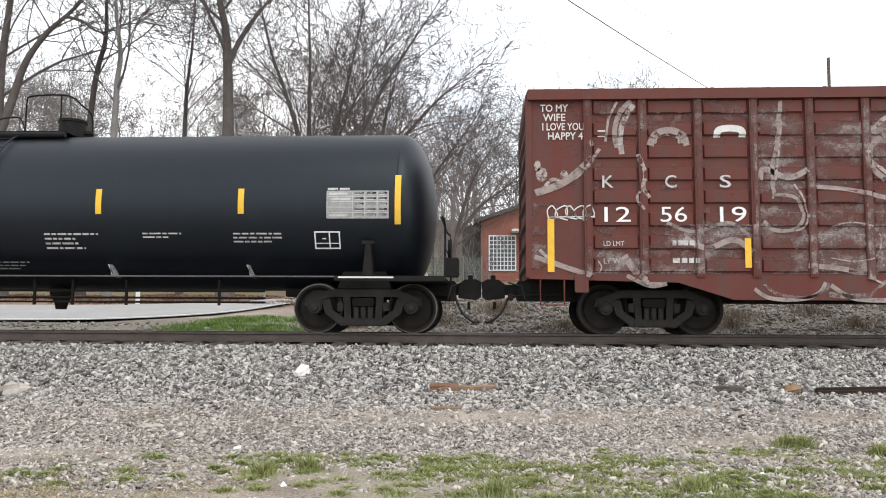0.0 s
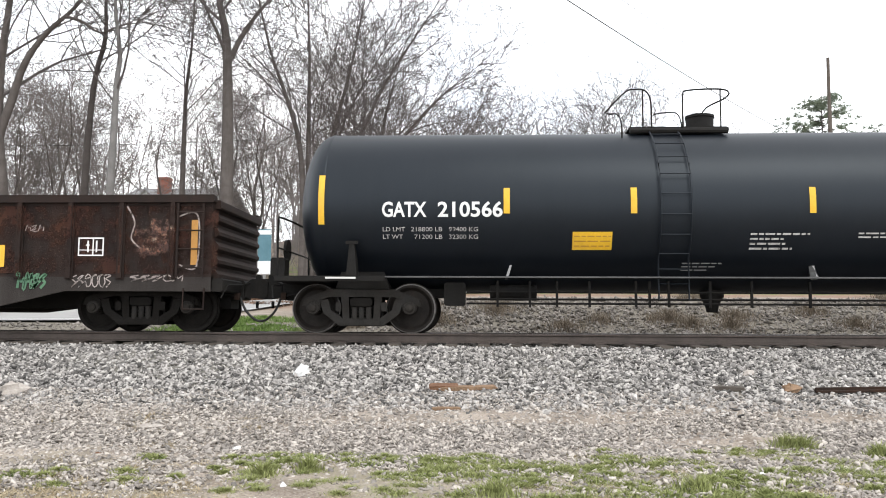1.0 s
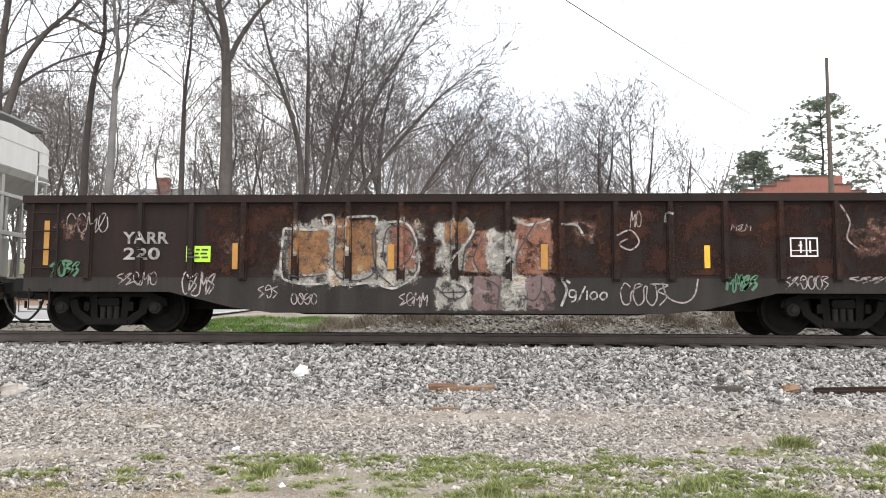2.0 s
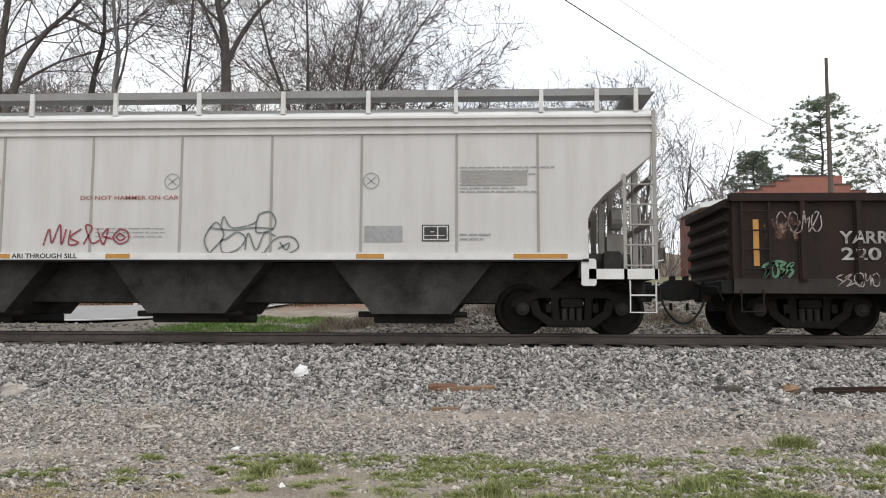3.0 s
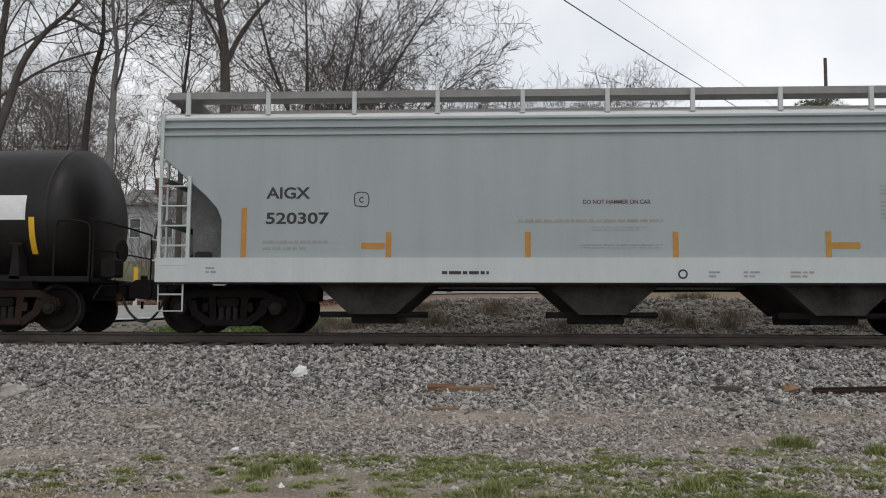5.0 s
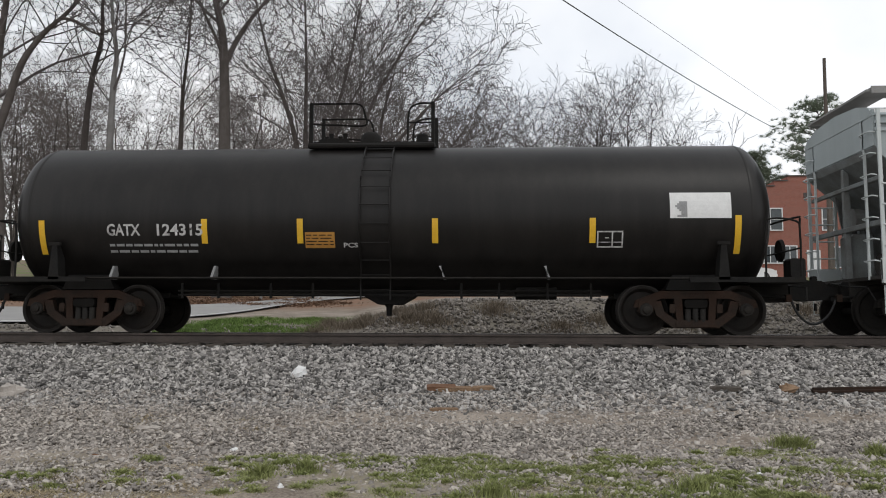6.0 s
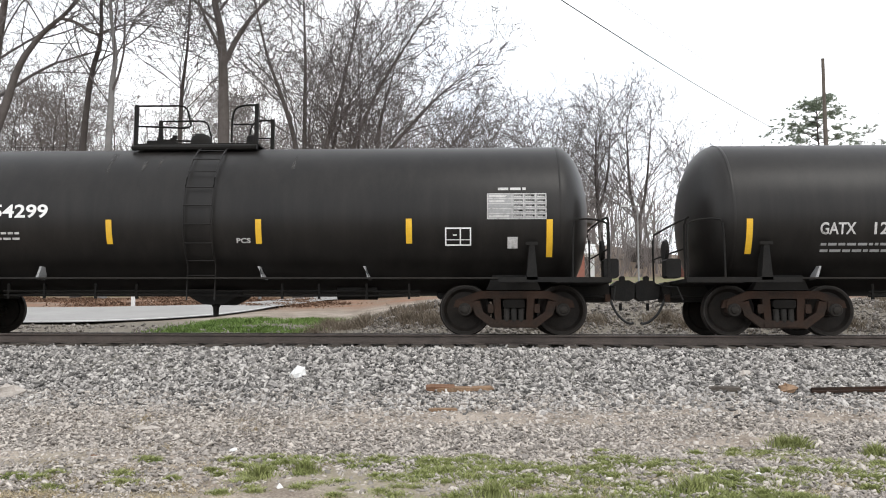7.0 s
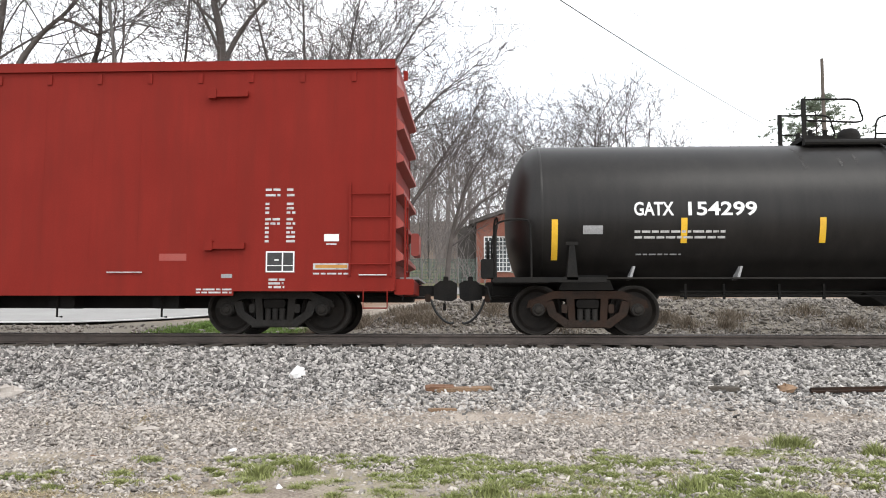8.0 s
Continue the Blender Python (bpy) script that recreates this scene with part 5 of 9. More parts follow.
# ---------------------------------------------------------------- ribbed brown boxcar
def build_ribbed_boxcar():
    car = thing("boxcar", "brown ribbed steel boxcar with pale graffiti", "boxcar", "cars of the freight train")
    xc, half = 8.55, 7.76
    CARS.append((car, xc))
    posts = [-half + 1.05 + 0.97 * i for i in range(15)]

    def surf(x, z):
        """The ribbed side: posts, and low horizontal ribs in each bay."""
        if any(abs(x - p) < 0.055 for p in posts):
            return -1.545
        if x < posts[0]:
            return -1.47
        k = ((z - 1.10) / 0.405) % 1.0
        return -1.505 if k < 0.62 else -1.47
    part("body_shell", G().box(-half, half, -1.465, 1.465, 1.02, 4.28), OXIDE, car)
    for s in (-1, 1):
        for i, p in enumerate(posts):
            part("side_post", G().prism([(p - 0.07, 1.02), (p + 0.07, 1.02), (p + 0.07, 4.2), (p - 0.07, 4.2)], s * 1.46, s * 1.535).prism([(p - 0.035, 1.05), (p + 0.035, 1.05), (p + 0.035, 4.18), (p - 0.035, 4.18)], s * 1.53, s * 1.545), OXIDE, car)
        g, a, b, t, w = G(), s * 1.462, s * 1.505, 0.025, 0.395
        g.v += [(-w, a, 0), (w, a, 0), (w, a, 0.25), (-w, a, 0.25), (t - w, b, t), (w - t, b, t), (w - t, b, 0.25 - t), (t - w, b, 0.25 - t)]
        for f in ((4, 5, 6, 7), (0, 1, 5, 4), (1, 2, 6, 5), (2, 3, 7, 6), (3, 0, 4, 7), (3, 2, 1, 0)):
            g.face(f)
        rib_mesh = make("side_rib", g, OXIDE)
        for i in range(len(posts) - 1):
            for r in range(8):
                rib = new("side_rib", rib_mesh)
                rib.parent, rib.location = car, (posts[i] + 0.485, 0, 1.10 + 0.405 * r)
    # roof and top chord
    part("roof", G().along([(-1.56, 4.28), (-1.56, 4.36), (0, 4.50), (1.56, 4.36), (1.56, 4.28)], -half - 0.03, half + 0.03), OXIDE, car)
    part("top_chord", G().box(-half - 0.02, half + 0.02, -1.575, -1.50, 4.19, 4.38, 0.012), OXIDE, car)
    for i in range(16):
        part("roof_rib", G().along([(-1.5, 4.36), (-1.5, 4.41), (0, 4.545), (1.5, 4.41), (1.5, 4.36), (0, 4.49)], -half + 0.3 + i * 0.98, -half + 0.36 + i * 0.98), OXIDE, car)
    # corrugated ends
    for e in (-1, 1):
        for i in range(8):
            z = 1.12 + 0.40 * i
            x = e * half
            poly = [(x, z + 0.04), (x + e * 0.055, z + 0.08), (x + e * 0.06, z + 0.13), (x + e * 0.015, z + 0.22), (x, z + 0.25)]
            part("end_rib", G().prism(poly, -1.38, 1.38), OXIDE_END, car)
        for y in (-1.44, 1.44):
            part("corner_post", G().box(x - 0.05, x + 0.06, y - 0.05, y + 0.05, 1.0, 4.3), OXIDE, car)
        couple(car, e * (half + 0.02), e, e * (half + 0.75))
        bogie(car, e * 5.50, base=0.86)
        part("sill_step", G().tube([(e * (half - 0.2), -1.48, 1.0), (e * (half - 0.2), -1.48, 0.52), (e * (half - 0.62), -1.48, 0.52), (e * (half - 0.62), -1.48, 1.0)], 0.016, 5), OXIDE, car)
    part("hopper_tab", G().box(-half + 0.80, -half + 1.04, -1.53, -1.50, 0.74, 1.06, 0.02), OXIDE, car)
    for s in (-1, 1):
        part("side_sill", G().prism([(-half, 1.06), (-half, 0.98), (-half + 2.6, 0.92), (-4.2, 0.62), (4.2, 0.62), (half - 2.6, 0.92), (half, 0.98), (half, 1.06)], s * 1.50, s * 1.47), OXIDE, car)
    part("centre_sill", G().box(-half, half, -0.2, 0.2, 0.62, 1.02), BLACK_STEEL, car)
    lx = -xc
    proud = flat(-1.507)
    write(car, "K", lx + 2.09, 2.60, 0.22, LETTER_WORN, proud, 0.20, weight=0.01)
    write(car, "C", lx + 3.19, 2.60, 0.22, LETTER_WORN, proud, 0.20, weight=0.01)
    write(car, "S", lx + 4.14, 2.60, 0.22, LETTER_WORN, proud, 0.20, weight=0.01)
    for word, x in (("12", 2.12), ("56", 3.10), ("19", 4.13)):
        write(car, word, lx + x, 1.99, 0.27, LETTER_WHITE, proud, 0.46, weight=0.0)
    for words, z, x, wide in (("TO MY", 3.99, 1.00, 0.50), ("WIFE", 3.82, 1.05, 0.40), ("I LOVE YOU", 3.65, 1.04, 0.74), ("HAPPY 4", 3.48, 1.14, 0.62)):
        write(car, words, lx + x, z, 0.13, SPRAY_WHITE, flat(-1.475), wide, name="scrawl", weight=0.02)
    g = G()
    rng = random.Random(2)
    for pts, w in (([(1.0, 2.5), (1.2, 2.75), (1.5, 2.72), (1.8, 2.95), (2.05, 3.3)], 0.10), ([(0.98, 1.5), (1.2, 1.3), (1.6, 1.15), (2.0, 1.02)], 0.09),
                   ([(2.37, 4.15), (2.22, 3.85), (2.16, 3.43)], 0.07), ([(2.66, 4.1), (2.48, 3.8), (2.42, 3.5), (2.44, 3.2)], 0.16), ([(3.02, 3.40), (3.06, 3.52), (3.25, 3.57), (3.44, 3.52), (3.48, 3.40)], 0.13),
                   ([(5.25, 4.15), (5.22, 3.6), (5.15, 3.0), (5.05, 2.4)], 0.06), ([(5.44, 2.66), (5.58, 2.4), (5.65, 2.12), (5.60, 1.92), (5.45, 1.84), (5.16, 1.85), (4.86, 1.93)], 0.06), ([(6.05, 1.9), (6.3, 1.97), (6.6, 1.95), (6.85, 1.8), (6.8, 1.4), (6.4, 1.3), (6.0, 1.36)], 0.04),
                   ([(6.7, 3.2), (6.8, 3.6), (7.2, 3.9), (7.7, 3.8)], 0.12), ([(6.75, 3.1), (7.2, 2.7), (7.7, 2.5)], 0.10), ([(2.0, 1.30), (2.06, 1.2), (2.02, 1.08)], 0.04),
                   ([(2.72, 3.2), (2.84, 2.85), (2.8, 2.6), (2.92, 2.42)], 0.12)):
        part("graffiti", G().stroke([(lx + a, b) for a, b in pts], w * 0.6, surf, 0.008, 0.03), SPRAY_PALE, car, "pale sprayed line", fix=False)
    for pts, w in (([(2.63, 4.18), (2.43, 3.97), (2.32, 3.64), (2.36, 3.32)], 0.09),
                   ([(2.94, 3.35), (3.04, 3.56), (3.29, 3.63), (3.52, 3.53), (3.59, 3.35)], 0.12),
                   ([(0.91, 2.51), (1.43, 2.71), (1.92, 3.13)], 0.13),
                   ([(5.23, 4.13), (5.16, 3.42), (5.06, 2.92), (5.08, 2.47)], 0.07),
                   ([(5.08, 2.47), (5.44, 2.41), (5.57, 2.11), (5.43, 1.87), (5.08, 1.84), (4.89, 2.00)], 0.06),
                   ([(4.84, 2.72), (4.91, 2.92), (5.33, 2.77), (5.67, 2.91)], 0.10),
                   ([(7.03, 3.53), (6.75, 3.29), (6.79, 2.93), (7.00, 2.73)], 0.10),
                   ([(0.89, 1.37), (1.27, 1.24), (1.87, 1.04)], 0.09),
                   ([(2.47, 1.40), (2.62, 1.14), (2.89, 0.92), (3.11, 0.94)], 0.11),
                   ([(3.50, 1.72), (3.88, 1.52), (4.37, 1.67), (4.71, 1.42)], 0.10),
                   ([(5.76, 2.61), (6.34, 2.56), (6.98, 2.41)], 0.08),
                   ([(5.62, 1.22), (6.28, 1.15), (6.92, 0.93)], 0.09),
                   ([(3.21, 1.97), (3.69, 1.82), (4.28, 1.97), (4.67, 1.72)], 0.06),
                   ([(2.83, 2.62), (2.70, 2.42), (2.82, 2.20)], 0.05)):
        part("graffiti", G().stroke([(lx + a, b) for a, b in pts], w, surf, 0.011, 0.02), SPRAY_BAND, car, "broad faded sprayed band", fix=False)
    for pts, w in (([(2.50, 1.04), (2.89, 0.86), (3.19, 0.90)], 0.07),
                   ([(4.69, 0.81), (4.97, 0.65), (5.50, 0.64), (5.79, 0.75), (5.91, 0.93)], 0.07),
                   ([(5.99, 0.88), (6.36, 0.66), (6.91, 0.62)], 0.08)):
        part("graffiti", G().stroke([(lx + a, b) for a, b in pts], w, flat(-1.504), 0.006, 0.03), SPRAY_BAND, car, "faded sprayed band along the sill", fix=False)
    for cx, cz, rx, rz in ((1.02, 2.85, 0.10, 0.13), (1.42, 2.85, 0.07, 0.07), (1.9, 3.4, 0.05, 0.05), (0.95, 3.0, 0.06, 0.1)):
        part("graffiti", G().patch(lx + cx - rx, lx + cx + rx, cz - rz, cz + rz, 12, 12, surf, 0.007, lambda x, z, cx=cx, cz=cz, rx=rx, rz=rz: ((x - lx - cx) / rx) ** 2 + ((z - cz) / rz) ** 2 < 1), SPRAY_PALE, car, "pale sprayed blot", fix=False)
    def wear(x, z):
        """How much old spray paint is left: clear round the lettering, strong on posts and low down."""
        u = x - lx
        f = 0.75 * noise.noise((u * 0.9 + 5, 0, z * 1.3)) + 0.5 * noise.noise((u * 1.7, 4, z * 5.0)) + 0.16 * noise.noise((u * 7, 1, z * 9)) + 0.07 * noise.noise((u * 31, 2, z * 29))
        if any(abs(x - p) < 0.075 for p in posts):
            f += 0.26 + 0.25 * noise.noise((u * 2, 7, z * 1.7))
        elif ((z - 1.10) / 0.405) % 1.0 > 0.62:
            f += 0.12
        if u > 4.75:
            f += 0.20
        elif u > 2.0 and 1.95 < z < 3.45:
            f -= 0.30
        if z < 1.95:
            f += 0.20 if u > 2.0 else 0.12
        if u < 1.97 and z > 2.35:
            f -= 0.5
        return f
    for low, high, paint, words, off in ((0.12, 0.32, SPRAY_FADE, "faded pinkish sprayed fill", 0.004), (0.32, 0.52, SPRAY_CHALK, "chalky pink-grey sprayed fill", 0.004), (0.52, 9, SPRAY_GHOST, "greyed sprayed fill", 0.004)):
        g = G().patch(lx + 0.85, lx + 9.5, 0.70, 4.17, 400, 165, surf, off, lambda x, z: low < wear(x, z) <= high and z > 1.07)
        tagged(part("graffiti", g, paint, car, words, fix=False), kind="stuff")
    g = G()
    sill = flat(-1.504)
    for pts, w in (([(4.85, 0.90), (5.1, 0.72), (5.6, 0.67), (5.9, 0.80), (5.95, 0.92)], 0.05), ([(6.6, 0.66), (6.75, 0.8), (6.95, 0.98)], 0.06), ([(5.95, 0.72), (6.3, 0.69), (6.6, 0.70)], 0.09), ([(7.3, 0.72), (7.8, 0.70), (8.6, 0.72)], 0.08)):
        part("graffiti", G().stroke([(lx + a, b) for a, b in pts], w, sill, 0.006, 0.03), SPRAY_GHOST, car, "greyed sprayed line", fix=False)
    part("graffiti", G().patch(lx + 5.27, lx + 5.60, 1.51, 1.73, 16, 12, surf, 0.009, lambda x, z: abs(x - lx - 5.43) < (z - 1.51) * 0.75), SPRAY_GHOST, car, "greyed sprayed shape", fix=False)
    part("graffiti", G().patch(lx + 2.36, lx + 2.98, 1.07, 1.36, 26, 14, surf, 0.009, lambda x, z: 0.9 * (1.36 - z) < x - lx - 2.36 < 0.36 + 0.9 * (1.36 - z)), SPRAY_GHOST, car, "greyed sprayed shape", fix=False)
    part("graffiti", G().patch(lx + 4.0, lx + 4.56, 1.72, 1.95, 26, 14, surf, 0.009, lambda x, z: x - lx - 4.02 < 0.30 + 0.7 * (1.95 - z) and noise.noise((x * 6, 3, z * 6)) > -0.25), SPRAY_GHOST, car, "greyed sprayed shape", fix=False)
    g = G()
    for x, z in ((2.02, 3.52), (4.12, 3.50)):
        g.stroke([(lx + x, z), (lx + x + 0.02, z + 0.12), (lx + x + 0.22, z + 0.16), (lx + x + 0.42, z + 0.12), (lx + x + 0.44, z)] if x > 3 else [(lx + x, z + 0.06), (lx + x + 0.13, z + 0.06)], 0.12, surf, 0.009, 0.03)
    rr = random.Random(9)
    for i in range(5):
        x = lx + 1.1 + i * 0.16
        g.stroke([(x + rr.uniform(0, 0.1), 2.0 + rr.uniform(0, 0.1)), (x + 0.02, 2.2), (x + rr.uniform(0.1, 0.2), 2.28), (x + 0.2, 2.1), (x + 0.05, 2.08), (x + 0.22, 2.02 + rr.uniform(0, 0.06))], 0.022, surf, 0.009, 0.03)
    part("graffiti", g, SPRAY_WHITE, car, "white sprayed tag", fix=False)
    strip(car, lx + 1.18, 1.10, 2.05, surf, w=0.12, off=0.014)
    strip(car, lx + 4.60, 1.18, 1.70, proud, w=0.11, off=0.014)
    for words, z in (("LD LMT", 1.56), ("LT WT", 1.25)):
        write(car, words, lx + 2.1, z, 0.09, LETTER_WORN, proud, 0.36, weight=0.0)
    for x, z in ((3.3, 1.55), (3.3, 1.24)):
        bars(car, lx + x, lx + x + 0.45, z, z + 0.11, 1, LETTER_WORN, surf, 0.013, int(x * 10 + z * 7), 0.8, full=True)


build_ribbed_boxcar()


# ---------------------------------------------------------------- red high boxcar
def build_red_boxcar():
    car = thing("boxcar", "tall bright red steel boxcar with smooth sides", "boxcar", "cars of the freight train")
    half = 9.2
    xc = -103.92 - half
    CARS.append((car, xc))
    surf = flat(-1.452)
    part("body_shell", G().box(-half, half, -1.45, 1.45, 0.80, 4.86), RED_PAINT, car)
    for i in range(21):
        x = -half + 0.9 * i + 0.2
        part("side_seam", G().box(x - 0.004, x + 0.004, -1.4515, -1.45, 0.92, 4.80), RED_PAINT, car)
    part("roof", G().along([(-1.50, 4.86), (-1.50, 5.0), (0, 5.12), (1.50, 5.0), (1.50, 4.86)], -half, half), RED_PAINT, car)
    part("top_chord", G().box(-half, half, -1.505, -1.45, 4.85, 5.02, 0.012), RED_PAINT, car)
    for i in range(20):
        part("chord_tab", G().box(-half + 0.5 + 0.95 * i, -half + 0.58 + 0.95 * i, -1.475, -1.45, 4.62, 4.80), RED_PAINT, car)
    part("side_sill", G().box(-half, half - 2.9, -1.47, -1.44, 0.70, 0.93, 0.01).box(half - 2.9, half, -1.47, -1.44, 0.78, 0.93, 0.01), RED_PAINT, car)
    for e in (-1, 1):
        x = e * half
        for i in range(6):
            z = 1.30 + 0.60 * i
            part("end_rib", G().prism([(x, z), (x + e * 0.16, z + 0.05), (x + e * 0.16, z + 0.12), (x + e * 0.03, z + 0.26), (x, z + 0.27)], -1.40, 1.40), RED_PALER, car)
            part("end_panel", G().prism([(x, z + 0.28), (x + e * 0.012, z + 0.28), (x + e * 0.012, z + 0.58), (x, z + 0.58)], -1.40, 1.40), RED_PALER if i == 5 else RED_PAINT, car)
        for y in (-1.42, 1.42):
            part("corner_post", G().box(min(x - e * 0.05, x + e * 0.025), max(x - e * 0.05, x + e * 0.025), y - 0.035, y + 0.035, 0.8, 4.9), RED_PAINT, car)
        part("end_sill", G().box(min(x, x + e * 0.35), max(x, x + e * 0.35), -1.40, 1.40, 0.72, 1.0, 0.02), RED_PAINT, car)
        for y in (-1.3, -0.85):
            rail = part("end_ladder_rail", G().box(min(x + e * 0.17, x + e * 0.20), max(x + e * 0.17, x + e * 0.20), y - 0.02, y + 0.02, 1.0, 2.5), RED_PAINT, car)
        for r in range(4):
            part("rung", G().tube([(x + e * 0.19, -1.3, 1.15 + 0.4 * r), (x + e * 0.19, -0.85, 1.15 + 0.4 * r)], 0.015, 5), RED_PAINT, rail)
        part("brake_box", G().box(min(x + e * 0.16, x + e * 0.32), max(x + e * 0.16, x + e * 0.32), 0.2, 0.75, 1.55, 2.0, 0.03), RED_PALER, car)
        part("crossover_step", G().box(min(x + e * 0.05, x + e * 0.40), max(x + e * 0.05, x + e * 0.40), -0.9, 1.0, 1.02, 1.06), GREY_RAIL, car)
        couple(car, x + e * 0.1, e, x + e * 1.0)
        bogie(car, e * (half - 2.24))
    ladder(car, half - 0.80, half - 0.06, -1.475, 1.05, 2.75, 4, RED_PAINT)
    part("sill_step", G().tube([(half - 0.12, -1.46, 0.8), (half - 0.12, -1.46, 0.48), (half - 0.55, -1.46, 0.48), (half - 0.55, -1.46, 0.8)], 0.016, 5), RED_PAINT, car)
    o = -xc
    for z in (4.36, 1.56):
        part("door_stop", G().box(o - 107.33, o - 106.62, -1.54, -1.45, z - 0.02, z + 0.10, 0.02).box(o - 107.36, o - 107.2, -1.56, -1.45, z - 0.05, z + 0.14, 0.02), RED_PAINT, car)
    for z in (2.62, 2.52, 2.36, 2.28, 2.20, 2.08, 2.0, 1.92, 1.84, 1.76, 1.68):
        bars(car, o - 106.27, o - 106.0 if z > 2.4 or 1.95 < z < 2.1 else o - 106.2, z - 0.03, z + 0.03, 1, LETTER_WORN, surf, 0.004, int(z * 100), 0.7, full=True)
        bars(car, o - 105.88, o - 105.72, z - 0.03, z + 0.03, 1, LETTER_WORN, surf, 0.004, int(z * 90), 0.7, full=True)
    box = part("stencil_field", G().patch(o - 106.22, o - 105.74, 1.14, 1.49, 1, 1, surf, 0.004), LETTER_BLACK, car, fix=False)
    consolidated(car, o - 106.24, 1.12, 0.52, 0.38, surf, LETTER_WHITE, 0.008)
    bars(car, o - 106.18, o - 105.88, 0.82, 1.02, 3, LETTER_WORN, surf, 0.022, 5, 0.6)
    part("label_plate", G().patch(o - 105.19, o - 104.92, 1.68, 1.81, 1, 1, surf, 0.004), LETTER_WHITE, car, fix=False)
    bars(car, o - 105.15, o - 104.95, 1.60, 1.66, 1, LETTER_WORN, surf, 0.004, 6, 0.5, full=True)
    pl = part("label_plate", G().patch(o - 105.38, o - 104.72, 1.17, 1.28, 1, 1, surf, 0.004), LETTER_WORN, car, fix=False)
    part("plate_field", G().patch(o - 105.34, o - 104.76, 1.195, 1.255, 1, 1, surf, 0.008), AMBER, pl, fix=False)
    bars(car, o - 105.38, o - 104.72, 1.07, 1.12, 1, LETTER_WORN, surf, 0.004, 7, 0.6, full=True)
    bars(car, o - 107.5, o - 106.85, 0.73, 0.84, 2, LETTER_WORN, surf, 0.022, 8, 0.55, full=True)
    part("side_grab", G().tube([(o - 104.55, -1.48, 1.07), (o - 104.05, -1.48, 1.07)], 0.012, 5), LETTER_WORN, car)
    part("side_grab", G().tube([(o - 109.15, -1.48, 1.12), (o - 108.5, -1.48, 1.12)], 0.012, 5), LETTER_WORN, car)
    part("small_plate", G().patch(o - 107.05, o - 106.85, 1.02, 1.09, 1, 1, surf, 0.004), LETTER_GREY, car, fix=False)
    part("primer_patch", G().patch(o - 108.2, o - 107.7, 1.33, 1.46, 1, 1, surf, 0.003), RED_PALER, car, "faded lighter red touch-up", fix=False)
    part("underframe", G().box(-half + 3.2, half - 3.2, -0.25, 0.25, 0.5, 0.8), BLACK_STEEL, car)
    for x in (-3.0, -1.2, 0.8, 2.6, 4.6):
        part("underfloor_gear", G().box(x, x + 0.5, -0.9, -0.5, 0.48, 0.8, 0.04).tube([(x + 0.2, -0.95, 0.8), (x + 0.2, -0.95, 0.32), (x + 0.3, -0.95, 0.32)], 0.02, 5), BLACK_STEEL, car)


build_red_boxcar()


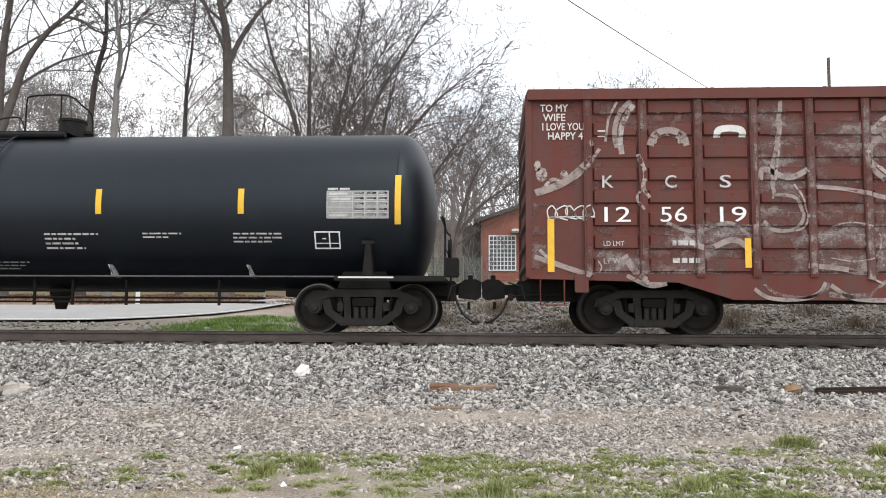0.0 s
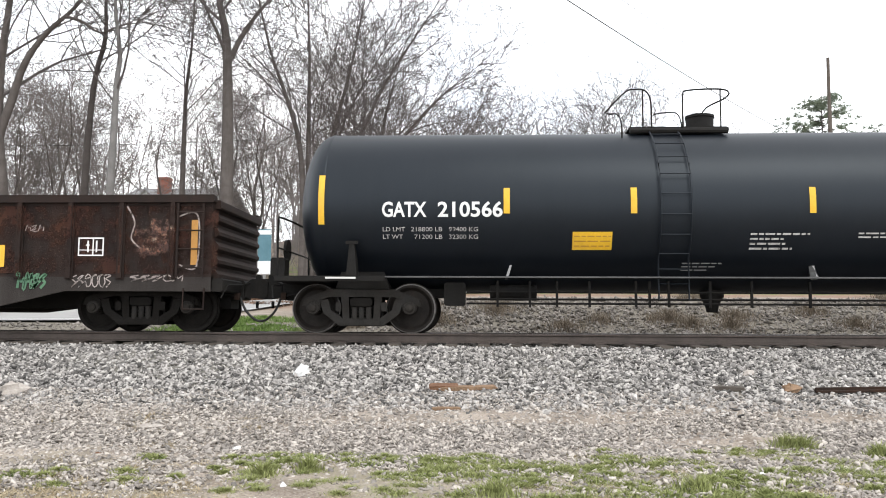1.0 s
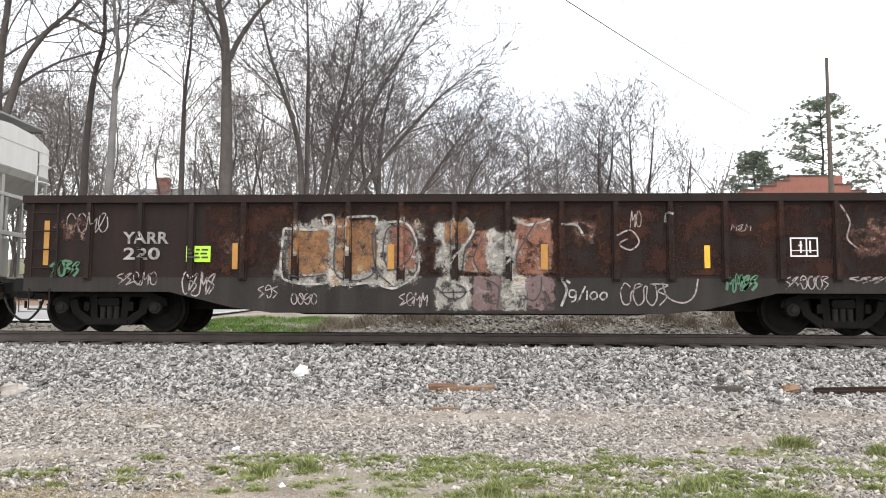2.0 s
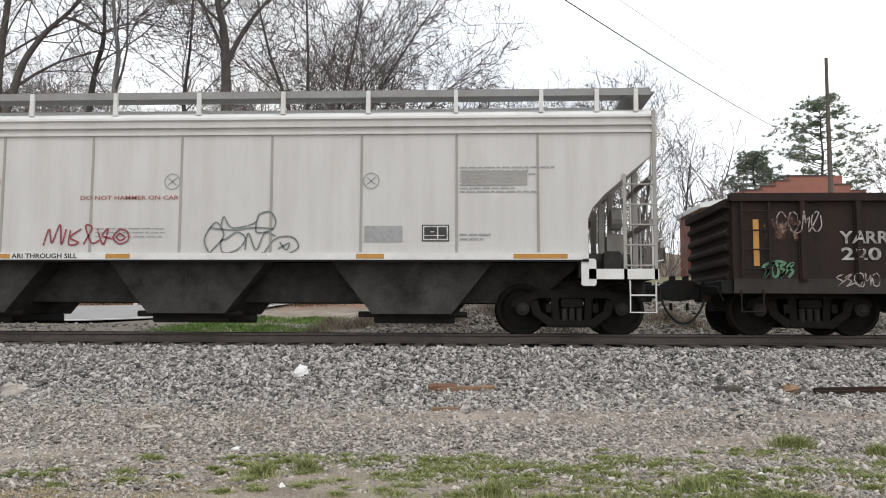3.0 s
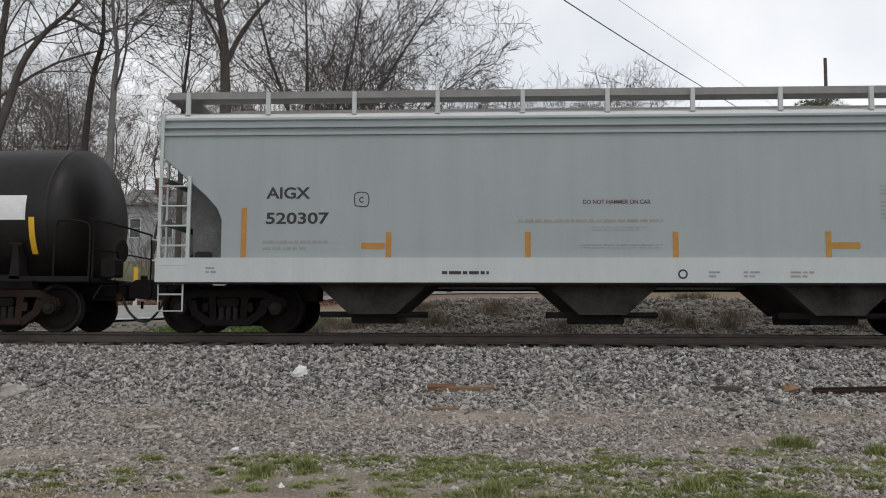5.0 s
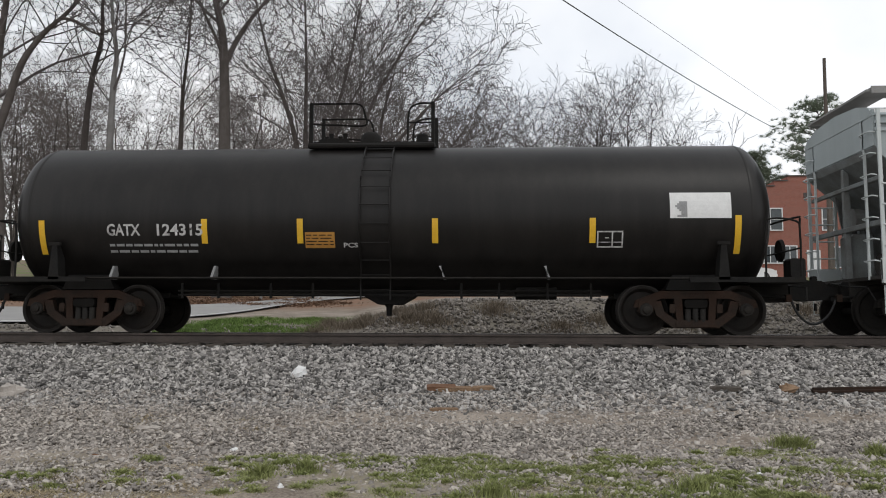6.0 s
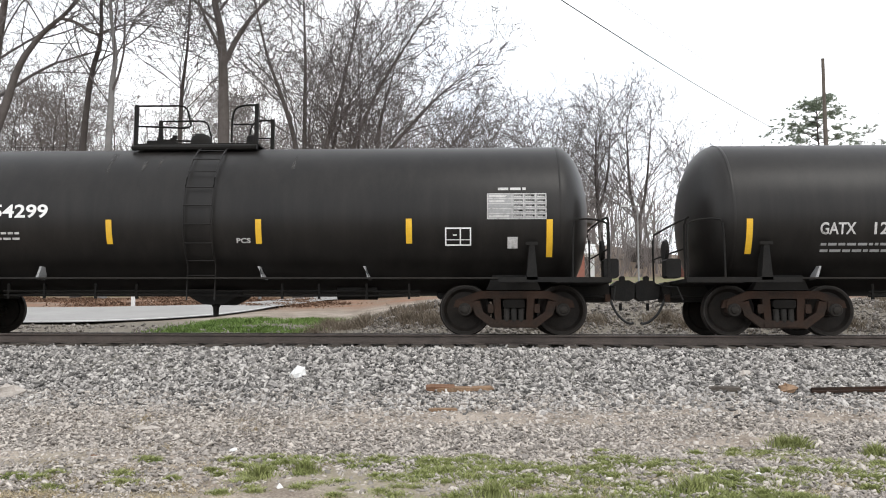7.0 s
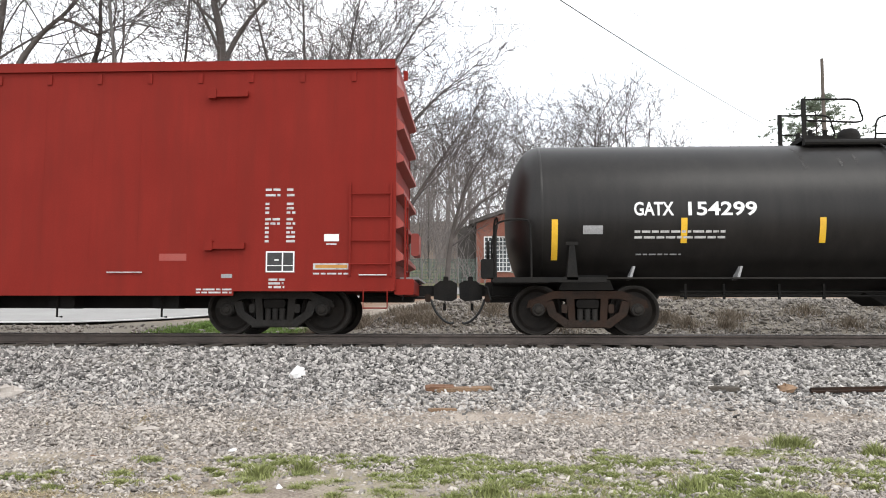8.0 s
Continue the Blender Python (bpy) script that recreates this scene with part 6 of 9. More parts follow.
# ---------------------------------------------------------------- brown gondola
def build_gondola():
    car = thing("gondola_car", "rusty dark brown gondola covered in graffiti", "gondola car", "cars of the freight train")
    xc, half = -25.83, 8.12
    CARS.append((car, xc))
    posts = [half - 0.72 - 0.955 * i for i in range(16)]

    def surf(x, z):
        if z > 2.36:
            return -1.53
        if z > 0.98 and any(abs(x - p) < 0.05 for p in posts):
            return -1.52
        return -1.45
    for s in (-1, 1):
        part("side_wall", G().box(-half, half, s * 1.44, s * 1.39, 0.80, 2.44), GON_BROWN, car)
        part("top_chord", G().box(-half - 0.05, half + 0.05, s * 1.525 if s < 0 else 1.36, -1.36 if s < 0 else 1.525, 2.36, 2.50, 0.02), GON_BROWN, car)
        part("side_sill", G().prism([(-half, 1.0), (-half, 0.74), (-half + 2.7, 0.74), (-half + 3.9, 0.46), (-half + 4.6, 0.37), (half - 4.6, 0.37), (half - 3.9, 0.46), (half - 2.7, 0.74), (half, 0.74), (half, 1.0)], s * 1.448, s * 1.40), GON_DUST, car, "dusty grey-brown sill plate")
        for p in posts:
            part("side_post", G().prism([(p - 0.075, 0.95), (p + 0.075, 0.95), (p + 0.06, 2.37), (p - 0.06, 2.37)], s * 1.44, s * 1.48).prism([(p - 0.045, 0.98), (p + 0.045, 0.98), (p + 0.04, 2.36), (p - 0.04, 2.36)], s * 1.478, s * 1.52), GON_BROWN, car)
    part("floor_plate", G().box(-half, half, -1.4, 1.4, 0.92, 1.0), GON_BROWN, car)
    part("centre_sill", G().box(-half, half, -0.25, 0.25, 0.45, 0.95), BLACK_STEEL, car)
    for e in (-1, 1):
        x = e * half
        part("end_wall", G().box(min(x, x - e * 0.06), max(x, x - e * 0.06), -1.38, 1.38, 0.80, 2.36), GON_BROWN, car)
        part("end_cap", G().box(min(x - e * 0.06, x + e * 0.12), max(x - e * 0.06, x + e * 0.12), -1.36, 1.36, 2.26, 2.42, 0.02), GON_BROWN, car)
        for i in range(5):
            z = 0.95 + 0.26 * i
            part("end_rib", G().prism([(x, z), (x + e * 0.085, z + 0.05), (x + e * 0.09, z + 0.11), (x + e * 0.02, z + 0.19), (x, z + 0.20)], -1.32, 1.32), GON_BROWN, car)
        part("end_sill", G().box(min(x, x + e * 0.2), max(x, x + e * 0.2), -1.4, 1.4, 0.74, 0.98, 0.02), BLACK_STEEL, car)
        couple(car, x + e * 0.12, e, x + e * 0.62)
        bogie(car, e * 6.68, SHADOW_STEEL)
        part("sill_step", G().tube([(x - e * 0.12, -1.46, 0.8), (x - e * 0.12, -1.46, 0.42), (x - e * 0.5, -1.46, 0.42), (x - e * 0.5, -1.46, 0.8)], 0.018, 5), GON_BROWN, car)
        ladder(car, x - e * 0.62, x - e * 0.15, -1.50, 1.0, 2.35, 4, GON_BROWN, "grab_ladder")
    o = -xc
    # sprayed murals with ragged outlines
    def field(x0, x1, z0, z1, cut, mt, label, seed):
        g = G().patch(o + x0, o + x1, z0, z1, int((x1 - x0) / 0.025), 2, surf, 0.004 + 0.002 * seed)
        tagged(part("graffiti", g, mt, car, label, fix=False), kind="stuff")
    part("rust_bloom", G().patch(o - 30.6, o - 17.6, 1.06, 2.30, 360, 44, surf, 0.003, None), GON_RUST, car, "dark red rust bloom", fix=False)

    def blob(cx, cz, rx, rz, mt, label, power, seed):
        """One sprayed field with a worn edge and flaked gaps."""
        g = G().patch(o + cx - rx * 1.25, o + cx + rx * 1.25, cz - rz * 1.25, cz + rz * 1.25, int(rx * 80), 2, surf, 0.004 + 0.0008 * (seed - 10))
        tagged(part("graffiti", g, mt, car, label, fix=False), kind="stuff")
    blob(-27.94, 1.44, 1.27, 0.61, MURAL_PALE, 'pale grey-green sprayed ground', 5, 11)
    blob(-28.7, 1.47, 0.38, 0.42, MURAL_WARM, 'orange and ochre sprayed letter', 4, 12)
    blob(-27.85, 1.575, 0.38, 0.495, MURAL_WARM, 'orange and ochre sprayed letter', 4, 13)
    blob(-27.01, 1.56, 0.26, 0.41, MURAL_SALMON, 'salmon sprayed letter', 2.2, 14)
    blob(-26.065, 1.565, 0.365, 0.485, MURAL_PALE, 'white and orange sprayed fill', 3, 15)
    blob(-26.04, 1.81, 0.21, 0.21, MURAL_WARM, 'orange sprayed fill', 2.5, 16)
    blob(-25.63, 1.455, 0.26, 0.405, MURAL_SALMON, 'salmon sprayed letter', 2.5, 17)
    blob(-25.21, 1.455, 0.29, 0.405, MURAL_PALE, 'white sprayed letter', 2.5, 18)
    blob(-24.655, 1.565, 0.335, 0.515, MURAL_SALMON, 'salmon sprayed letter', 3, 19)
    blob(-26.065, 0.74, 0.345, 0.32, MURAL_PALE, 'greyed white sprayed fill', 6, 20)
    blob(-25.485, 0.74, 0.275, 0.32, MURAL_PINK, 'mauve sprayed fill', 5, 21)
    blob(-25, 0.74, 0.25, 0.32, MURAL_PALE, 'white sprayed fill', 5, 22)
    blob(-24.535, 0.74, 0.255, 0.32, MURAL_PINK, 'mauve sprayed fill', 5, 23)
    field(-30.5, -29.6, 1.15, 2.10, 0.10, MURAL_RUST, "dark rust-red sprayed tag", 3)
    field(-19.5, -18.1, 1.05, 2.35, 0.18, MURAL_RUST, "rust-orange sprayed tag", 4)
    field(-24.2, -23.3, 1.35, 2.25, 0.26, MURAL_RUST, "rust-orange sprayed tag", 5)
    field(-33.7, -32.5, 1.45, 2.35, 0.16, MURAL_RUST, "pale sprayed scrawl", 6)
    rng = random.Random(4)

    def loops(cx, cz, n, w, h):
        pts, x = [], cx
        for i in range(n):
            kind = rng.random()
            if kind < 0.4:
                a0 = rng.uniform(0, 6)
                pts += [(o + x + w * (0.5 + 0.45 * math.cos(a0 + a)), cz + h * math.sin(a0 + a)) for a in (0, 1.2, 2.4, 3.6, 4.8, 5.9)]
            elif kind < 0.7:
                pts += [(o + x, cz - h), (o + x + w * 0.3, cz + h), (o + x + w * 0.45, cz - h * 0.2), (o + x + w * 0.9, cz + h * rng.uniform(0.3, 1)), (o + x + w * 0.8, cz - h)]
            else:
                pts += [(o + x + w * 0.8, cz + h * 0.8), (o + x, cz + h * 0.3), (o + x + w * 0.7, cz - h * 0.2), (o + x + w * 0.1, cz - h)]
            x += w
        return pts
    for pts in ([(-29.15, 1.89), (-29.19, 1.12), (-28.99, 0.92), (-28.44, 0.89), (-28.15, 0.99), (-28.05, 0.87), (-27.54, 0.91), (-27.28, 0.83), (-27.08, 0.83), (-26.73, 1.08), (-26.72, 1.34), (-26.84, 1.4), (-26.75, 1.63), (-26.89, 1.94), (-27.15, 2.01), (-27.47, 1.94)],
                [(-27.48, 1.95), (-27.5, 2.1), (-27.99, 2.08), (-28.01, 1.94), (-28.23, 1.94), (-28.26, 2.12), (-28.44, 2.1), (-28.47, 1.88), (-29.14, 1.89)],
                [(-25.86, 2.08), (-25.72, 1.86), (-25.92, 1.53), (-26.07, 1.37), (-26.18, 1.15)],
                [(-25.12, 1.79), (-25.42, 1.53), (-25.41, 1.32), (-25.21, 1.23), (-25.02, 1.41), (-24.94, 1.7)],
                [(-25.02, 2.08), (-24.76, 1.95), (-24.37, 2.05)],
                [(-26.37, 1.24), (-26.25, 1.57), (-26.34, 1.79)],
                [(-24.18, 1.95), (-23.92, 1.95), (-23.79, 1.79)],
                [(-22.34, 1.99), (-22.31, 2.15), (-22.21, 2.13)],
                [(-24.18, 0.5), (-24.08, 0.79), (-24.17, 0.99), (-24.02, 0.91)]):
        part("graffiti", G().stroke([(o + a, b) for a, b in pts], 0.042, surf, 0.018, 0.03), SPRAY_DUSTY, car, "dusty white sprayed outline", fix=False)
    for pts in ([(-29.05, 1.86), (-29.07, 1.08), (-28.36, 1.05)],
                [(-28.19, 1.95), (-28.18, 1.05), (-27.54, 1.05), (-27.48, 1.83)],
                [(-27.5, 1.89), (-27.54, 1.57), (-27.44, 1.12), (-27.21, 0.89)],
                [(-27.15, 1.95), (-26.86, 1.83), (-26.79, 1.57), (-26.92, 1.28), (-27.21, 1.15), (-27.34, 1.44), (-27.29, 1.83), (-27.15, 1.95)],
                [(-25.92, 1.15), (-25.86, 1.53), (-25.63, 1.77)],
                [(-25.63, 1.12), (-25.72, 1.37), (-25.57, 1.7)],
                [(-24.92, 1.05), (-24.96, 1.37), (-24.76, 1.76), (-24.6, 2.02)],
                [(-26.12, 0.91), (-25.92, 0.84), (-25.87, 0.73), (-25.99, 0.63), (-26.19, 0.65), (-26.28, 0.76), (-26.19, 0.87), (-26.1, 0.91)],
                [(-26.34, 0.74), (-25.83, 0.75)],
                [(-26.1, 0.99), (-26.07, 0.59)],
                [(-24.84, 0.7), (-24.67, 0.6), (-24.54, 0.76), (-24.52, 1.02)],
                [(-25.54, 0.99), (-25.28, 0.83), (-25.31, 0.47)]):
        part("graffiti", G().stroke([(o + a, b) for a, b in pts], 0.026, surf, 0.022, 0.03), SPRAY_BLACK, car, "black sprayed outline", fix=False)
    for cx, cz, n, w, h, lw in ((-23.15, 0.72, 4, 0.22, 0.2, 0.035), (-20.3, 0.93, 6, 0.13, 0.12, 0.03), (-19.2, 0.98, 5, 0.2, 0.06, 0.03), (-32.2, 0.98, 5, 0.15, 0.12, 0.03), (-31.0, 0.9, 4, 0.16, 0.2, 0.04), (-21.2, 1.9, 3, 0.12, 0.06, 0.02), (-22.95, 2.05, 2, 0.1, 0.15, 0.02), (-27.05, 0.62, 4, 0.13, 0.12, 0.03), (-29.0, 0.62, 4, 0.12, 0.1, 0.03), (-29.6, 0.75, 3, 0.13, 0.12, 0.03), (-33.2, 2.0, 4, 0.2, 0.18, 0.03)):
        part("graffiti", G().stroke(loops(cx, cz, n, w, h), lw * 0.7, surf, 0.009, 0.04), SPRAY_PALE, car, "pale sprayed scrawl", fix=False)
    for pts in ([(-23.2, 1.75), (-22.95, 1.85), (-22.8, 1.65), (-22.95, 1.5), (-23.15, 1.6), (-23.0, 1.7)], [(-19.3, 2.3), (-19.15, 2.0), (-19.2, 1.7), (-19.0, 1.5)], [(-18.35, 2.1), (-17.98, 2.12), (-17.98, 1.2), (-18.3, 1.22)], [(-22.41, 0.92), (-22.31, 0.66), (-22.05, 0.57), (-21.86, 0.7), (-21.79, 0.99)]):
        part("graffiti", G().stroke([(o + a, b) for a, b in pts], 0.028, surf, 0.009, 0.04), SPRAY_PALE, car, "pale sprayed line", fix=False)
    for cx, cz in ((-21.3, 0.93), (-33.45, 1.16)):
        part("graffiti", G().stroke(loops(cx, cz, 4, 0.14, 0.14), 0.05, surf, 0.009, 0.04), SPRAY_GREEN, car, "dull green sprayed tag", fix=False)
    for pts in ([(0.12, 0.16), (0.03, 0.16), (0.02, 0.06), (0.11, 0.05), (0.13, 0.15), (0.12, 0.0), (0.05, -0.04)], [(0.16, -0.05), (0.30, 0.24)], [(0.32, 0.0), (0.33, 0.16)],
                [(0.43, 0.14), (0.38, 0.07), (0.42, 0.0), (0.50, 0.04), (0.49, 0.12), (0.43, 0.14)], [(0.60, 0.13), (0.55, 0.06), (0.60, 0.0), (0.67, 0.05), (0.66, 0.12), (0.60, 0.13)]):
        part("scrawl", G().stroke([(o - 24.05 + a, 0.62 + b) for a, b in pts], 0.03, flat(-1.45), 0.009, 0.02), SPRAY_DUSTY, car, "white sprayed figure", fix=False)
    write(car, "YARR", o - 32.12, 1.62, 0.21, LETTER_DULL, surf, 0.85)
    write(car, "220", o - 32.10, 1.33, 0.21, LETTER_DULL, surf, 0.68)
    p = part("lime_notice", G().patch(o - 30.93, o - 30.48, 1.28, 1.57, 1, 1, surf, 0.03), LIME, car, "lime green printed notice", fix=False)
    bars(p, o - 30.88, o - 30.52, 1.33, 1.54, 3, LETTER_BLACK, surf, 0.034, 4, 0.5, "notice_print", True)
    consolidated(car, o - 20.19, 1.38, 0.48, 0.34, surf)
    g = G()
    for x in (-20.02, -19.86):
        g.patch(o + x, o + x + 0.03, 1.45, 1.66, 1, 1, surf, 0.009)
    tagged(part("stencil_marks", g, LETTER_WHITE, car, fix=False), kind="stuff")
    strip(car, o - 21.62, 1.18, 1.58, surf, YELLOW, 0.10)
    strip(car, o - 18.03, 1.22, 2.04, surf, AMBER, 0.12)
    strip(car, o - 33.55, 1.22, 2.04, surf, AMBER, 0.10)
    strip(car, o - 30.03, 1.15, 1.62, surf, AMBER, 0.10, 0.03)
    strip(car, o - 24.47, 1.15, 1.60, surf, AMBER, 0.12, 0.03)
    strip(car, o - 27.20, 1.15, 1.60, surf, AMBER, 0.12, 0.03)


build_gondola()


# ---------------------------------------------------------------- covered hoppers
def hopper(xc, half, truck, paint, sill_paint, end_cut, label, roof_posts, deep_sill):
    """A three-bay covered hopper: cut-away ends with slope sheets, ladders, roof walks, chutes."""
    car = thing("hopper_car", label, "hopper car", "cars of the freight train")
    CARS.append((car, xc))
    zs = 0.90 if deep_sill else 1.30
    c0, c1 = end_cut
    rung_paint = sill_paint if deep_sill else HOP_TAN
    body = [(-half + c0, 1.36), (half - c0, 1.36), (half - c0, 2.05), (half - c0 + 0.08, 2.25), (half - c0 + 0.3, 2.50), (half - 0.06, 3.22), (half, 3.34), (half, 3.62), (-half, 3.62), (-half, 3.34), (-half + 0.06, 3.22), (-half + c0 - 0.3, 2.50), (-half + c0 - 0.08, 2.25), (-half + c0, 2.05)]
    part("body_shell", G().prism(body, -1.50, 1.50), paint, car)
    # top chord with two rolled ribs, sloped roof
    for s in (-1, 1):
        part("top_chord", G().along([(s * 1.44, 3.60), (s * 1.54, 3.60), (s * 1.54, 3.66), (s * 1.47, 3.675), (s * 1.47, 3.73), (s * 1.54, 3.74), (s * 1.54, 3.79), (s * 1.47, 3.805), (s * 1.47, 3.87), (s * 1.52, 3.89), (s * 1.44, 3.95)], -half, half), paint, car)
    part("roof", G().along([(-1.50, 3.88), (-1.33, 4.04), (-0.9, 4.18), (0, 4.24), (0.9, 4.18), (1.35, 4.05), (1.50, 3.88)], -half + 0.02, half - 0.02), ROOF_PAINT, car, "weathered roof sheet, light on it put into the paint")
    for e in (-1, 1):
        x = e * half
        grime_shade = HOP_SLOPE if deep_sill else (HOP_GRIME if e < 0 else HOP_TAN)
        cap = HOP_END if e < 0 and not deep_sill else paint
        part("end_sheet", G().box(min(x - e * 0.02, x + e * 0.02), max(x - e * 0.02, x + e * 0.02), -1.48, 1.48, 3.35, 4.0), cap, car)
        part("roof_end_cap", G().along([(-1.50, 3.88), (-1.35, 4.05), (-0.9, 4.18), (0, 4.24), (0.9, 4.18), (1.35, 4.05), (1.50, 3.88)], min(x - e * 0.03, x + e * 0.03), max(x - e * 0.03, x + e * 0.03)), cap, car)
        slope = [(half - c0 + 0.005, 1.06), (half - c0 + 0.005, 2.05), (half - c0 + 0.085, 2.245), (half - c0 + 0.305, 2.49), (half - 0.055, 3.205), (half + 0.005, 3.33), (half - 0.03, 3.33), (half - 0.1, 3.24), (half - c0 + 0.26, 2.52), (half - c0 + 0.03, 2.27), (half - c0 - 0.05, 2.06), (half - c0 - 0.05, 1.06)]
        part("slope_sheet", G().prism([(e * a, b) for a, b in slope], -1.495, 1.495), grime_shade, car)
        # end frame: corner ladders, platform, braces
        for s in (-1, 1):
            for xx in (x - e * 0.05, x - e * 0.58):
                top = 4.0 if xx == x - e * 0.05 else 2.85
                rail = part("ladder_rail", G().box(xx - 0.03, xx + 0.03, s * 1.53 - 0.02, s * 1.53 + 0.02, 0.98, top), rung_paint, car)
            for r in range(5):
                z = 1.22 + 0.36 * r
                part("rung", G().tube([(x - e * 0.05, s * 1.55, z), (x - e * 0.58, s * 1.55, z)], 0.017, 5), rung_paint, rail)
            rail = part("end_ladder_rail", G().box(x - 0.02, x + 0.02, s * 1.08 - 0.02, s * 1.08 + 0.02, 1.0, 4.0), sill_paint, car)
            for r in range(7):
                z = 1.30 + 0.38 * r
                part("grab_iron", G().tube(rounded([(x + e * 0.0, s * 1.50, z), (x + e * 0.09, s * 1.46, z + 0.02), (x + e * 0.09, s * 1.10, z + 0.02), (x, s * 1.06, z)], 2), 0.014, 5), sill_paint, rail)
            part("jacking_pad", G().box(x - e * (c0 + 0.0) - 0.13, x - e * (c0 + 0.0) + 0.13, s * 1.52 - 0.03, s * 1.52 + 0.03, 0.86, 1.34, 0.03), sill_paint, car)
            part("platform_sill", G().box(min(x, x - e * c0), max(x, x - e * c0), s * 1.52 - 0.03, s * 1.52 + 0.03, 0.98, 1.16 if not deep_sill else 1.34, 0.01), sill_paint, car)
            part("sill_step", G().tube([(x - e * 0.05, s * 1.5, 1.0), (x - e * 0.05, s * 1.5, 0.40), (x - e * 0.5, s * 1.5, 0.40), (x - e * 0.5, s * 1.5, 1.0)], 0.018, 5).tube([(x - e * 0.05, s * 1.5, 0.7), (x - e * 0.5, s * 1.5, 0.7)], 0.016, 5), sill_paint, car)
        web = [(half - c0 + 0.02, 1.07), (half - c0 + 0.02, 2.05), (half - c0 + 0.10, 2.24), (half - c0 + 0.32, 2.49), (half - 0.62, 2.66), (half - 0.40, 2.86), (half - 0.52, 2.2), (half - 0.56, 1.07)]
        # the web's dark colour includes the shade of the cut-away
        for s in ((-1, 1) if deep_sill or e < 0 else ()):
            part("end_gusset", G().prism([(e * a, b) for a, b in web], s * 1.16, s * 1.13), HOP_GRIME if not deep_sill else HOP_SHADED, car, "grimy, shade-darkened sheet inside the cut-away end")
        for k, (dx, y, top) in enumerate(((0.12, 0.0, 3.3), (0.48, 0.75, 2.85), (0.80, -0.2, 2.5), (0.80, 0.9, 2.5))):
            part("end_post", G().box(x - e * dx - 0.05, x - e * dx + 0.05, y - 0.05, y + 0.05, 1.0, top, 0.01), grime_shade, car)
        part("cross_tie", G().box(min(x - e * 0.06, x - e * 0.14), max(x - e * 0.06, x - e * 0.14), -1.45, 1.45, 1.95, 2.05, 0.01).box(min(x - e * 0.06, x - e * 0.14), max(x - e * 0.06, x - e * 0.14), -1.45, 1.45, 2.75, 2.83, 0.01), grime_shade, car)
        part("air_valve", G().box(min(x - e * 0.25, x - e * 0.65), max(x - e * 0.25, x - e * 0.65), 0.1, 0.6, 1.06, 1.95, 0.05).lathe([(-0.1, 0.0), (-0.1, 0.22), (0.1, 0.22), (0.1, 0.0)], 14, "x", (x - e * 0.45, 0.3, 2.25)), grime_shade, car)
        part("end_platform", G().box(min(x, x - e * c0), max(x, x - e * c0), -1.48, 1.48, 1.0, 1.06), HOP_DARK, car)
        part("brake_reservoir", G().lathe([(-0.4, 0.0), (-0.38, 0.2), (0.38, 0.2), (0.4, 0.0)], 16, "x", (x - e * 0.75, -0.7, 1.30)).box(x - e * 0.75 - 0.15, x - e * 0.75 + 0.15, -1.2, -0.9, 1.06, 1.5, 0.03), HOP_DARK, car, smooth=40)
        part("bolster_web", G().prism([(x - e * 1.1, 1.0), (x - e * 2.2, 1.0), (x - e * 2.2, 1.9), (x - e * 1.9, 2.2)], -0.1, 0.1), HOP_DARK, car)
        couple(car, x, e, x + e * 0.70)
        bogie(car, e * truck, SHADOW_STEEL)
        part("roof_end_walk", G().box(min(x - e * 0.50, x + e * 0.02), max(x - e * 0.50, x + e * 0.02), -1.30, 1.30, 4.37, 4.41), GREY_RAIL, car)
    # side sill
    for s in (-1, 1):
        if deep_sill:
            part("side_sill", G().box(-half, half, s * 1.50, s * 1.56, 0.92, 1.36, 0.012), sill_paint, car)
        else:
            part("side_sill", G().box(-half + c0, half - c0, s * 1.50, s * 1.55, 1.32, 1.44, 0.01), sill_paint, car)
        part("sill_lip", G().box(-half + (0 if deep_sill else c0), half - (0 if deep_sill else c0), s * 1.49, s * 1.57, 0.885 if deep_sill else 1.285, 0.918 if deep_sill else 1.318), BLACK_STEEL, car)
    for x0, x1 in (((-half, -half + 2.7), (half - 2.7, half)) if deep_sill else ((-half, half),)):
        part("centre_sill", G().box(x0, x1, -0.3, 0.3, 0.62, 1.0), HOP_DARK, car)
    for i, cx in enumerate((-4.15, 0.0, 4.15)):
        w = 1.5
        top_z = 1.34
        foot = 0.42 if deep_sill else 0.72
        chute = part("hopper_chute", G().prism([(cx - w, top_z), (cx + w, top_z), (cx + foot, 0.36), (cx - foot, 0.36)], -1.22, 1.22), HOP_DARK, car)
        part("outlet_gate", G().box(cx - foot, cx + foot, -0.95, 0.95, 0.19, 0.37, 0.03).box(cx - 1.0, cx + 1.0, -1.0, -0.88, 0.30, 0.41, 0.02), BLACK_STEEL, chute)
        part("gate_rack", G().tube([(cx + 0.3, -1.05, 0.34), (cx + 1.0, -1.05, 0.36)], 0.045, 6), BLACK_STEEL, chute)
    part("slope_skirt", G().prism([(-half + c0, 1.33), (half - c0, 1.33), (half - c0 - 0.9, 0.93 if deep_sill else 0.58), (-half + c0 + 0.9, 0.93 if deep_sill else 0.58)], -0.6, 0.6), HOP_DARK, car)
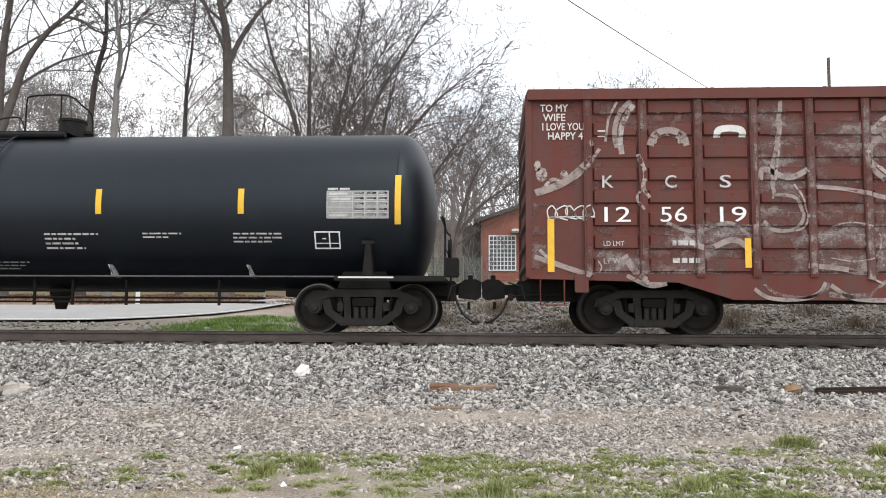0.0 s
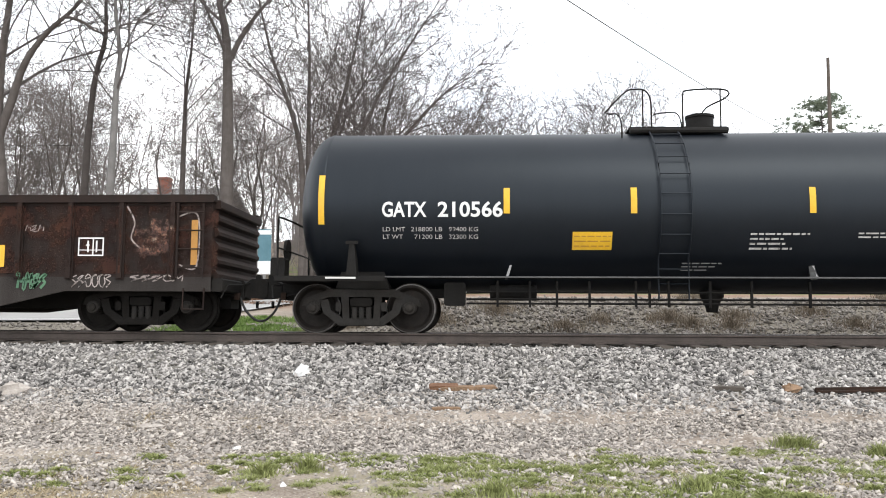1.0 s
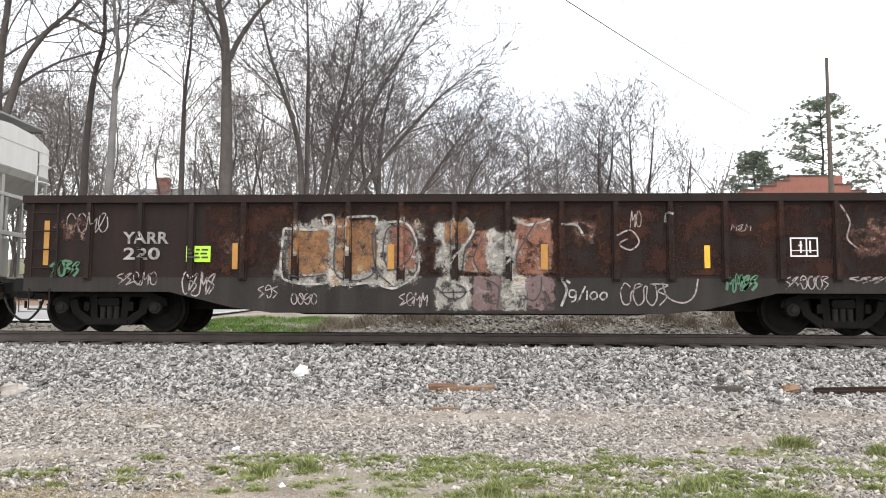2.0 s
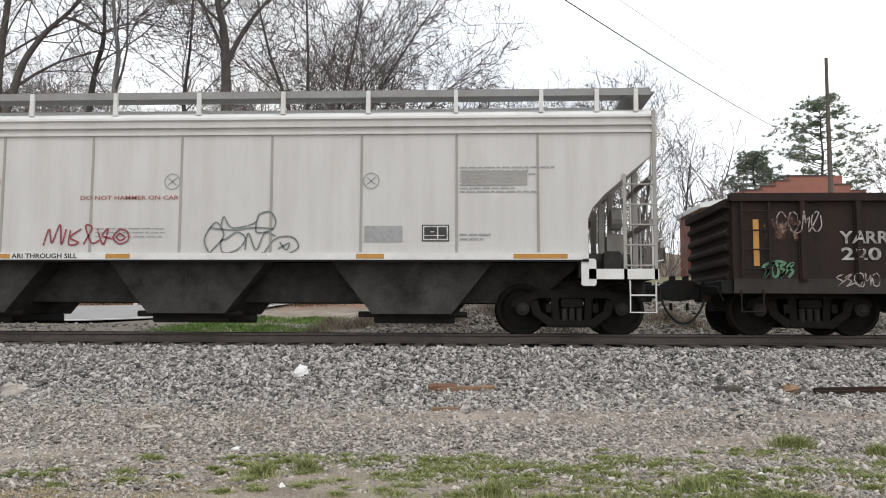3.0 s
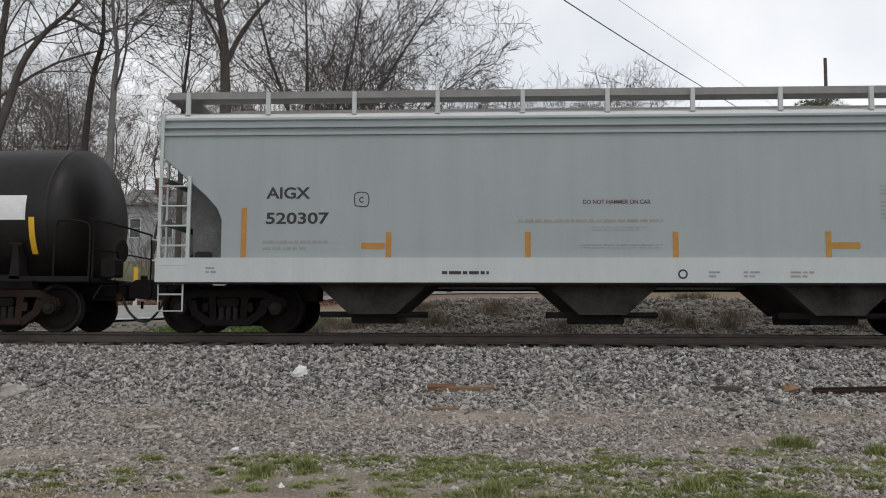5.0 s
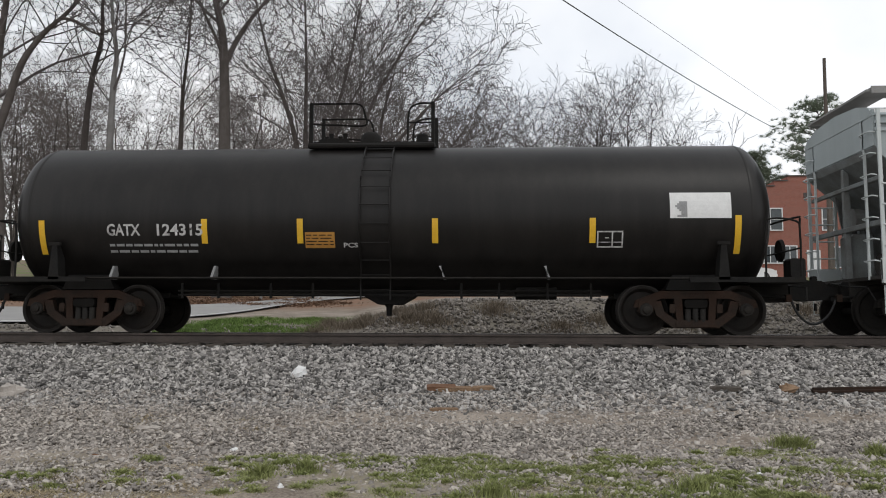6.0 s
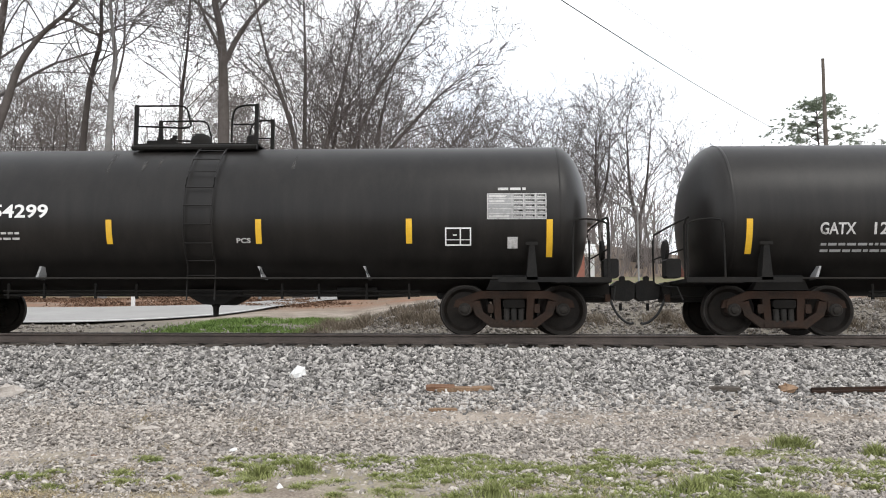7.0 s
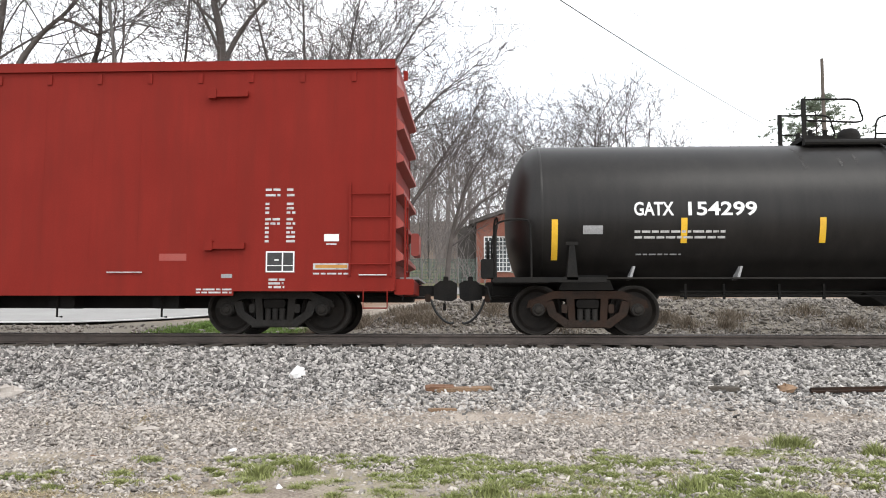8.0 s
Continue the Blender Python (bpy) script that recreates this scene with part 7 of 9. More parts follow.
    # roof walks with brackets
    for s in (-1, 1):
        part("roof_walk", G().box(-half + 0.05, half - 0.05, s * 1.02 - 0.3, s * 1.02 + 0.3, 4.40, 4.44), GREY_RAIL, car)
        part("walk_edge", G().box(-half + 0.05, half - 0.05, s * 1.34 - 0.012, s * 1.34 + 0.012, 4.33, 4.46), GREY_RAIL, car)
        for x in roof_posts:
            part("walk_bracket", G().prism([(x - 0.04, 4.02), (x + 0.04, 4.02), (x + 0.035, 4.44), (x - 0.035, 4.44)], s * 1.40, s * 1.34), sill_paint, car)
    part("hatch_trough", G().box(-half + 0.9, half - 0.9, -0.32, 0.32, 4.22, 4.38, 0.02), GREY_RAIL, car)
    return car


POSTS_D = [-8.40 + 0.02 + 1.59 * i for i in range(11)] + [8.25]
white_hop = hopper(-43.78, 8.52, 7.05, HOP_WHITE, WHITE_SILL, (1.22, 1.3), "off-white covered hopper with grimy end and graffiti", [-7.8, -6.2, -4.6, -3.0, -1.4, 0.18, 1.76, 3.34, 4.95, 6.5, 7.5, 8.2], False)
O = 43.78
side = flat(-1.50)
part("stained_panel", G().prism([(-7.30, 1.45), (O - 48.52, 1.45), (O - 48.52, 3.60), (-8.52, 3.60), (-8.52, 3.34), (-8.46, 3.22), (-7.60, 2.50), (-7.38, 2.25), (-7.30, 2.05)], -1.504, -1.499), HOP_TAN, white_hop, "grimy unwashed grey-tan paint")
part("stained_chord", G().along([(-1.50, 3.595), (-1.544, 3.595), (-1.544, 3.665), (-1.475, 3.68), (-1.475, 3.725), (-1.544, 3.736), (-1.544, 3.794), (-1.475, 3.81), (-1.475, 3.866), (-1.524, 3.893), (-1.46, 3.91), (-1.46, 3.60)], O - 52.30, O - 48.52), HOP_TAN, white_hop, "grimy unwashed top chord")
part("rust_stain", G().patch(O - 51.12, O - 50.0, 1.5, 3.0, 1, 1, side, 0.007), RUST_STAIN, white_hop, "brown rust stain", fix=False)
for x in (-50.3, -48.86, -47.18, -45.5, -43.84, -42.17, -40.53, -38.81, -37.36):
    part("side_seam", G().prism([(O + x - 0.02, 1.46), (O + x + 0.03, 1.46), (O + x + 0.02, 3.58), (O + x - 0.02, 3.58)], -1.512, -1.49), HOP_TAN, white_hop)
write(white_hop, "CEFX", O - 50.19, 2.50, 0.22, LETTER_BLACK, side, 0.80, 0.008)
write(white_hop, "73036", O - 50.19, 2.13, 0.24, LETTER_BLACK, side, 1.03, 0.008)
bars(white_hop, O - 50.1, O - 49.4, 1.68, 1.83, 2, LETTER_GREY, side, 0.008, 3, 0.5, full=True)
plate = part("class_plate", G().patch(O - 48.76, O - 48.53, 2.40, 2.63, 1, 1, side, 0.016), LETTER_WHITE, white_hop, fix=False)
write(plate, "C", O - 48.68, 2.44, 0.10, LETTER_BLACK, side, 0.08, 0.020)
for x in (-47.38, -44.0, -40.35):
    g = G()
    ring = [(O + x + 0.14 * math.cos(a), 2.75 + 0.14 * math.sin(a)) for a in [2 * math.pi * i / 16 for i in range(17)]]
    g.stroke(ring, 0.022, side, 0.008, 0.03)
    g.stroke([(O + x - 0.08, 2.68), (O + x + 0.08, 2.82)], 0.02, side, 0.008).stroke([(O + x - 0.08, 2.82), (O + x + 0.08, 2.68)], 0.02, side, 0.008)
    part("no_entry_mark", g, LETTER_RED if x < -47 else LETTER_GREY, white_hop, fix=False)
write(white_hop, "DO NOT HAMMER ON CAR", O - 45.70, 2.42, 0.075, LETTER_RED, side, 1.83, 0.014, weight=0.012)
bars(white_hop, O - 45.4, O - 44.1, 1.72, 1.94, 3, LETTER_GREY, side, 0.014, 5, 0.25, full=True)
g = G()
rg = random.Random(8)
for i, pts in enumerate([[(0, 0), (0.08, 0.22), (0.14, 0), (0.02, 0.08)], [(0.2, 0), (0.2, 0.2), (0.34, 0), (0.34, 0.2)], [(0.38, 0.22), (0.6, 0.26)], [(0.48, 0.25), (0.46, 0.02)], [(0.6, 0.24), (0.6, 0.02), (0.62, 0.12), (0.72, 0.14), (0.72, 0.0)], [(0.78, 0.12), (0.9, 0.22), (0.94, 0.08), (0.82, 0.06), (0.78, 0.12)], [(0.98, 0.24), (0.94, 0.02), (1.05, 0.05)], [(1.0, 0.3), (1.16, 0.16)], [(1.08, 0.34), (1.1, 0.14)], [(1.02, 0.2), (1.18, 0.28)]]):
    g.stroke([(O - 48.72 + a, 1.66 + b + a * 0.08) for a, b in pts], 0.03, side, 0.015, 0.03)
part("graffiti", g, SPRAY_BLACK, white_hop, "jagged black sprayed tag", fix=False)
g = G()
for pts in [[(0, 0), (0.1, 0.3), (0.16, 0.05), (0.3, 0.38), (0.34, 0.02), (0.42, 0.3)], [(0.5, 0.28), (0.48, 0.02), (0.66, 0.05), (0.5, 0.15), (0.7, 0.3)], [(0.75, 0.02), (0.9, 0.32), (0.78, 0.36), (0.9, 0.05), (1.05, 0.1)], [(1.0, 0.3), (1.12, 0.02), (1.2, 0.3), (1.1, 0.18), (1.28, 0.12)], [(1.42, 0.3), (1.3, 0.15), (1.42, 0.03), (1.58, 0.1), (1.56, 0.25), (1.42, 0.3)], [(1.42, 0.22), (1.36, 0.15), (1.44, 0.09), (1.52, 0.15), (1.42, 0.22)]]:
    g.stroke([(O - 46.36 + a, 1.58 + b) for a, b in pts], 0.032, side, 0.015, 0.03)
part("graffiti", g, SPRAY_RED, white_hop, "dark red sprayed tag", fix=False)
g = G()
for pts in [[(0.1, 0.02), (0.0, 0.3), (0.2, 0.6), (0.35, 0.35), (0.15, 0.1), (0.1, 0.02)], [(0.3, 0.55), (0.35, 0.7), (0.5, 0.5), (0.9, 0.58), (1.0, 0.75), (1.2, 0.78), (1.3, 0.6), (1.2, 0.45), (0.95, 0.42), (0.95, 0.62)], [(0.4, 0.3), (0.6, 0.42), (0.75, 0.3), (0.6, 0.1), (0.35, 0.05), (0.3, 0.25), (0.4, 0.3)], [(0.75, 0.1), (0.8, 0.4), (0.95, 0.1), (1.1, 0.4), (1.3, 0.35)], [(1.1, 0.05), (1.3, 0.3), (1.6, 0.33), (1.72, 0.15), (1.5, 0.02), (1.2, 0.0), (1.05, 0.05)], [(1.35, 0.12), (1.55, 0.22), (1.5, 0.1), (1.38, 0.24)], [(0.1, 0.5), (0.5, 0.46), (0.9, 0.5), (1.25, 0.48)]]:
    g.stroke([(O - 43.37 + a, 1.40 + b) for a, b in pts], 0.03, side, 0.015, 0.03)
part("graffiti", g, SPRAY_GREY, white_hop, "grey-green bubble-letter tag", fix=False)
bars(white_hop, O - 38.75, O - 37.05, 2.52, 3.02, 8, LETTER_GREY, side, 0.014, 9, 0.4)
part("faded_panel", G().patch(O - 38.72, O - 37.55, 2.66, 2.92, 1, 1, side, 0.010), HOP_TAN, white_hop, fix=False)
part("faded_panel", G().patch(O - 40.46, O - 39.78, 1.64, 1.93, 1, 1, side, 0.010), LETTER_GREY, white_hop, "grey data panel", fix=False)
part("stencil_field", G().patch(O - 39.43, O - 38.94, 1.65, 1.95, 1, 1, side, 0.010), LETTER_BLACK, white_hop, fix=False)
consolidated(white_hop, O - 39.41, 1.67, 0.45, 0.26, side, LETTER_WORN, 0.016)
bars(white_hop, O - 38.75, O - 38.2, 1.66, 1.82, 2, LETTER_GREY, side, 0.014, 11, 0.4)
part("faded_panel", G().patch(O - 50.86, O - 50.5, 1.55, 1.72, 1, 1, side, 0.010), LETTER_GREY, white_hop, fix=False)
for x0, x1 in ((-50.8, -49.95), (-47.4, -46.95), (-45.17, -44.72), (-40.6, -40.1), (-37.80, -36.85)):
    part("sill_reflector", G().box(O + x0, O + x1, -1.556, -1.548, 1.34, 1.425), AMBER, white_hop, "amber reflective strip")
write(white_hop, "ARI THROUGH SILL", O - 46.92, 1.345, 0.085, LETTER_BLACK, flat(-1.55), 1.22, 0.004)

blue_hop = hopper(-61.78, 8.05, 6.85, HOP_BLUE, HOP_SILL, (1.18, 1.3), "clean pale grey-blue covered hopper with deep side sill", [-7.6, -6.1, -4.5, -2.97, -1.42, 0.11, 1.63, 3.18, 4.77, 6.35, 7.34], True)
O = 61.78
side = flat(-1.50)
write(blue_hop, "DO NOT HAMMER ON CAR", O - 62.15, 2.32, 0.075, LETTER_MAROON, side, 1.19, 0.005, weight=0.02)
write(blue_hop, "AIGX", O - 67.84, 2.44, 0.20, LETTER_BLACK, side, 0.80, 0.005)
write(blue_hop, "520307", O - 67.84, 1.98, 0.20, LETTER_BLACK, side, 1.15, 0.005)
bars(blue_hop, O - 67.9, O - 66.7, 1.48, 1.72, 2, LETTER_GREY, side, 0.005, 2, 0.4)
bars(blue_hop, O - 63.3, O - 60.75, 1.98, 2.06, 1, HOP_TAN, side, 0.005, 3, 0.6, full=True)
bars(blue_hop, O - 62.0, O - 61.05, 1.84, 1.93, 2, LETTER_GREY, side, 0.005, 4, 0.35)
bars(blue_hop, O - 62.2, O - 60.75, 1.52, 1.62, 2, LETTER_GREY, side, 0.005, 5, 0.35)
bars(blue_hop, O - 57.0, O - 56.65, 2.46, 2.66, 3, LETTER_GREY, side, 0.005, 6, 0.4)
bars(blue_hop, O - 57.0, O - 56.42, 2.02, 2.38, 5, LETTER_GREY, side, 0.005, 7, 0.4)
part("stencil_field", G().patch(O - 56.13, O - 55.72, 1.53, 1.74, 1, 1, side, 0.005), LETTER_BLACK, blue_hop, fix=False)
consolidated(blue_hop, O - 56.11, 1.55, 0.38, 0.18, side, LETTER_WORN, 0.010)
part("class_plate", G().stroke([(O - 66.22, 2.30), (O - 66.0, 2.30), (O - 66.0, 2.52), (O - 66.22, 2.52), (O - 66.22, 2.30)], 0.018, side, 0.005, 0.03), LETTER_BLACK, blue_hop, fix=False)
write(blue_hop, "C", O - 66.15, 2.36, 0.10, LETTER_BLACK, side, 0.08, 0.005)
part("sill_emblem", G().stroke([(O - 54.78 + 0.06 * math.cos(a), 1.15 + 0.085 * math.sin(a)) for a in [2 * math.pi * i / 16 for i in range(17)]], 0.025, flat(-1.56), 0.006, 0.03), LETTER_BLACK, blue_hop, fix=False)
part("sill_emblem", G().patch(O - 56.62, O - 56.32, 1.03, 1.10, 1, 1, flat(-1.56), 0.006), LETTER_BLACK, blue_hop, fix=False)
for x in (-68.24, -65.61, -63.13, -60.54, -57.91):
    strip(blue_hop, O + x, 1.37, 1.82 if x > -68 else 2.27, side, AMBER, 0.10, 0.005)
strip(blue_hop, O - 55.25, 1.36, 2.27, side, AMBER, 0.10, 0.005)
for x0, x1 in ((-57.85, -57.37), (-66.1, -65.68)):
    part("side_reflector", G().patch(O + x0, O + x1, 1.52, 1.63, 1, 1, side, 0.005), AMBER, blue_hop, fix=False)
sill_face = flat(-1.56)
bars(blue_hop, O - 64.65, O - 63.82, 1.05, 1.12, 1, LETTER_BLACK, sill_face, 0.004, 8, 0.8, full=True)
for x0, x1, z in ((-60.0, -59.8, 1.08), (-59.4, -59.1, 1.08), (-58.6, -58.2, 1.08), (-56.6, -56.2, 1.08), (-54.6, -54.45, 1.15), (-68.9, -68.7, 1.15)):
    bars(blue_hop, O + x0, O + x1, z - 0.08, z + 0.06, 2, LETTER_GREY, sill_face, 0.004, int(x0 * 10), 0.5)
ring = [(O - 60.44 + 0.07 * math.cos(a), 1.07 + 0.07 * math.sin(a)) for a in [2 * math.pi * i / 12 for i in range(13)]]
part("round_mark", G().stroke(ring, 0.03, sill_face, 0.004, 0.03), LETTER_BLACK, blue_hop, fix=False)


# ---------------------------------------------------------------- trees
def seg_mesh(name, segs, material, smooth=True):
    """Tapered limbs from (p0, p1, r0, r1, sides)."""
    vs, fs, k = [], [], 0
    for p0, p1, r0, r1, n in segs:
        d = p1 - p0
        if d.length < 1e-6:
            continue
        d = d.normalized()
        a = d.cross(Vector((0.31, 0.95, 0.05))).normalized()
        b = d.cross(a)
        for p, r in ((p0, r0), (p1, r1)):
            for j in range(n):
                w = 2 * math.pi * j / n
                q = p + a * (math.cos(w) * r) + b * (math.sin(w) * r)
                vs.append((q.x, q.y, q.z))
        for j in range(n):
            fs.append((k + j, k + (j + 1) % n, k + n + (j + 1) % n, k + n + j))
        k += 2 * n
    me = bpy.data.meshes.new(name)
    me.from_pydata(vs, [], fs)
    me.materials.append(material)
    if smooth:
        me.polygons.foreach_set("use_smooth", [True] * len(me.polygons))
    me.update()
    return me


def limb(rng, segs, p, d, length, r, depth, up=0.08, kids=3, wild=0.44, thin=0.006):
    """Grows one limb that bends one way and, on it, smaller ones in turn."""
    steps = 5 if depth > 1 else (4 if depth == 1 else 3)
    step = length / steps
    sides = 6 if r > 0.06 else (4 if r > 0.025 else 3)
    bend = Vector((rng.gauss(0, wild), rng.gauss(0, wild), rng.gauss(0, wild * 0.7) + up * 1.8))
    turn = rng.uniform(0, 2 * math.pi)
    for i in range(steps):
        d = (d + bend * 0.17 + Vector((rng.gauss(0, wild), rng.gauss(0, wild), rng.gauss(0, wild))) * 0.24).normalized()
        q = p + d * step
        r1 = max(r * (1 - 0.66 / steps), thin)
        segs.append((p, q, r, r1, sides))
        p, r = q, r1
        if depth > 0 and i > 0:
            a = d.cross(Vector((0.31, 0.95, 0.05))).normalized()
            b = d.cross(a)
            for _ in range(2 if rng.random() < 0.07 else 1):
                turn += 2.4 + rng.gauss(0, 0.35)
                side = a * math.cos(turn) + b * math.sin(turn)
                nd = (d * rng.uniform(0.6, 0.95) + side * rng.uniform(0.5, 0.9)).normalized()
                limb(rng, segs, p, nd, length * rng.uniform(0.46, 0.74) * (1.1 - 0.3 * i / steps), max(r * rng.uniform(0.55, 0.82), thin), depth - 1, up, kids, wild, thin)


def bare_tree(label, x, y, path, r, seed, bark, depth=3, first=0.35, spread=0.7, limbs=14, reach=0.34, stems=(), thin=0.0115, kids=3):
    """A leafless tree. path: (dx, z) points of the trunk above its foot."""
    rng = random.Random(seed)
    z0 = height(x, y) - 0.25
    tree = tagged(new("tree"), label, "tree", "bare trees behind the track")
    tree.location = (x, y, z0)
    trunk, crown = [], []

    def stem(pts, r0, count):
        pts = [Vector((a, b, c)) for a, b, c in smooth3(pts)]
        n, total = len(pts) - 1, pts[-1].z
        for i in range(n):
            ra, rb = r0 * (1 - 0.80 * i / n), r0 * (1 - 0.80 * (i + 1) / n)
            trunk.append((pts[i], pts[i + 1] + (pts[i + 1] - pts[i]) * 0.04, ra * (1.35 if i == 0 and r0 == r else 1), rb, 9))
        for c in range(count):
            t = first + (1 - first) * (c + rng.random()) / count
            i = min(int(t * n), n - 1)
            p, d = pts[i].lerp(pts[i + 1], t * n - i), (pts[i + 1] - pts[i]).normalized()
            a = rng.uniform(0, 2 * math.pi)
            out = Vector((math.cos(a), math.sin(a), 0))
            nd = (d * rng.uniform(0.5, 1.0) + out * rng.uniform(spread * 0.6, spread * 1.3)).normalized()
            limb(rng, crown, p, nd, total * reach * rng.uniform(0.75, 1.25) * (1.15 - 0.45 * t), max(r0 * (1 - 0.8 * t) * rng.uniform(0.26, 0.48), 0.03), depth, kids=kids, thin=thin)
        limb(rng, crown, pts[-1], (pts[-1] - pts[-2]).normalized(), total * reach * 0.9, r0 * 0.2, depth, kids=kids, thin=thin)
    stem([(a, 0, b) for a, b in path], r, limbs)
    for pts, r0, count in stems:
        stem(pts, r0, count)
    t = new("trunk", seg_mesh("trunk", trunk, bark))
    t.parent = tree
    c = new("crown", seg_mesh("crown", crown, TWIG, False))
    c.parent = tree
    return tree


def smooth3(pts, n=4):
    out = []
    for i in range(len(pts) - 1):
        p0, p1, p2, p3 = (Vector(pts[min(max(i + d, 0), len(pts) - 1)]) for d in (-1, 0, 1, 2))
        for s in range(n):
            t = s / n
            out.append(tuple(0.5 * (2 * p1 + (p2 - p0) * t + (2 * p0 - 5 * p1 + 4 * p2 - p3) * t * t + (3 * p1 - p0 - 3 * p2 + p3) * t ** 3)))
    return out + [tuple(pts[-1])]


bare_tree("large grey bare tree with a thick leaning limb", -23.5, 22, [(0, 0), (-0.1, 5), (-0.45, 8.4), (-0.5, 11.5), (-0.2, 15), (0.3, 20)], 0.40, 1, BARK, limbs=12, first=0.42, reach=0.30,
          stems=[([(-0.4, 0, 8.2), (0.1, 0.1, 10.0), (0.65, 0.2, 12.0), (1.6, 0.4, 13.6), (2.9, 0.6, 15.0), (4.8, 0.8, 17.6)], 0.24, 11),
                 ([(2.4, 0.5, 14.4), (3.2, 0.5, 14.2), (4.2, 0.6, 13.6), (5.2, 0.7, 14.0), (6.4, 0.8, 14.2)], 0.09, 8)])
bare_tree("slender dark bare tree with a leaning trunk", -20.45, 24, [(0, 0), (0.0, 5), (0.05, 8.4), (0.3, 11.6), (0.75, 13.8), (0.7, 16), (1.1, 20)], 0.23, 2, BARK_DARK, limbs=12, first=0.45, reach=0.30)
bare_tree("slender pale grey bare tree with a kinked trunk", -18.15, 22, [(0, 0), (0.0, 5), (0.05, 8), (0.1, 10.8), (0.2, 12.4), (-0.15, 15), (-0.1, 20)], 0.23, 3, BARK_PALE, limbs=12, first=0.42, reach=0.30)
bare_tree("thin bare tree with forked branches", -16.9, 28, [(0, 0), (0.0, 6), (0.0, 9.2), (0.05, 12), (0.25, 14.2), (0.4, 18.5)], 0.19, 4, BARK, limbs=18, first=0.40, reach=0.35)
bare_tree("tall straight bare tree that forks high up", -13.0, 24, [(0, 0), (-0.05, 5), (-0.1, 9), (-0.3, 13.5), (-0.8, 16), (-1.1, 20)], 0.42, 5, BARK, limbs=12, first=0.60, reach=0.35,
          stems=[([(-0.2, 0, 12.2), (0.25, 0.2, 13.4), (0.9, 0.3, 14.6), (1.9, 0.4, 16), (2.8, 0.5, 18)], 0.17, 8), ([(-0.15, 0, 12.4), (-0.7, -0.2, 13.8), (-1.5, -0.3, 15.6), (-2.1, -0.3, 18)], 0.11, 8)])
bare_tree("many-stemmed spreading bare tree", -9.6, 26, [(0, 0), (0, 5), (-0.25, 8.4), (-1.1, 11.2), (-1.9, 13.4), (-2.8, 17)], 0.20, 6, BARK, limbs=13, first=0.36, reach=0.34,
          stems=[([(0.2, 0, 0), (0.2, 0.3, 5), (0.15, 0.4, 9), (0.1, 0.5, 13), (-0.1, 0.6, 17)], 0.19, 13), ([(0.4, 0.2, 0), (0.9, 0.3, 5), (1.35, 0.4, 8.4), (2.3, 0.6, 12.4), (3.0, 0.8, 16.4)], 0.19, 13),
                 ([(0.6, 0, 0), (1.6, 0.3, 5), (2.6, 0.5, 8), (4.2, 0.8, 11.8), (6.4, 1, 15.4)], 0.19, 13), ([(0.8, 0, 0), (2.3, 0.3, 4.6), (4.1, 0.6, 7.4), (6.1, 0.9, 9.9), (7.7, 1.1, 11.6)], 0.19, 13),
                 ([(0.3, 0.2, 0), (1.2, 0.8, 6), (2.0, 1.2, 10), (4.4, 1.5, 14.6)], 0.13, 11)])
bare_tree("broad bare tree with many upswept branches", -5.6, 29, [(0, 0), (-0.2, 4), (-0.3, 7), (-0.1, 10), (0.5, 12.5)], 0.22, 7, BARK, limbs=14, first=0.28, reach=0.35,
          stems=[([(0, 0, 1.5), (1.2, 0.3, 4.5), (2.3, 0.5, 6.4), (3.6, 0.7, 8.4), (4.6, 0.8, 9.8)], 0.17, 12), ([(0, 0, 2.5), (-1.0, 0.3, 6), (-1.4, 0.5, 9), (-1.2, 0.7, 12)], 0.14, 10)])
bare_tree("spreading bare tree with a low curved limb", -1.9, 31, [(0, 0), (0.1, 2.4), (0.5, 4.6), (1.2, 6.8), (2.1, 8.4)], 0.18, 8, BARK, limbs=14, first=0.3, reach=0.41,
          stems=[([(0.3, 0, 3.5), (1.5, 0.2, 5.2), (3.0, 0.4, 6.4), (4.4, 0.6, 7.6)], 0.11, 10)])
bare_tree("tall bare tree beyond the clearing", 13.7, 74, [(0, 0), (-0.4, 6), (-0.7, 10.5), (-0.6, 15.5)], 0.34, 9, BARK_DARK, limbs=16, first=0.38, reach=0.41, thin=0.016,
          stems=[([(-0.5, 0, 7), (0.5, 0, 10), (1.0, 0, 16)], 0.20, 10)])
bare_tree("tall bare tree with a V-shaped fork", 17.6, 74, [(0, 0), (-0.1, 5), (-0.8, 9), (-1.1, 15)], 0.36, 10, BARK_DARK, limbs=14, first=0.38, reach=0.41, thin=0.016,
          stems=[([(-0.1, 0, 5), (0.9, 0, 9), (1.6, 0, 16)], 0.24, 12)])
bare_tree("slim pale bare tree beyond the cottage", 5.0, 70, [(0, 0), (0.1, 6), (0.0, 10), (-0.2, 14)], 0.24, 11, BARK, limbs=18, first=0.3, reach=0.43, thin=0.016)
bare_tree("slim bare tree beyond the cottage", 8.4, 74, [(0, 0), (0.1, 6), (0.0, 10), (-0.2, 14)], 0.24, 12, BARK, limbs=16, first=0.3, reach=0.43, thin=0.016)
bare_tree("bare tree with a clipped crown by the road", 37.8, 60, [(0, 0), (0.1, 4), (0.2, 7), (0.4, 9.5)], 0.24, 13, BARK_DARK, limbs=14, first=0.4, reach=0.49, thin=0.014)

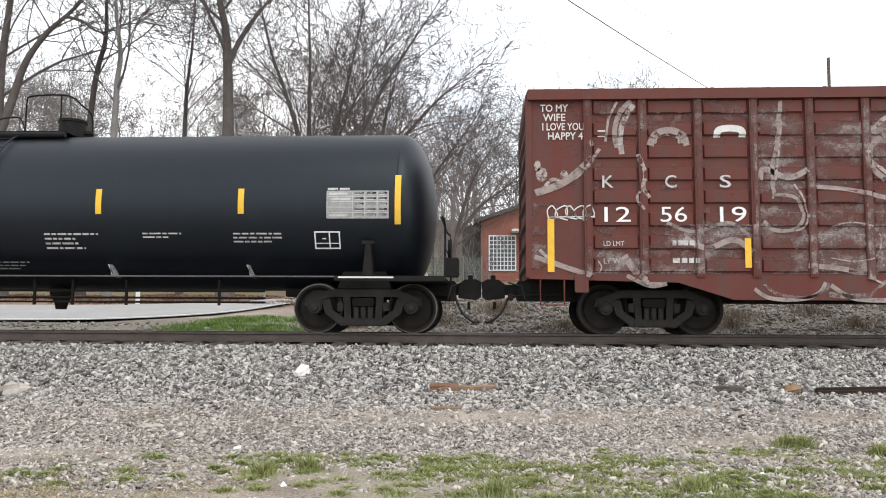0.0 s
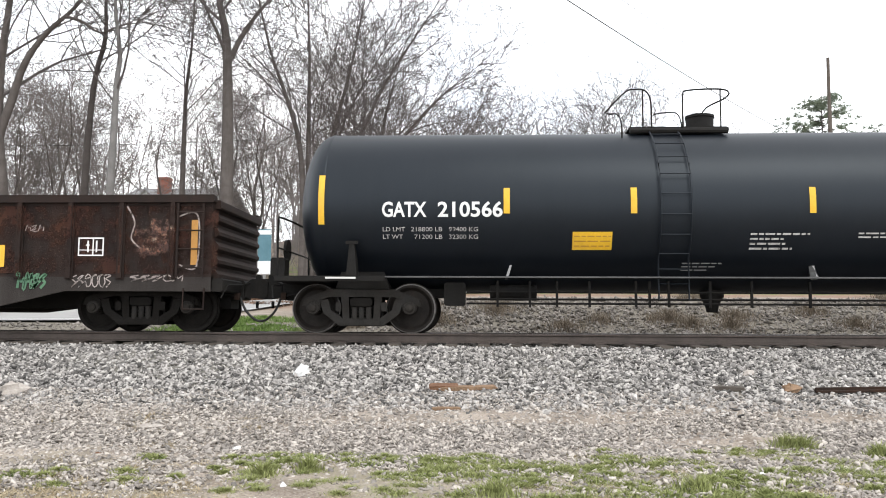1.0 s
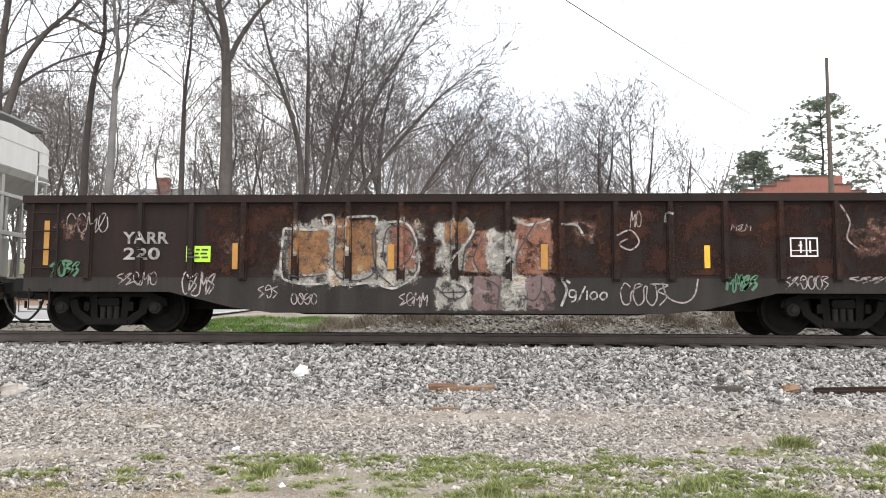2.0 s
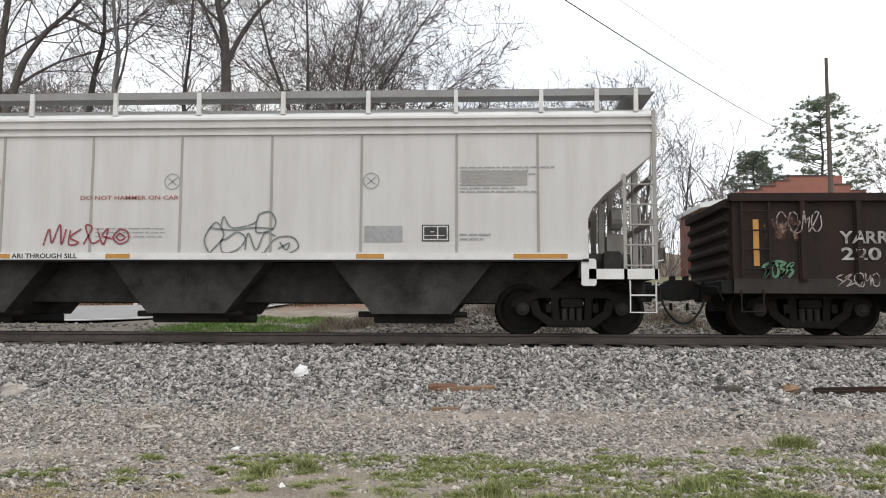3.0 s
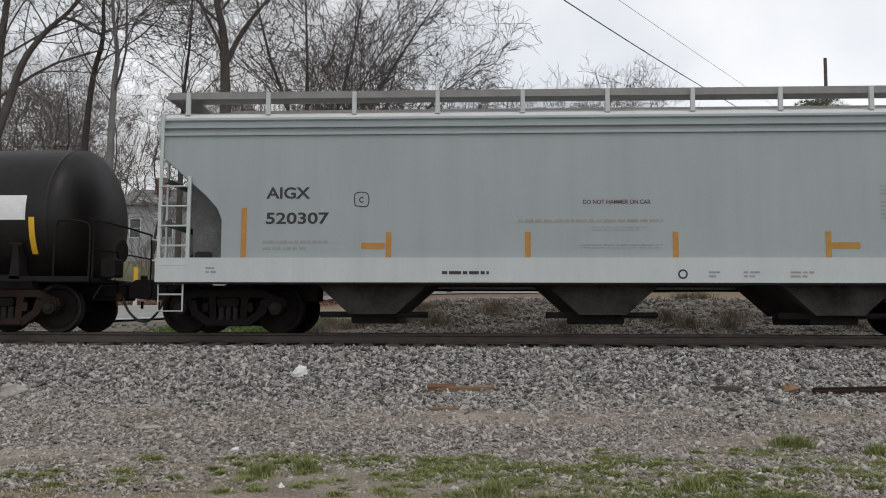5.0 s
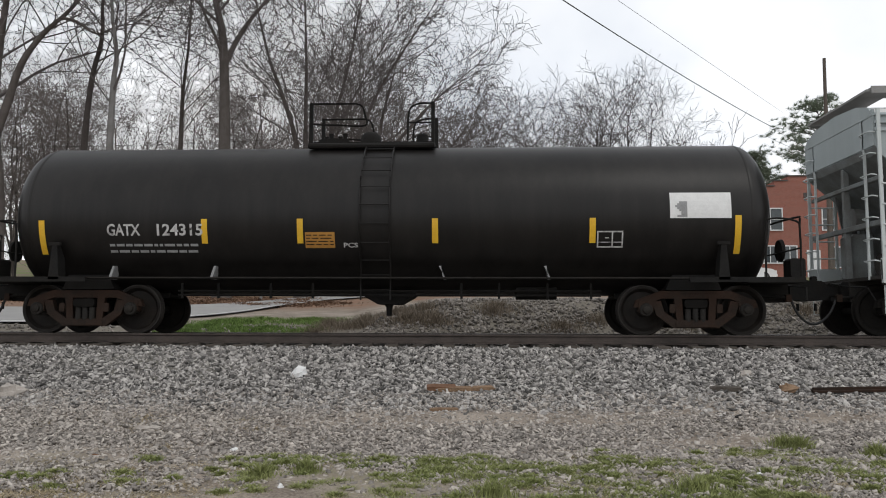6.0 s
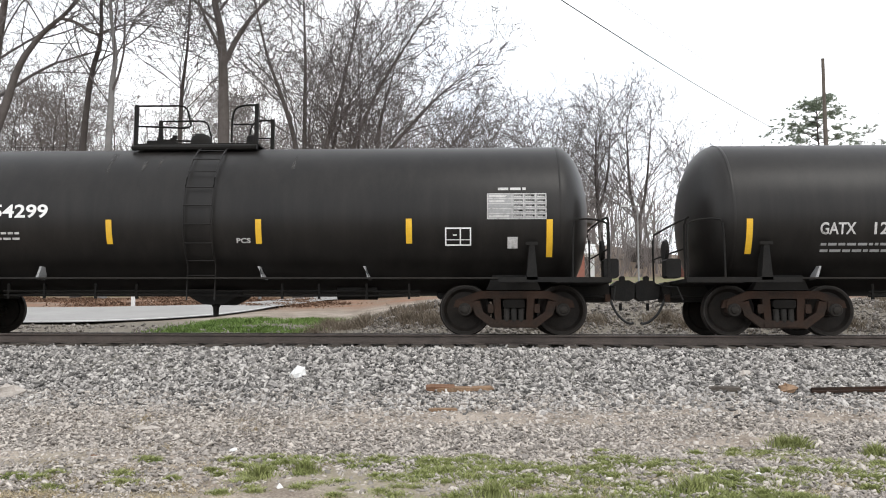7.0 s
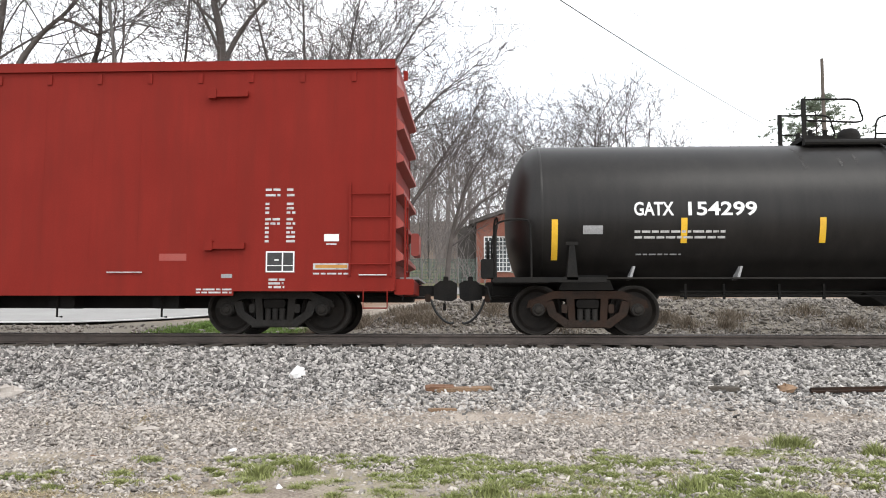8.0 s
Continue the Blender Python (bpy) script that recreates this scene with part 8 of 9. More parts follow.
# more of the wood, copied and turned
patterns = [bare_tree("young bare tree in the wood", -27.0, 33, [(0, 0), (0.4, 3), (0.2, 6), (0.9, 9.5), (0.6, 13)], 0.15, 21, BARK, limbs=15, first=0.25, reach=0.30, stems=[([(0.3, 0, 4), (-0.4, 0.3, 7), (-1.3, 0.5, 11)], 0.09, 9)]),
            bare_tree("young bare tree in the wood", -7.3, 38, [(0, 0), (-0.4, 3), (0.1, 6.5), (-0.5, 10), (0.1, 13)], 0.14, 22, BARK, limbs=15, first=0.25, reach=0.30, stems=[([(-0.3, 0, 3), (0.7, -0.3, 6), (1.6, -0.4, 10)], 0.09, 9)])]
# these crowns get the twig colour paled for haze
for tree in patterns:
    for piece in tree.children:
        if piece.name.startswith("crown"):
            piece.data.materials[0] = HAZED_TWIG
wood = random.Random(31)
for i in range(21):
    x, y = (wood.uniform(-36, 1) if i < 11 else wood.uniform(-34, -11)), wood.uniform(33, 52)
    if -36 < x < -24 and y > 48:
        continue
    s = wood.uniform(0.8, 1.15)
    if x > -7:
        s *= 0.62
    tree = copy_thing(patterns[i % 2], pose(x, y, height(x, y) - 0.25, 0, 0, wood.uniform(0, 360)))
    tree.scale = (s, s, s)

far, fr = [], random.Random(77)
for i in range(150):
    x, y = (fr.uniform(-95, 34) if i < 90 else fr.uniform(-26, 24)), fr.uniform(62, 120)
    h = fr.uniform(7, 12) * (1.0 if x < 2 else 0.8)
    p, d = Vector((x, y, height(x, y) - 0.3)), Vector((fr.gauss(0, 0.05), 0, 1))
    segs = []
    limb(fr, segs, p, d, h, fr.uniform(0.12, 0.24), 3, 0.3, 3, 0.16, 0.022)
    far += segs
woods = tagged(new("far_woods", seg_mesh("far_woods", far, HAZED_TWIG, False)), "hazy grey-brown leafless woods on the rise", "woods", kind="stuff")

brush, br = [], random.Random(78)
for i in range(480):
    x, y = (br.uniform(-45, 1.0), br.uniform(34, 60)) if i < 210 else (br.uniform(-24, 22), br.uniform(54, 84))
    if x < -22 and y > 50:
        continue
    for _ in range(3):
        limb(br, brush, Vector((x, y, height(x, y) - 0.1)), Vector((br.gauss(0, 0.35), br.gauss(0, 0.35), 1)), br.uniform(1.5, 4.0) if i < 210 else br.uniform(3, 7), 0.03, 1, 0.2, 3, 0.25, 0.014)
tagged(new("undergrowth", seg_mesh("undergrowth", brush, HAZED_TWIG, False)), "leafless brush under the trees", "undergrowth", kind="stuff")


def pine(x, y, h, seed, label, spread=6.4):
    rng = random.Random(seed)
    z0 = height(x, y) - 0.2
    tree = tagged(new("pine_tree"), label, "pine tree")
    tree.location = (x, y, z0)
    segs, needles = [], G()
    pts = [Vector((rng.gauss(0, 0.08), 0, h * i / 9)) for i in range(10)]
    for i in range(9):
        segs.append((pts[i], pts[i + 1], 0.30 * (1 - i / 10), 0.30 * (1 - (i + 1) / 10), 8))
    for i in range(56):
        t = 0.40 + 0.58 * i / 56
        p = Vector((0, 0, h * t))
        a = rng.uniform(0, 2 * math.pi)
        length = spread * min(1.0, (1.04 - t) * 2.4) * rng.uniform(0.55, 1.15) + 0.3
        d = Vector((math.cos(a), math.sin(a), rng.uniform(-0.08, 0.3))).normalized()
        q = p
        for s in range(4):
            d = (d + Vector((0, 0, 0.08))).normalized()
            r = q + d * length / 4
            segs.append((q, r, 0.06 - 0.012 * s, 0.05 - 0.012 * s, 4))
            q = r
            if s == 0:
                continue
            for _ in range(6):
                c = q + Vector((rng.gauss(0, 0.5), rng.gauss(0, 0.5), rng.gauss(0.08, 0.14)))
                for _ in range(34):
                    w = Vector((rng.gauss(0, 1), rng.gauss(0, 1), rng.gauss(0.4, 0.7))).normalized() * rng.uniform(0.3, 0.6)
                    v = w.cross(Vector((rng.gauss(0, 1), rng.gauss(0, 1), rng.gauss(0, 1)))).normalized() * 0.022
                    k = len(needles.v)
                    needles.v += [tuple(c - v), tuple(c + v), tuple(c + w)]
                    needles.face((k, k + 1, k + 2))
    t = new("trunk", seg_mesh("trunk", segs, BARK_DARK))
    t.parent = tree
    part("crown", needles, NEEDLE, tree, fix=False)


bare_tree("low bare tree beyond the clearing", 22.6, 74, [(0, 0), (-0.1, 5), (0.2, 9), (0.6, 12.5)], 0.22, 14, BARK_DARK, limbs=14, first=0.3, reach=0.34, thin=0.014)
pine(38.0, 75, 20.5, 3, "tall green pine with layered branches")
pine(31.5, 78, 14.0, 4, "smaller green pine beside the tall one", 4.6)


# ---------------------------------------------------------------- buildings
def window(parent, x0, x1, y, z0, z1, nx=1, nz=2, frame_mat=TRIM, name="window"):
    """A window in a wall that faces the track: frame, bars and pane."""
    t = 0.09
    g = G().box(x0 - t, x1 + t, y - 0.06, y + 0.02, z1, z1 + t).box(x0 - t, x1 + t, y - 0.10, y + 0.02, z0 - t, z0)
    g.box(x0 - t, x0, y - 0.06, y + 0.02, z0, z1).box(x1, x1 + t, y - 0.06, y + 0.02, z0, z1)
    w = part(name, g, frame_mat, parent)
    for i in range(1, nx):
        x = x0 + (x1 - x0) * i / nx
        part("glazing_bar", G().box(x - 0.03, x + 0.03, y - 0.045, y, z0, z1), frame_mat, w)
    for i in range(1, nz):
        z = z0 + (z1 - z0) * i / nz
        part("glazing_bar", G().box(x0, x1, y - 0.04, y - 0.002, z - 0.025, z + 0.025), frame_mat, w)
    part("pane", G().box(x0, x1, y - 0.015, y - 0.005, z0, z1), GLASS, w)
    return w


def cottage():
    b = thing("cottage", "small orange-brick cottage with gable, lattice windows and awning", "house")
    b.location = (0, 42, 3.0)
    part("wall", G().prism([(-0.22, -0.6), (7.46, -0.6), (7.46, 4.4), (3.5, 5.7), (-0.22, 4.4)], 0, 7), BRICK_A, b)
    part("roof", G().prism([(-0.75, 4.26), (3.5, 5.72), (3.5, 5.98), (-0.75, 4.5)], -0.6, 7.4), ROOFING, b)
    part("roof", G().prism([(8.0, 4.26), (3.5, 5.72), (3.5, 5.98), (8.0, 4.5)], -0.6, 7.4), ROOFING, b)
    part("gable_vent", G().box(3.1, 3.9, -0.06, 0.0, 4.0, 5.2), GREEN_TRIM, b)
    part("awning", G().prism([(1.95, 3.60), (5.35, 3.60), (5.35, 3.76), (1.95, 3.76)], -1.3, 0.0), TRIM, b, "white flat awning")
    d = part("door", G().box(2.6, 4.6, -0.06, 0.0, 0.2, 3.2), GREEN_TRIM, b, "grey-green glazed double door")
    for i in range(5):
        part("door_pane", G().box(2.75 + 0.38 * i, 2.98 + 0.38 * i, -0.08, -0.06, 0.5, 3.0), GLASS, d)
    window(b, 0.4, 2.2, 0, 0.95, 3.35, 7, 8)
    window(b, 5.4, 6.75, 0, 0.95, 3.6, 6, 9)
    part("porch_post", G().box(4.95, 5.25, -1.2, -0.9, 0.1, 3.6), TRIM, b, "white porch post")
    part("porch_rail", G().box(2.2, 5.2, -1.15, -1.05, 0.75, 0.83).box(2.2, 5.2, -1.15, -1.05, 0.15, 0.23), GREEN_TRIM, b)
    part("side_shed", G().prism([(-1.6, -0.4), (-0.3, -0.4), (-0.3, 4.1), (-1.0, 4.3), (-1.6, 3.9)], 0.5, 5), ROOFING, b, "dark lean-to")


def brick_store():
    b = thing("brick_building", "two-storey dull red brick building with stepped parapet", "building")
    b.location = (21.7, 52, 4.0)
    outline = [(0, -0.8), (10.2, -0.8), (10.2, 7.25), (8.9, 7.25), (8.9, 7.75), (7.6, 7.75), (7.6, 8.5), (3.95, 8.5), (3.95, 8.1), (2.85, 8.1), (2.85, 7.65), (1.7, 7.65), (1.7, 7.3), (0, 7.3)]
    part("wall", G().prism(outline, 0, 14), BRICK_B, b)
    for x0, x1, z in ((-0.08, 1.7, 7.3), (1.62, 2.85, 7.65), (2.77, 3.95, 8.1), (3.87, 7.68, 8.5), (7.6, 8.98, 7.75), (8.9, 10.28, 7.25)):
        part("coping", G().box(x0, x1, -0.08, 0.4, z, z + 0.10), ROOFING, b)
    window(b, 2.45, 3.35, 0, 4.0, 5.75, 1, 2)
    window(b, 6.7, 7.6, 0, 4.0, 5.75, 1, 2)
    window(b, 1.25, 4.45, 0, 1.25, 2.6, 6, 1)
    window(b, 7.5, 9.0, 0, 0.9, 2.5, 2, 1)
    part("door", G().box(5.3, 6.4, -0.05, 0.0, 0.0, 2.3), TRIM, b, "pale door")
    part("vent_grille", G().box(5.2, 5.9, -0.04, 0, 6.7, 7.1), ROOFING, b)
    part("downpipe", G().tube([(0.15, -0.1, 0), (0.15, -0.1, 7.2)], 0.07, 8), ROOFING, b)
    part("downpipe", G().tube([(9.9, -0.1, 0), (9.9, -0.1, 7.2)], 0.07, 8), ROOFING, b)
    part("chimney", G().box(8.0, 9.6, 3, 4.2, 7.2, 9.1), BRICK_B, b)
    part("side_wing", G().box(-3.0, -0.02, 1.0, 9, -0.6, 5.9), BRICK_B, b)
    part("wing_roof", G().prism([(-3.4, 5.9), (0.0, 6.4), (0.0, 6.9), (-3.4, 6.3)], 0.2, 9), TRIM, b, "white-edged lean-to roof")
    window(b, -1.9, -1.2, 1.0, 3.2, 5.2, 1, 2)


def cream_building():
    b = thing("cream_building", "low cream rendered building with flat roof", "building")
    b.location = (33.6, 50, 4.0)
    part("wall", G().box(0, 12, 0, 10, -0.8, 5.6), CREAM, b)
    part("roof", G().box(-0.3, 12.3, -0.3, 10.3, 5.6, 5.95), TRIM, b)
    part("band", G().box(-0.03, 12.0, -0.05, 0.0, 3.0, 3.15), ROOFING, b)
    window(b, 1.4, 2.4, 0, 1.2, 2.6, 2, 1, ROOFING)
    window(b, 4.4, 5.4, 0, 1.2, 2.6, 2, 1, ROOFING)


def grey_house():
    b = thing("house", "grey clapboard house with gable roof and brick chimney", "house")
    z = 7.2
    b.location = (-35.5, 61, z)
    part("wall", G().prism([(0, -1.5), (9.4, -1.5), (9.4, 4.7), (0, 4.7)], 0, 8), SIDING, b)
    part("roof", G().along([(-0.5, 4.6), (4, 6.6), (8.5, 4.6), (8.5, 4.4), (4, 6.35), (-0.5, 4.4)], -0.5, 10.0), ROOF_GREY, b)
    part("dormer", G().prism([(1.2, 4.4), (3.4, 4.4), (2.3, 5.7)], -0.35, 4.0), TRIM, b, "white gabled dormer")
    part("dormer_roof", G().prism([(0.9, 4.35), (2.3, 6.0), (3.7, 4.35), (3.45, 4.3), (2.3, 5.7), (1.15, 4.3)], -0.55, 4.0), ROOF_GREY, b)
    part("chimney", G().box(2.5, 3.6, 2.0, 3.0, 4.6, 7.4).box(2.42, 3.68, 1.92, 3.08, 7.2, 7.45), BRICK_A, b)
    window(b, 1.0, 2.0, 0, 1.2, 3.0, 1, 2)
    window(b, 4.2, 5.2, 0, 1.2, 3.0, 1, 2)
    window(b, 7.2, 8.2, 0, 1.2, 3.0, 1, 2)


def shed(label, x, y, wide, deep, tall, wall, roof):
    b = thing("shed", label, "shed")
    b.location = (x, y, height(x, y) - 0.1)
    part("wall", G().prism([(0, -0.5), (wide, -0.5), (wide, tall), (0, tall)], 0, deep), wall, b)
    part("roof", G().along([(-0.3, tall - 0.1), (deep / 2, tall + 0.9), (deep + 0.3, tall - 0.1), (deep + 0.3, tall + 0.05), (deep / 2, tall + 1.05), (-0.3, tall + 0.05)], -0.25, wide + 0.25), roof, b)
    part("door", G().box(wide * 0.3, wide * 0.7, -0.05, 0.0, 0.0, min(2.1, tall - 0.2)), ROOFING, b, "dark plank door")


shed("small white shed beyond the clearing", 9.6, 62, 1.4, 2.4, 2.4, TRIM, TRIM)
shed("low grey garage with a pale roof", 18.0, 80, 3.6, 4.0, 1.9, ROOFING, TRIM)
cottage()
brick_store()
cream_building()
grey_house()


# ---------------------------------------------------------------- vehicles
def vehicle(name, label, category, profile, glass, width, wheels, paint, length):
    v = thing(name, label, category)
    part("body", G().prism(profile, -width / 2, width / 2), paint, v, smooth=30)
    for poly in glass:
        for s in (-1, 1):
            part("side_window", G().prism(poly, s * (width / 2 + 0.004), s * (width / 2 - 0.02)), GLASS, v)
    for x in wheels:
        for s in (-1, 1):
            w = part("wheel", G().lathe([(-0.10, 0.0), (-0.10, 0.18), (-0.11, 0.30), (-0.08, 0.335), (0.08, 0.335), (0.11, 0.30), (0.10, 0.0)], 20, "y", (x, s * (width / 2 - 0.08), 0.335)), RUBBER, v, smooth=40)
            part("rim", G().lathe([(-0.02, 0.0), (-0.02, 0.19), (0.02, 0.20), (0.02, 0.0)], 16, "y", (x, s * (width / 2 + 0.035), 0.335)), RIM_STEEL, w, smooth=40)
    part("bumper", G().box(length - 0.08, length + 0.05, -width / 2 + 0.08, width / 2 - 0.08, 0.35, 0.55, 0.03), paint, v)
    part("bumper", G().box(-0.05, 0.08, -width / 2 + 0.08, width / 2 - 0.08, 0.35, 0.55, 0.03), paint, v)
    for s in (-1, 1):
        part("headlight", G().box(length - 0.12, length + 0.01, s * (width / 2 - 0.25) - 0.16, s * (width / 2 - 0.25) + 0.16, 0.62, 0.78, 0.02), LETTER_WHITE, v)
        part("tail_light", G().box(-0.01, 0.10, s * (width / 2 - 0.2) - 0.14, s * (width / 2 - 0.2) + 0.14, 0.65, 0.82, 0.02), LETTER_RED, v)
    return v


SEDAN = [(0, 0.35), (0.03, 0.75), (0.15, 0.92), (0.75, 0.98), (1.35, 1.38), (1.9, 1.45), (2.5, 1.42), (3.25, 1.0), (4.1, 0.88), (4.35, 0.72), (4.4, 0.35), (3.95, 0.22), (0.4, 0.22)]
car = vehicle("sedan", "white parked sedan before the brick building", "car", SEDAN, [[(0.95, 0.98), (1.40, 1.32), (1.85, 1.38), (1.85, 0.98)], [(1.95, 0.98), (1.95, 1.38), (2.45, 1.35), (3.0, 1.0)]], 1.75, (0.85, 3.55), CAR_WHITE, 4.4)
car.location = (16.2, 42.0, height(18, 42) + 0.02)
PICKUP = [(0, 0.5), (0.0, 1.05), (2.05, 1.08), (2.2, 1.75), (2.5, 1.85), (3.4, 1.82), (4.05, 1.15), (5.1, 1.05), (5.25, 0.85), (5.25, 0.45), (4.9, 0.32), (0.3, 0.32)]
pickup = vehicle("pickup_truck", "white pickup truck driving along the road", "pickup truck", PICKUP, [[(2.35, 1.15), (2.42, 1.68), (2.85, 1.74), (2.85, 1.15)], [(2.95, 1.15), (2.95, 1.74), (3.35, 1.70), (3.8, 1.18)]], 1.9, (1.0, 4.3), CAR_WHITE, 5.25)


# ---------------------------------------------------------------- poles, wires and signs
def pole(label, x, y, top, r, lean, category="utility pole"):
    z = height(x, y) - 0.3
    p = thing("utility_pole", label, category)
    p.location = (x, y, z)
    part("shaft", G().tube([(0, 0, 0), (lean * 0.5, 0, (top - z) / 2), (lean, 0, top - z)], r, 10, r * 0.72), POLE_WOOD, p, smooth=40)
    return p


post = pole("tall brown timber utility pole without crossarm", 25.9, 45, 20.3, 0.17, 0.15)
part("insulator", G().tube([(0.1, 0, 12.0), (-0.9, -0.1, 11.6)], 0.03, 6), BLACK_STEEL, post)
pole("shorter grey timber pole stub beside the tall one", 26.25, 45.4, 16.6, 0.15, 0.0)


def cable(label, a, b, sag, r):
    a, b = Vector(a), Vector(b)
    pts = [a.lerp(b, i / 24) - Vector((0, 0, sag * 4 * (i / 24) * (1 - i / 24))) for i in range(25)]
    tagged(part("overhead_wire", G().tube(pts, r, 5), RUBBER, smooth=40), label, "overhead wire")


cable("black overhead wire crossing above the track", (22.82, 45, 14.56), (-16.0, -15.2, 12.40), 0.80, 0.024)
cable("thin overhead wire towards the wood", (22.9, 45, 16.08), (-15.2, -15, 12.0), 0.1, 0.010)
cable("thin service wire between the trees", (-45, 32, 11.6), (-9.6, 26, 10.0), 0.5, 0.010)

lamp = thing("street_lamp", "slim grey street lamp with a short arm", "street lamp")
lamp.location = (10.5, 38, height(10.5, 38))
part("shaft", G().tube([(0, 0, -0.2), (0, 0, 5.2)], 0.06, 8, 0.045), GREY_RAIL, lamp, smooth=40)
part("arm", G().tube(rounded([(0, 0, 5.1), (-0.2, 0, 5.3), (-0.7, 0, 5.38)]), 0.03, 6), GREY_RAIL, lamp, smooth=40)
part("lamp_head", G().box(-1.1, -0.6, -0.12, 0.12, 5.30, 5.42, 0.03), WHITE_SILL, lamp, "pale lamp head")

sign = thing("sign_board", "blue and white sign board on a post", "sign")
sign.location = (-9.9, 20, height(-9.9, 20))
part("post", G().box(-0.05, 0.05, -0.05, 0.05, -0.3, 3.3), GREY_RAIL, sign)
part("board", G().box(-0.30, 0.30, -0.09, -0.05, 1.6, 3.2, 0.03), SIGN_BLUE, sign, "blue board")
part("lower_board", G().box(-0.30, 0.30, -0.095, -0.05, 1.15, 1.75, 0.02).box(-0.30, 0.3, -0.096, -0.09, 2.95, 3.15), TRIM, sign, "white panel")

marker = thing("marker_post", "yellow and white roadside marker post", "marker post")
marker.location = (-13.6, 15.2, height(-13.6, 15.2))
part("shaft", G().box(-0.06, 0.06, -0.06, 0.06, -0.2, 1.5, 0.02), TRIM, marker)
part("band", G().box(-0.065, 0.065, -0.065, 0.065, 0.9, 1.5), YELLOW, marker, "yellow upper band")

fence = thing("mesh_fence", "grey-green mesh fence by the cottage", "fence")
fence.location = (-5.4, 41.5, 3.0)
for i in range(5):
    part("fence_post", G().tube([(1.3 * i, 0, -0.3), (1.3 * i, 0, 1.9)], 0.05, 6), GREY_RAIL, fence)
for i in range(4):
    g = G()
    for k in range(14):
        x = 1.3 * i + 0.05 + k * 0.093
        g.box(x - 0.02, x + 0.02, -0.012, 0.012, 0.0, 1.75)
    for k in range(8):
        g.box(1.3 * i, 1.3 * i + 1.3, -0.014, 0.014, 0.05 + 0.24 * k, 0.09 + 0.24 * k)
    part("mesh_panel", g, PINE_GREY, fence)

# ---------------------------------------------------------------- litter and scraps by the track
def lump(name, label, category, x, y, sx, sy, sz, material, seed, turn=0.0, lift=0.0):
    rng, g = random.Random(seed), G()
    rows = [(-0.5, 0.05), (-0.3, 0.42), (0.05, 0.5), (0.35, 0.34), (0.5, 0.05)]
    g.lathe(rows, 7, "z")
    g.v = [(a * sx * rng.uniform(0.6, 1.35), b * sy * rng.uniform(0.6, 1.35), c * sz * rng.uniform(0.6, 1.3) + a * 0.3 * sz) for a, b, c in g.v]
    ob = part(name, g, material)
    ob.location, ob.rotation_euler = (x, y, height(x, y) + sz * 0.22 + lift), (0, 0, turn)
    return tagged(ob, label, category)


lump("white_rock", "chalk-white angular rock on the ballast", "rock", -2.84, -3.2, 0.30, 0.16, 0.24, LITTER, 1)
lump("litter", "white scrap of paper on gravel", "litter", -2.78, -6.65, 0.12, 0.08, 0.05, LITTER, 2)
lump("litter", "white scrap of plastic in the grass", "litter", -1.8, -8.45, 0.07, 0.05, 0.08, LITTER, 3)
lump("pale_rock", "pale flat rock on bare soil", "rock", -4.13, -5.76, 0.34, 0.16, 0.08, STONE_FINE, 4)
lump("pale_rock", "pale rock on the ballast shoulder", "rock", 4.05, -3.0, 0.26, 0.16, 0.12, STONE_FINE, 5)
lump("pale_rock", "grey lump of concrete at the ballast edge", "rock", -6.95, -4.1, 0.5, 0.35, 0.22, STONE_FINE, 6)
lump("stump", "orange-brown rotten wood stump on gravel", "wood", 4.42, -3.75, 0.30, 0.24, 0.18, WOODEN, 7)
lump("orange_scrap", "dull orange scrap in the grass", "litter", -4.15, -7.1, 0.12, 0.08, 0.05, RUST_WOOD, 8)
for i, (x, y, s) in enumerate(((1.9, -8.0, 0.07), (1.2, -7.9, 0.06), (-3.4, -6.0, 0.08), (2.7, -7.6, 0.06), (-4.9, -6.4, 0.09), (-1.2, -4.6, 0.08), (0.9, -7.3, 0.05), (3.9, -7.6, 0.06))):
    lump("pale_stone", "pale loose stone on the ground", "stone", x, y, s * 1.4, s, s * 0.7, LITTER if i % 2 else STONE_FINE, 30 + i)


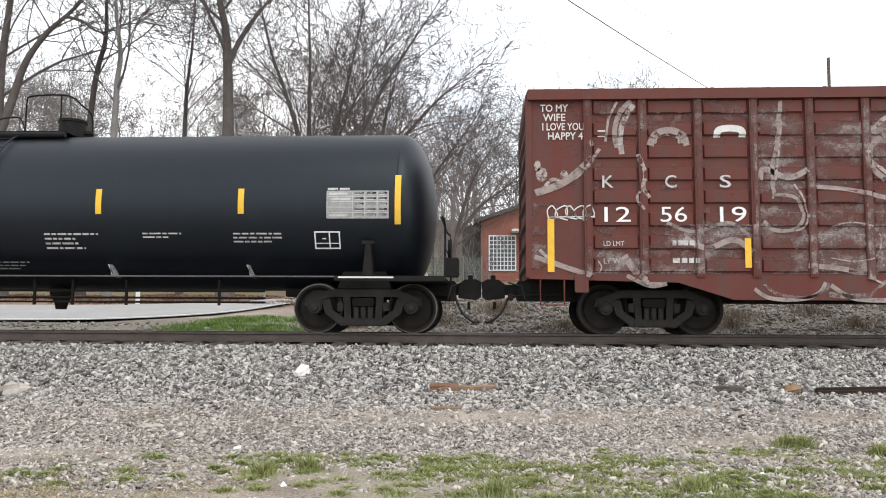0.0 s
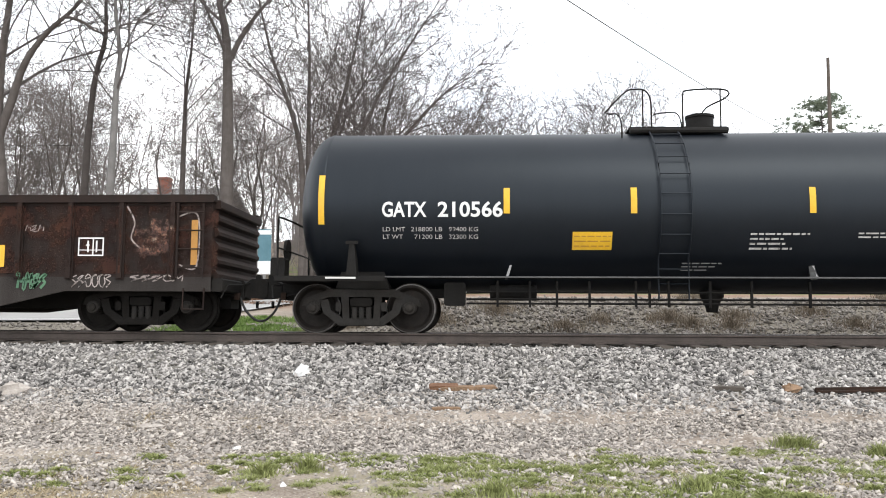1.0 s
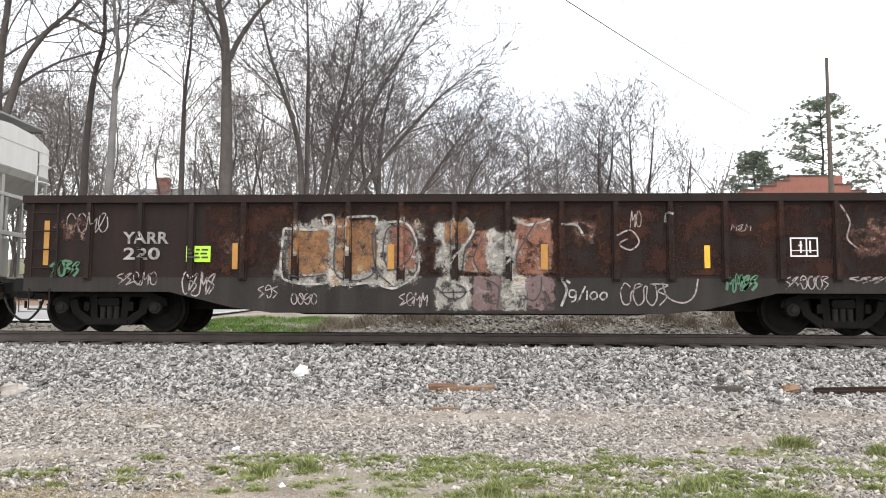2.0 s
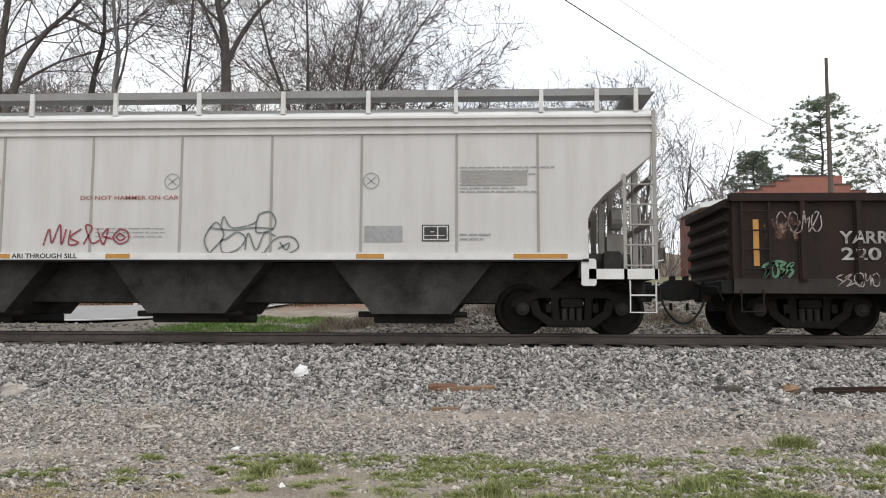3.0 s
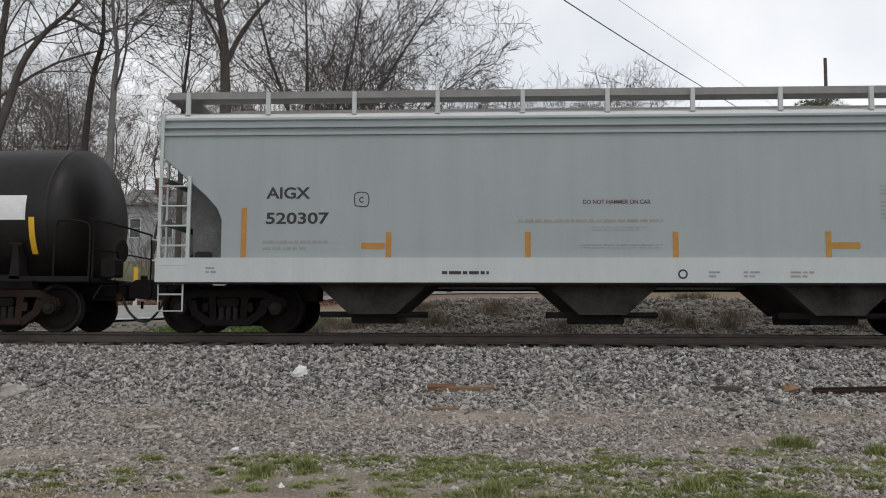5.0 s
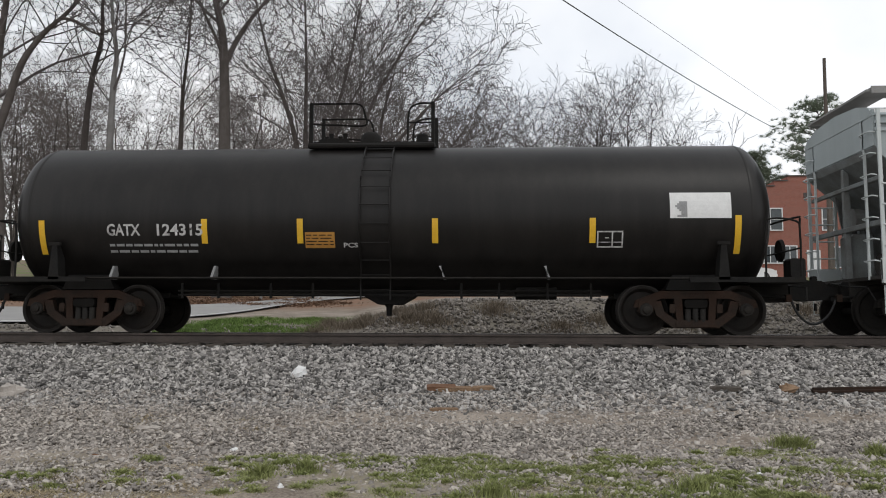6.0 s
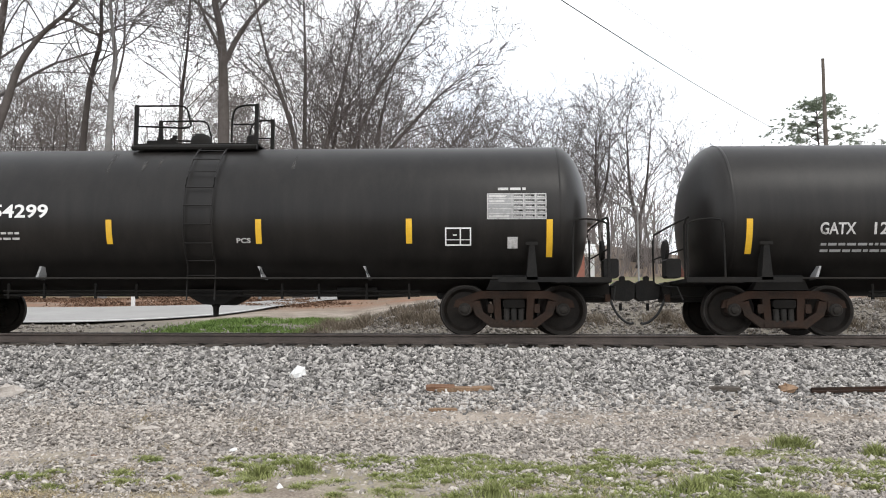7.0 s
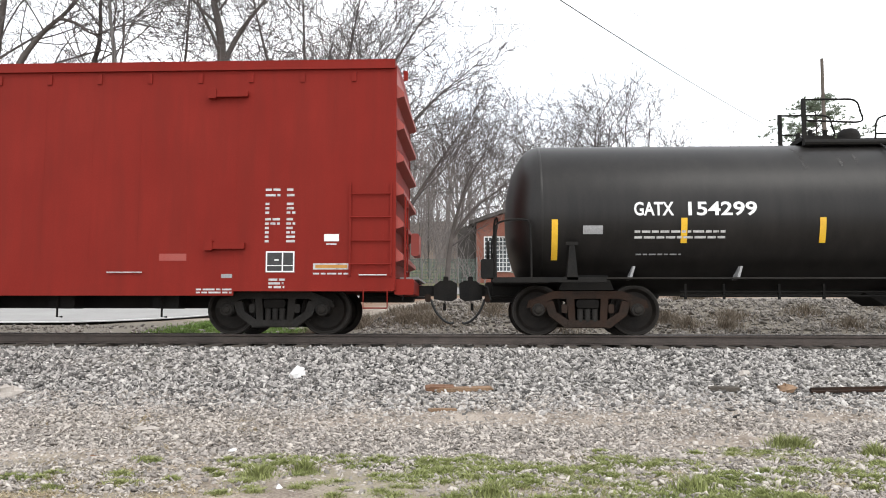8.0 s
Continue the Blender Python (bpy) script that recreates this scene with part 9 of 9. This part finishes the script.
def plank(name, label, x, y, length, wide, thick, turn, material, tilt=0.0, lift=0.03):
    g = G().prism([(-length / 2, 0), (-length * 0.46, -thick * 0.5), (length * 0.40, -thick * 0.5), (length / 2, -thick * 0.1), (length * 0.44, thick * 0.5), (-length * 0.3, thick * 0.6), (-length * 0.49, thick * 0.4)], -wide / 2, wide / 2)
    ob = part(name, g, material)
    ob.location, ob.rotation_euler = (x, y, height(x, y) + lift), (0.15, tilt, turn)
    return tagged(ob, label, "wood")


plank("broken_plank", "broken orange-brown plank on the gravel", -0.58, -3.78, 0.45, 0.2, 0.06, 0.1, RUST_WOOD, 0, 0.05)
plank("broken_plank", "weathered grey-brown split plank on the gravel", -0.22, -3.82, 0.85, 0.12, 0.05, 0.12, WOODEN, -0.03, 0.05)
plank("stick", "dark stick lying on gravel", -0.5, -4.75, 0.4, 0.06, 0.04, 0.2, WOODEN, 0, 0.03)
plank("stick", "dark wood scrap on the ballast", 3.55, -3.75, 0.45, 0.1, 0.06, -0.1, TIE_WOOD, 0, 0.05)
beam = part("iron_bar", G().along([(-0.05, 0), (0.05, 0), (0.05, 0.03), (0.015, 0.035), (0.015, 0.07), (-0.015, 0.07), (-0.015, 0.035), (-0.05, 0.03)], 0, 5.2), TRUCK_RUST)
beam.location, beam.rotation_euler = (4.75, -3.82, height(4.75, -3.82) + 0.03), (0.1, -0.02, 0.06)
tagged(beam, "rusty iron bar half buried along the ballast", "iron bar")


# ---------------------------------------------------------------- keyed things
def motions():
    rows = [0.5 * i for i in range(17)]
    for car, x in CARS:
        walk(car, [(t, pose(x + travel(t), 0, 0)) for t in rows])
    ticks = [i / FPS for i in range(8 * FPS + 1)]
    for axle, x in WHEELSETS:
        walk(axle, [(t, pose(x, 0, WHEEL_R, 0, math.degrees(travel(t) / WHEEL_R), 0)) for t in ticks])
    drive = [(0, -9.0), (1.4, -2.3), (2.8, 4.4), (4.3, 8.0), (5.8, 11.7), (7.2, 17.6), (8, 21.2)]
    walk(pickup, [(t, pose(x, 36.2, height(x + 2.6, 36.2) + 0.075)) for t, x in drive])


motions()
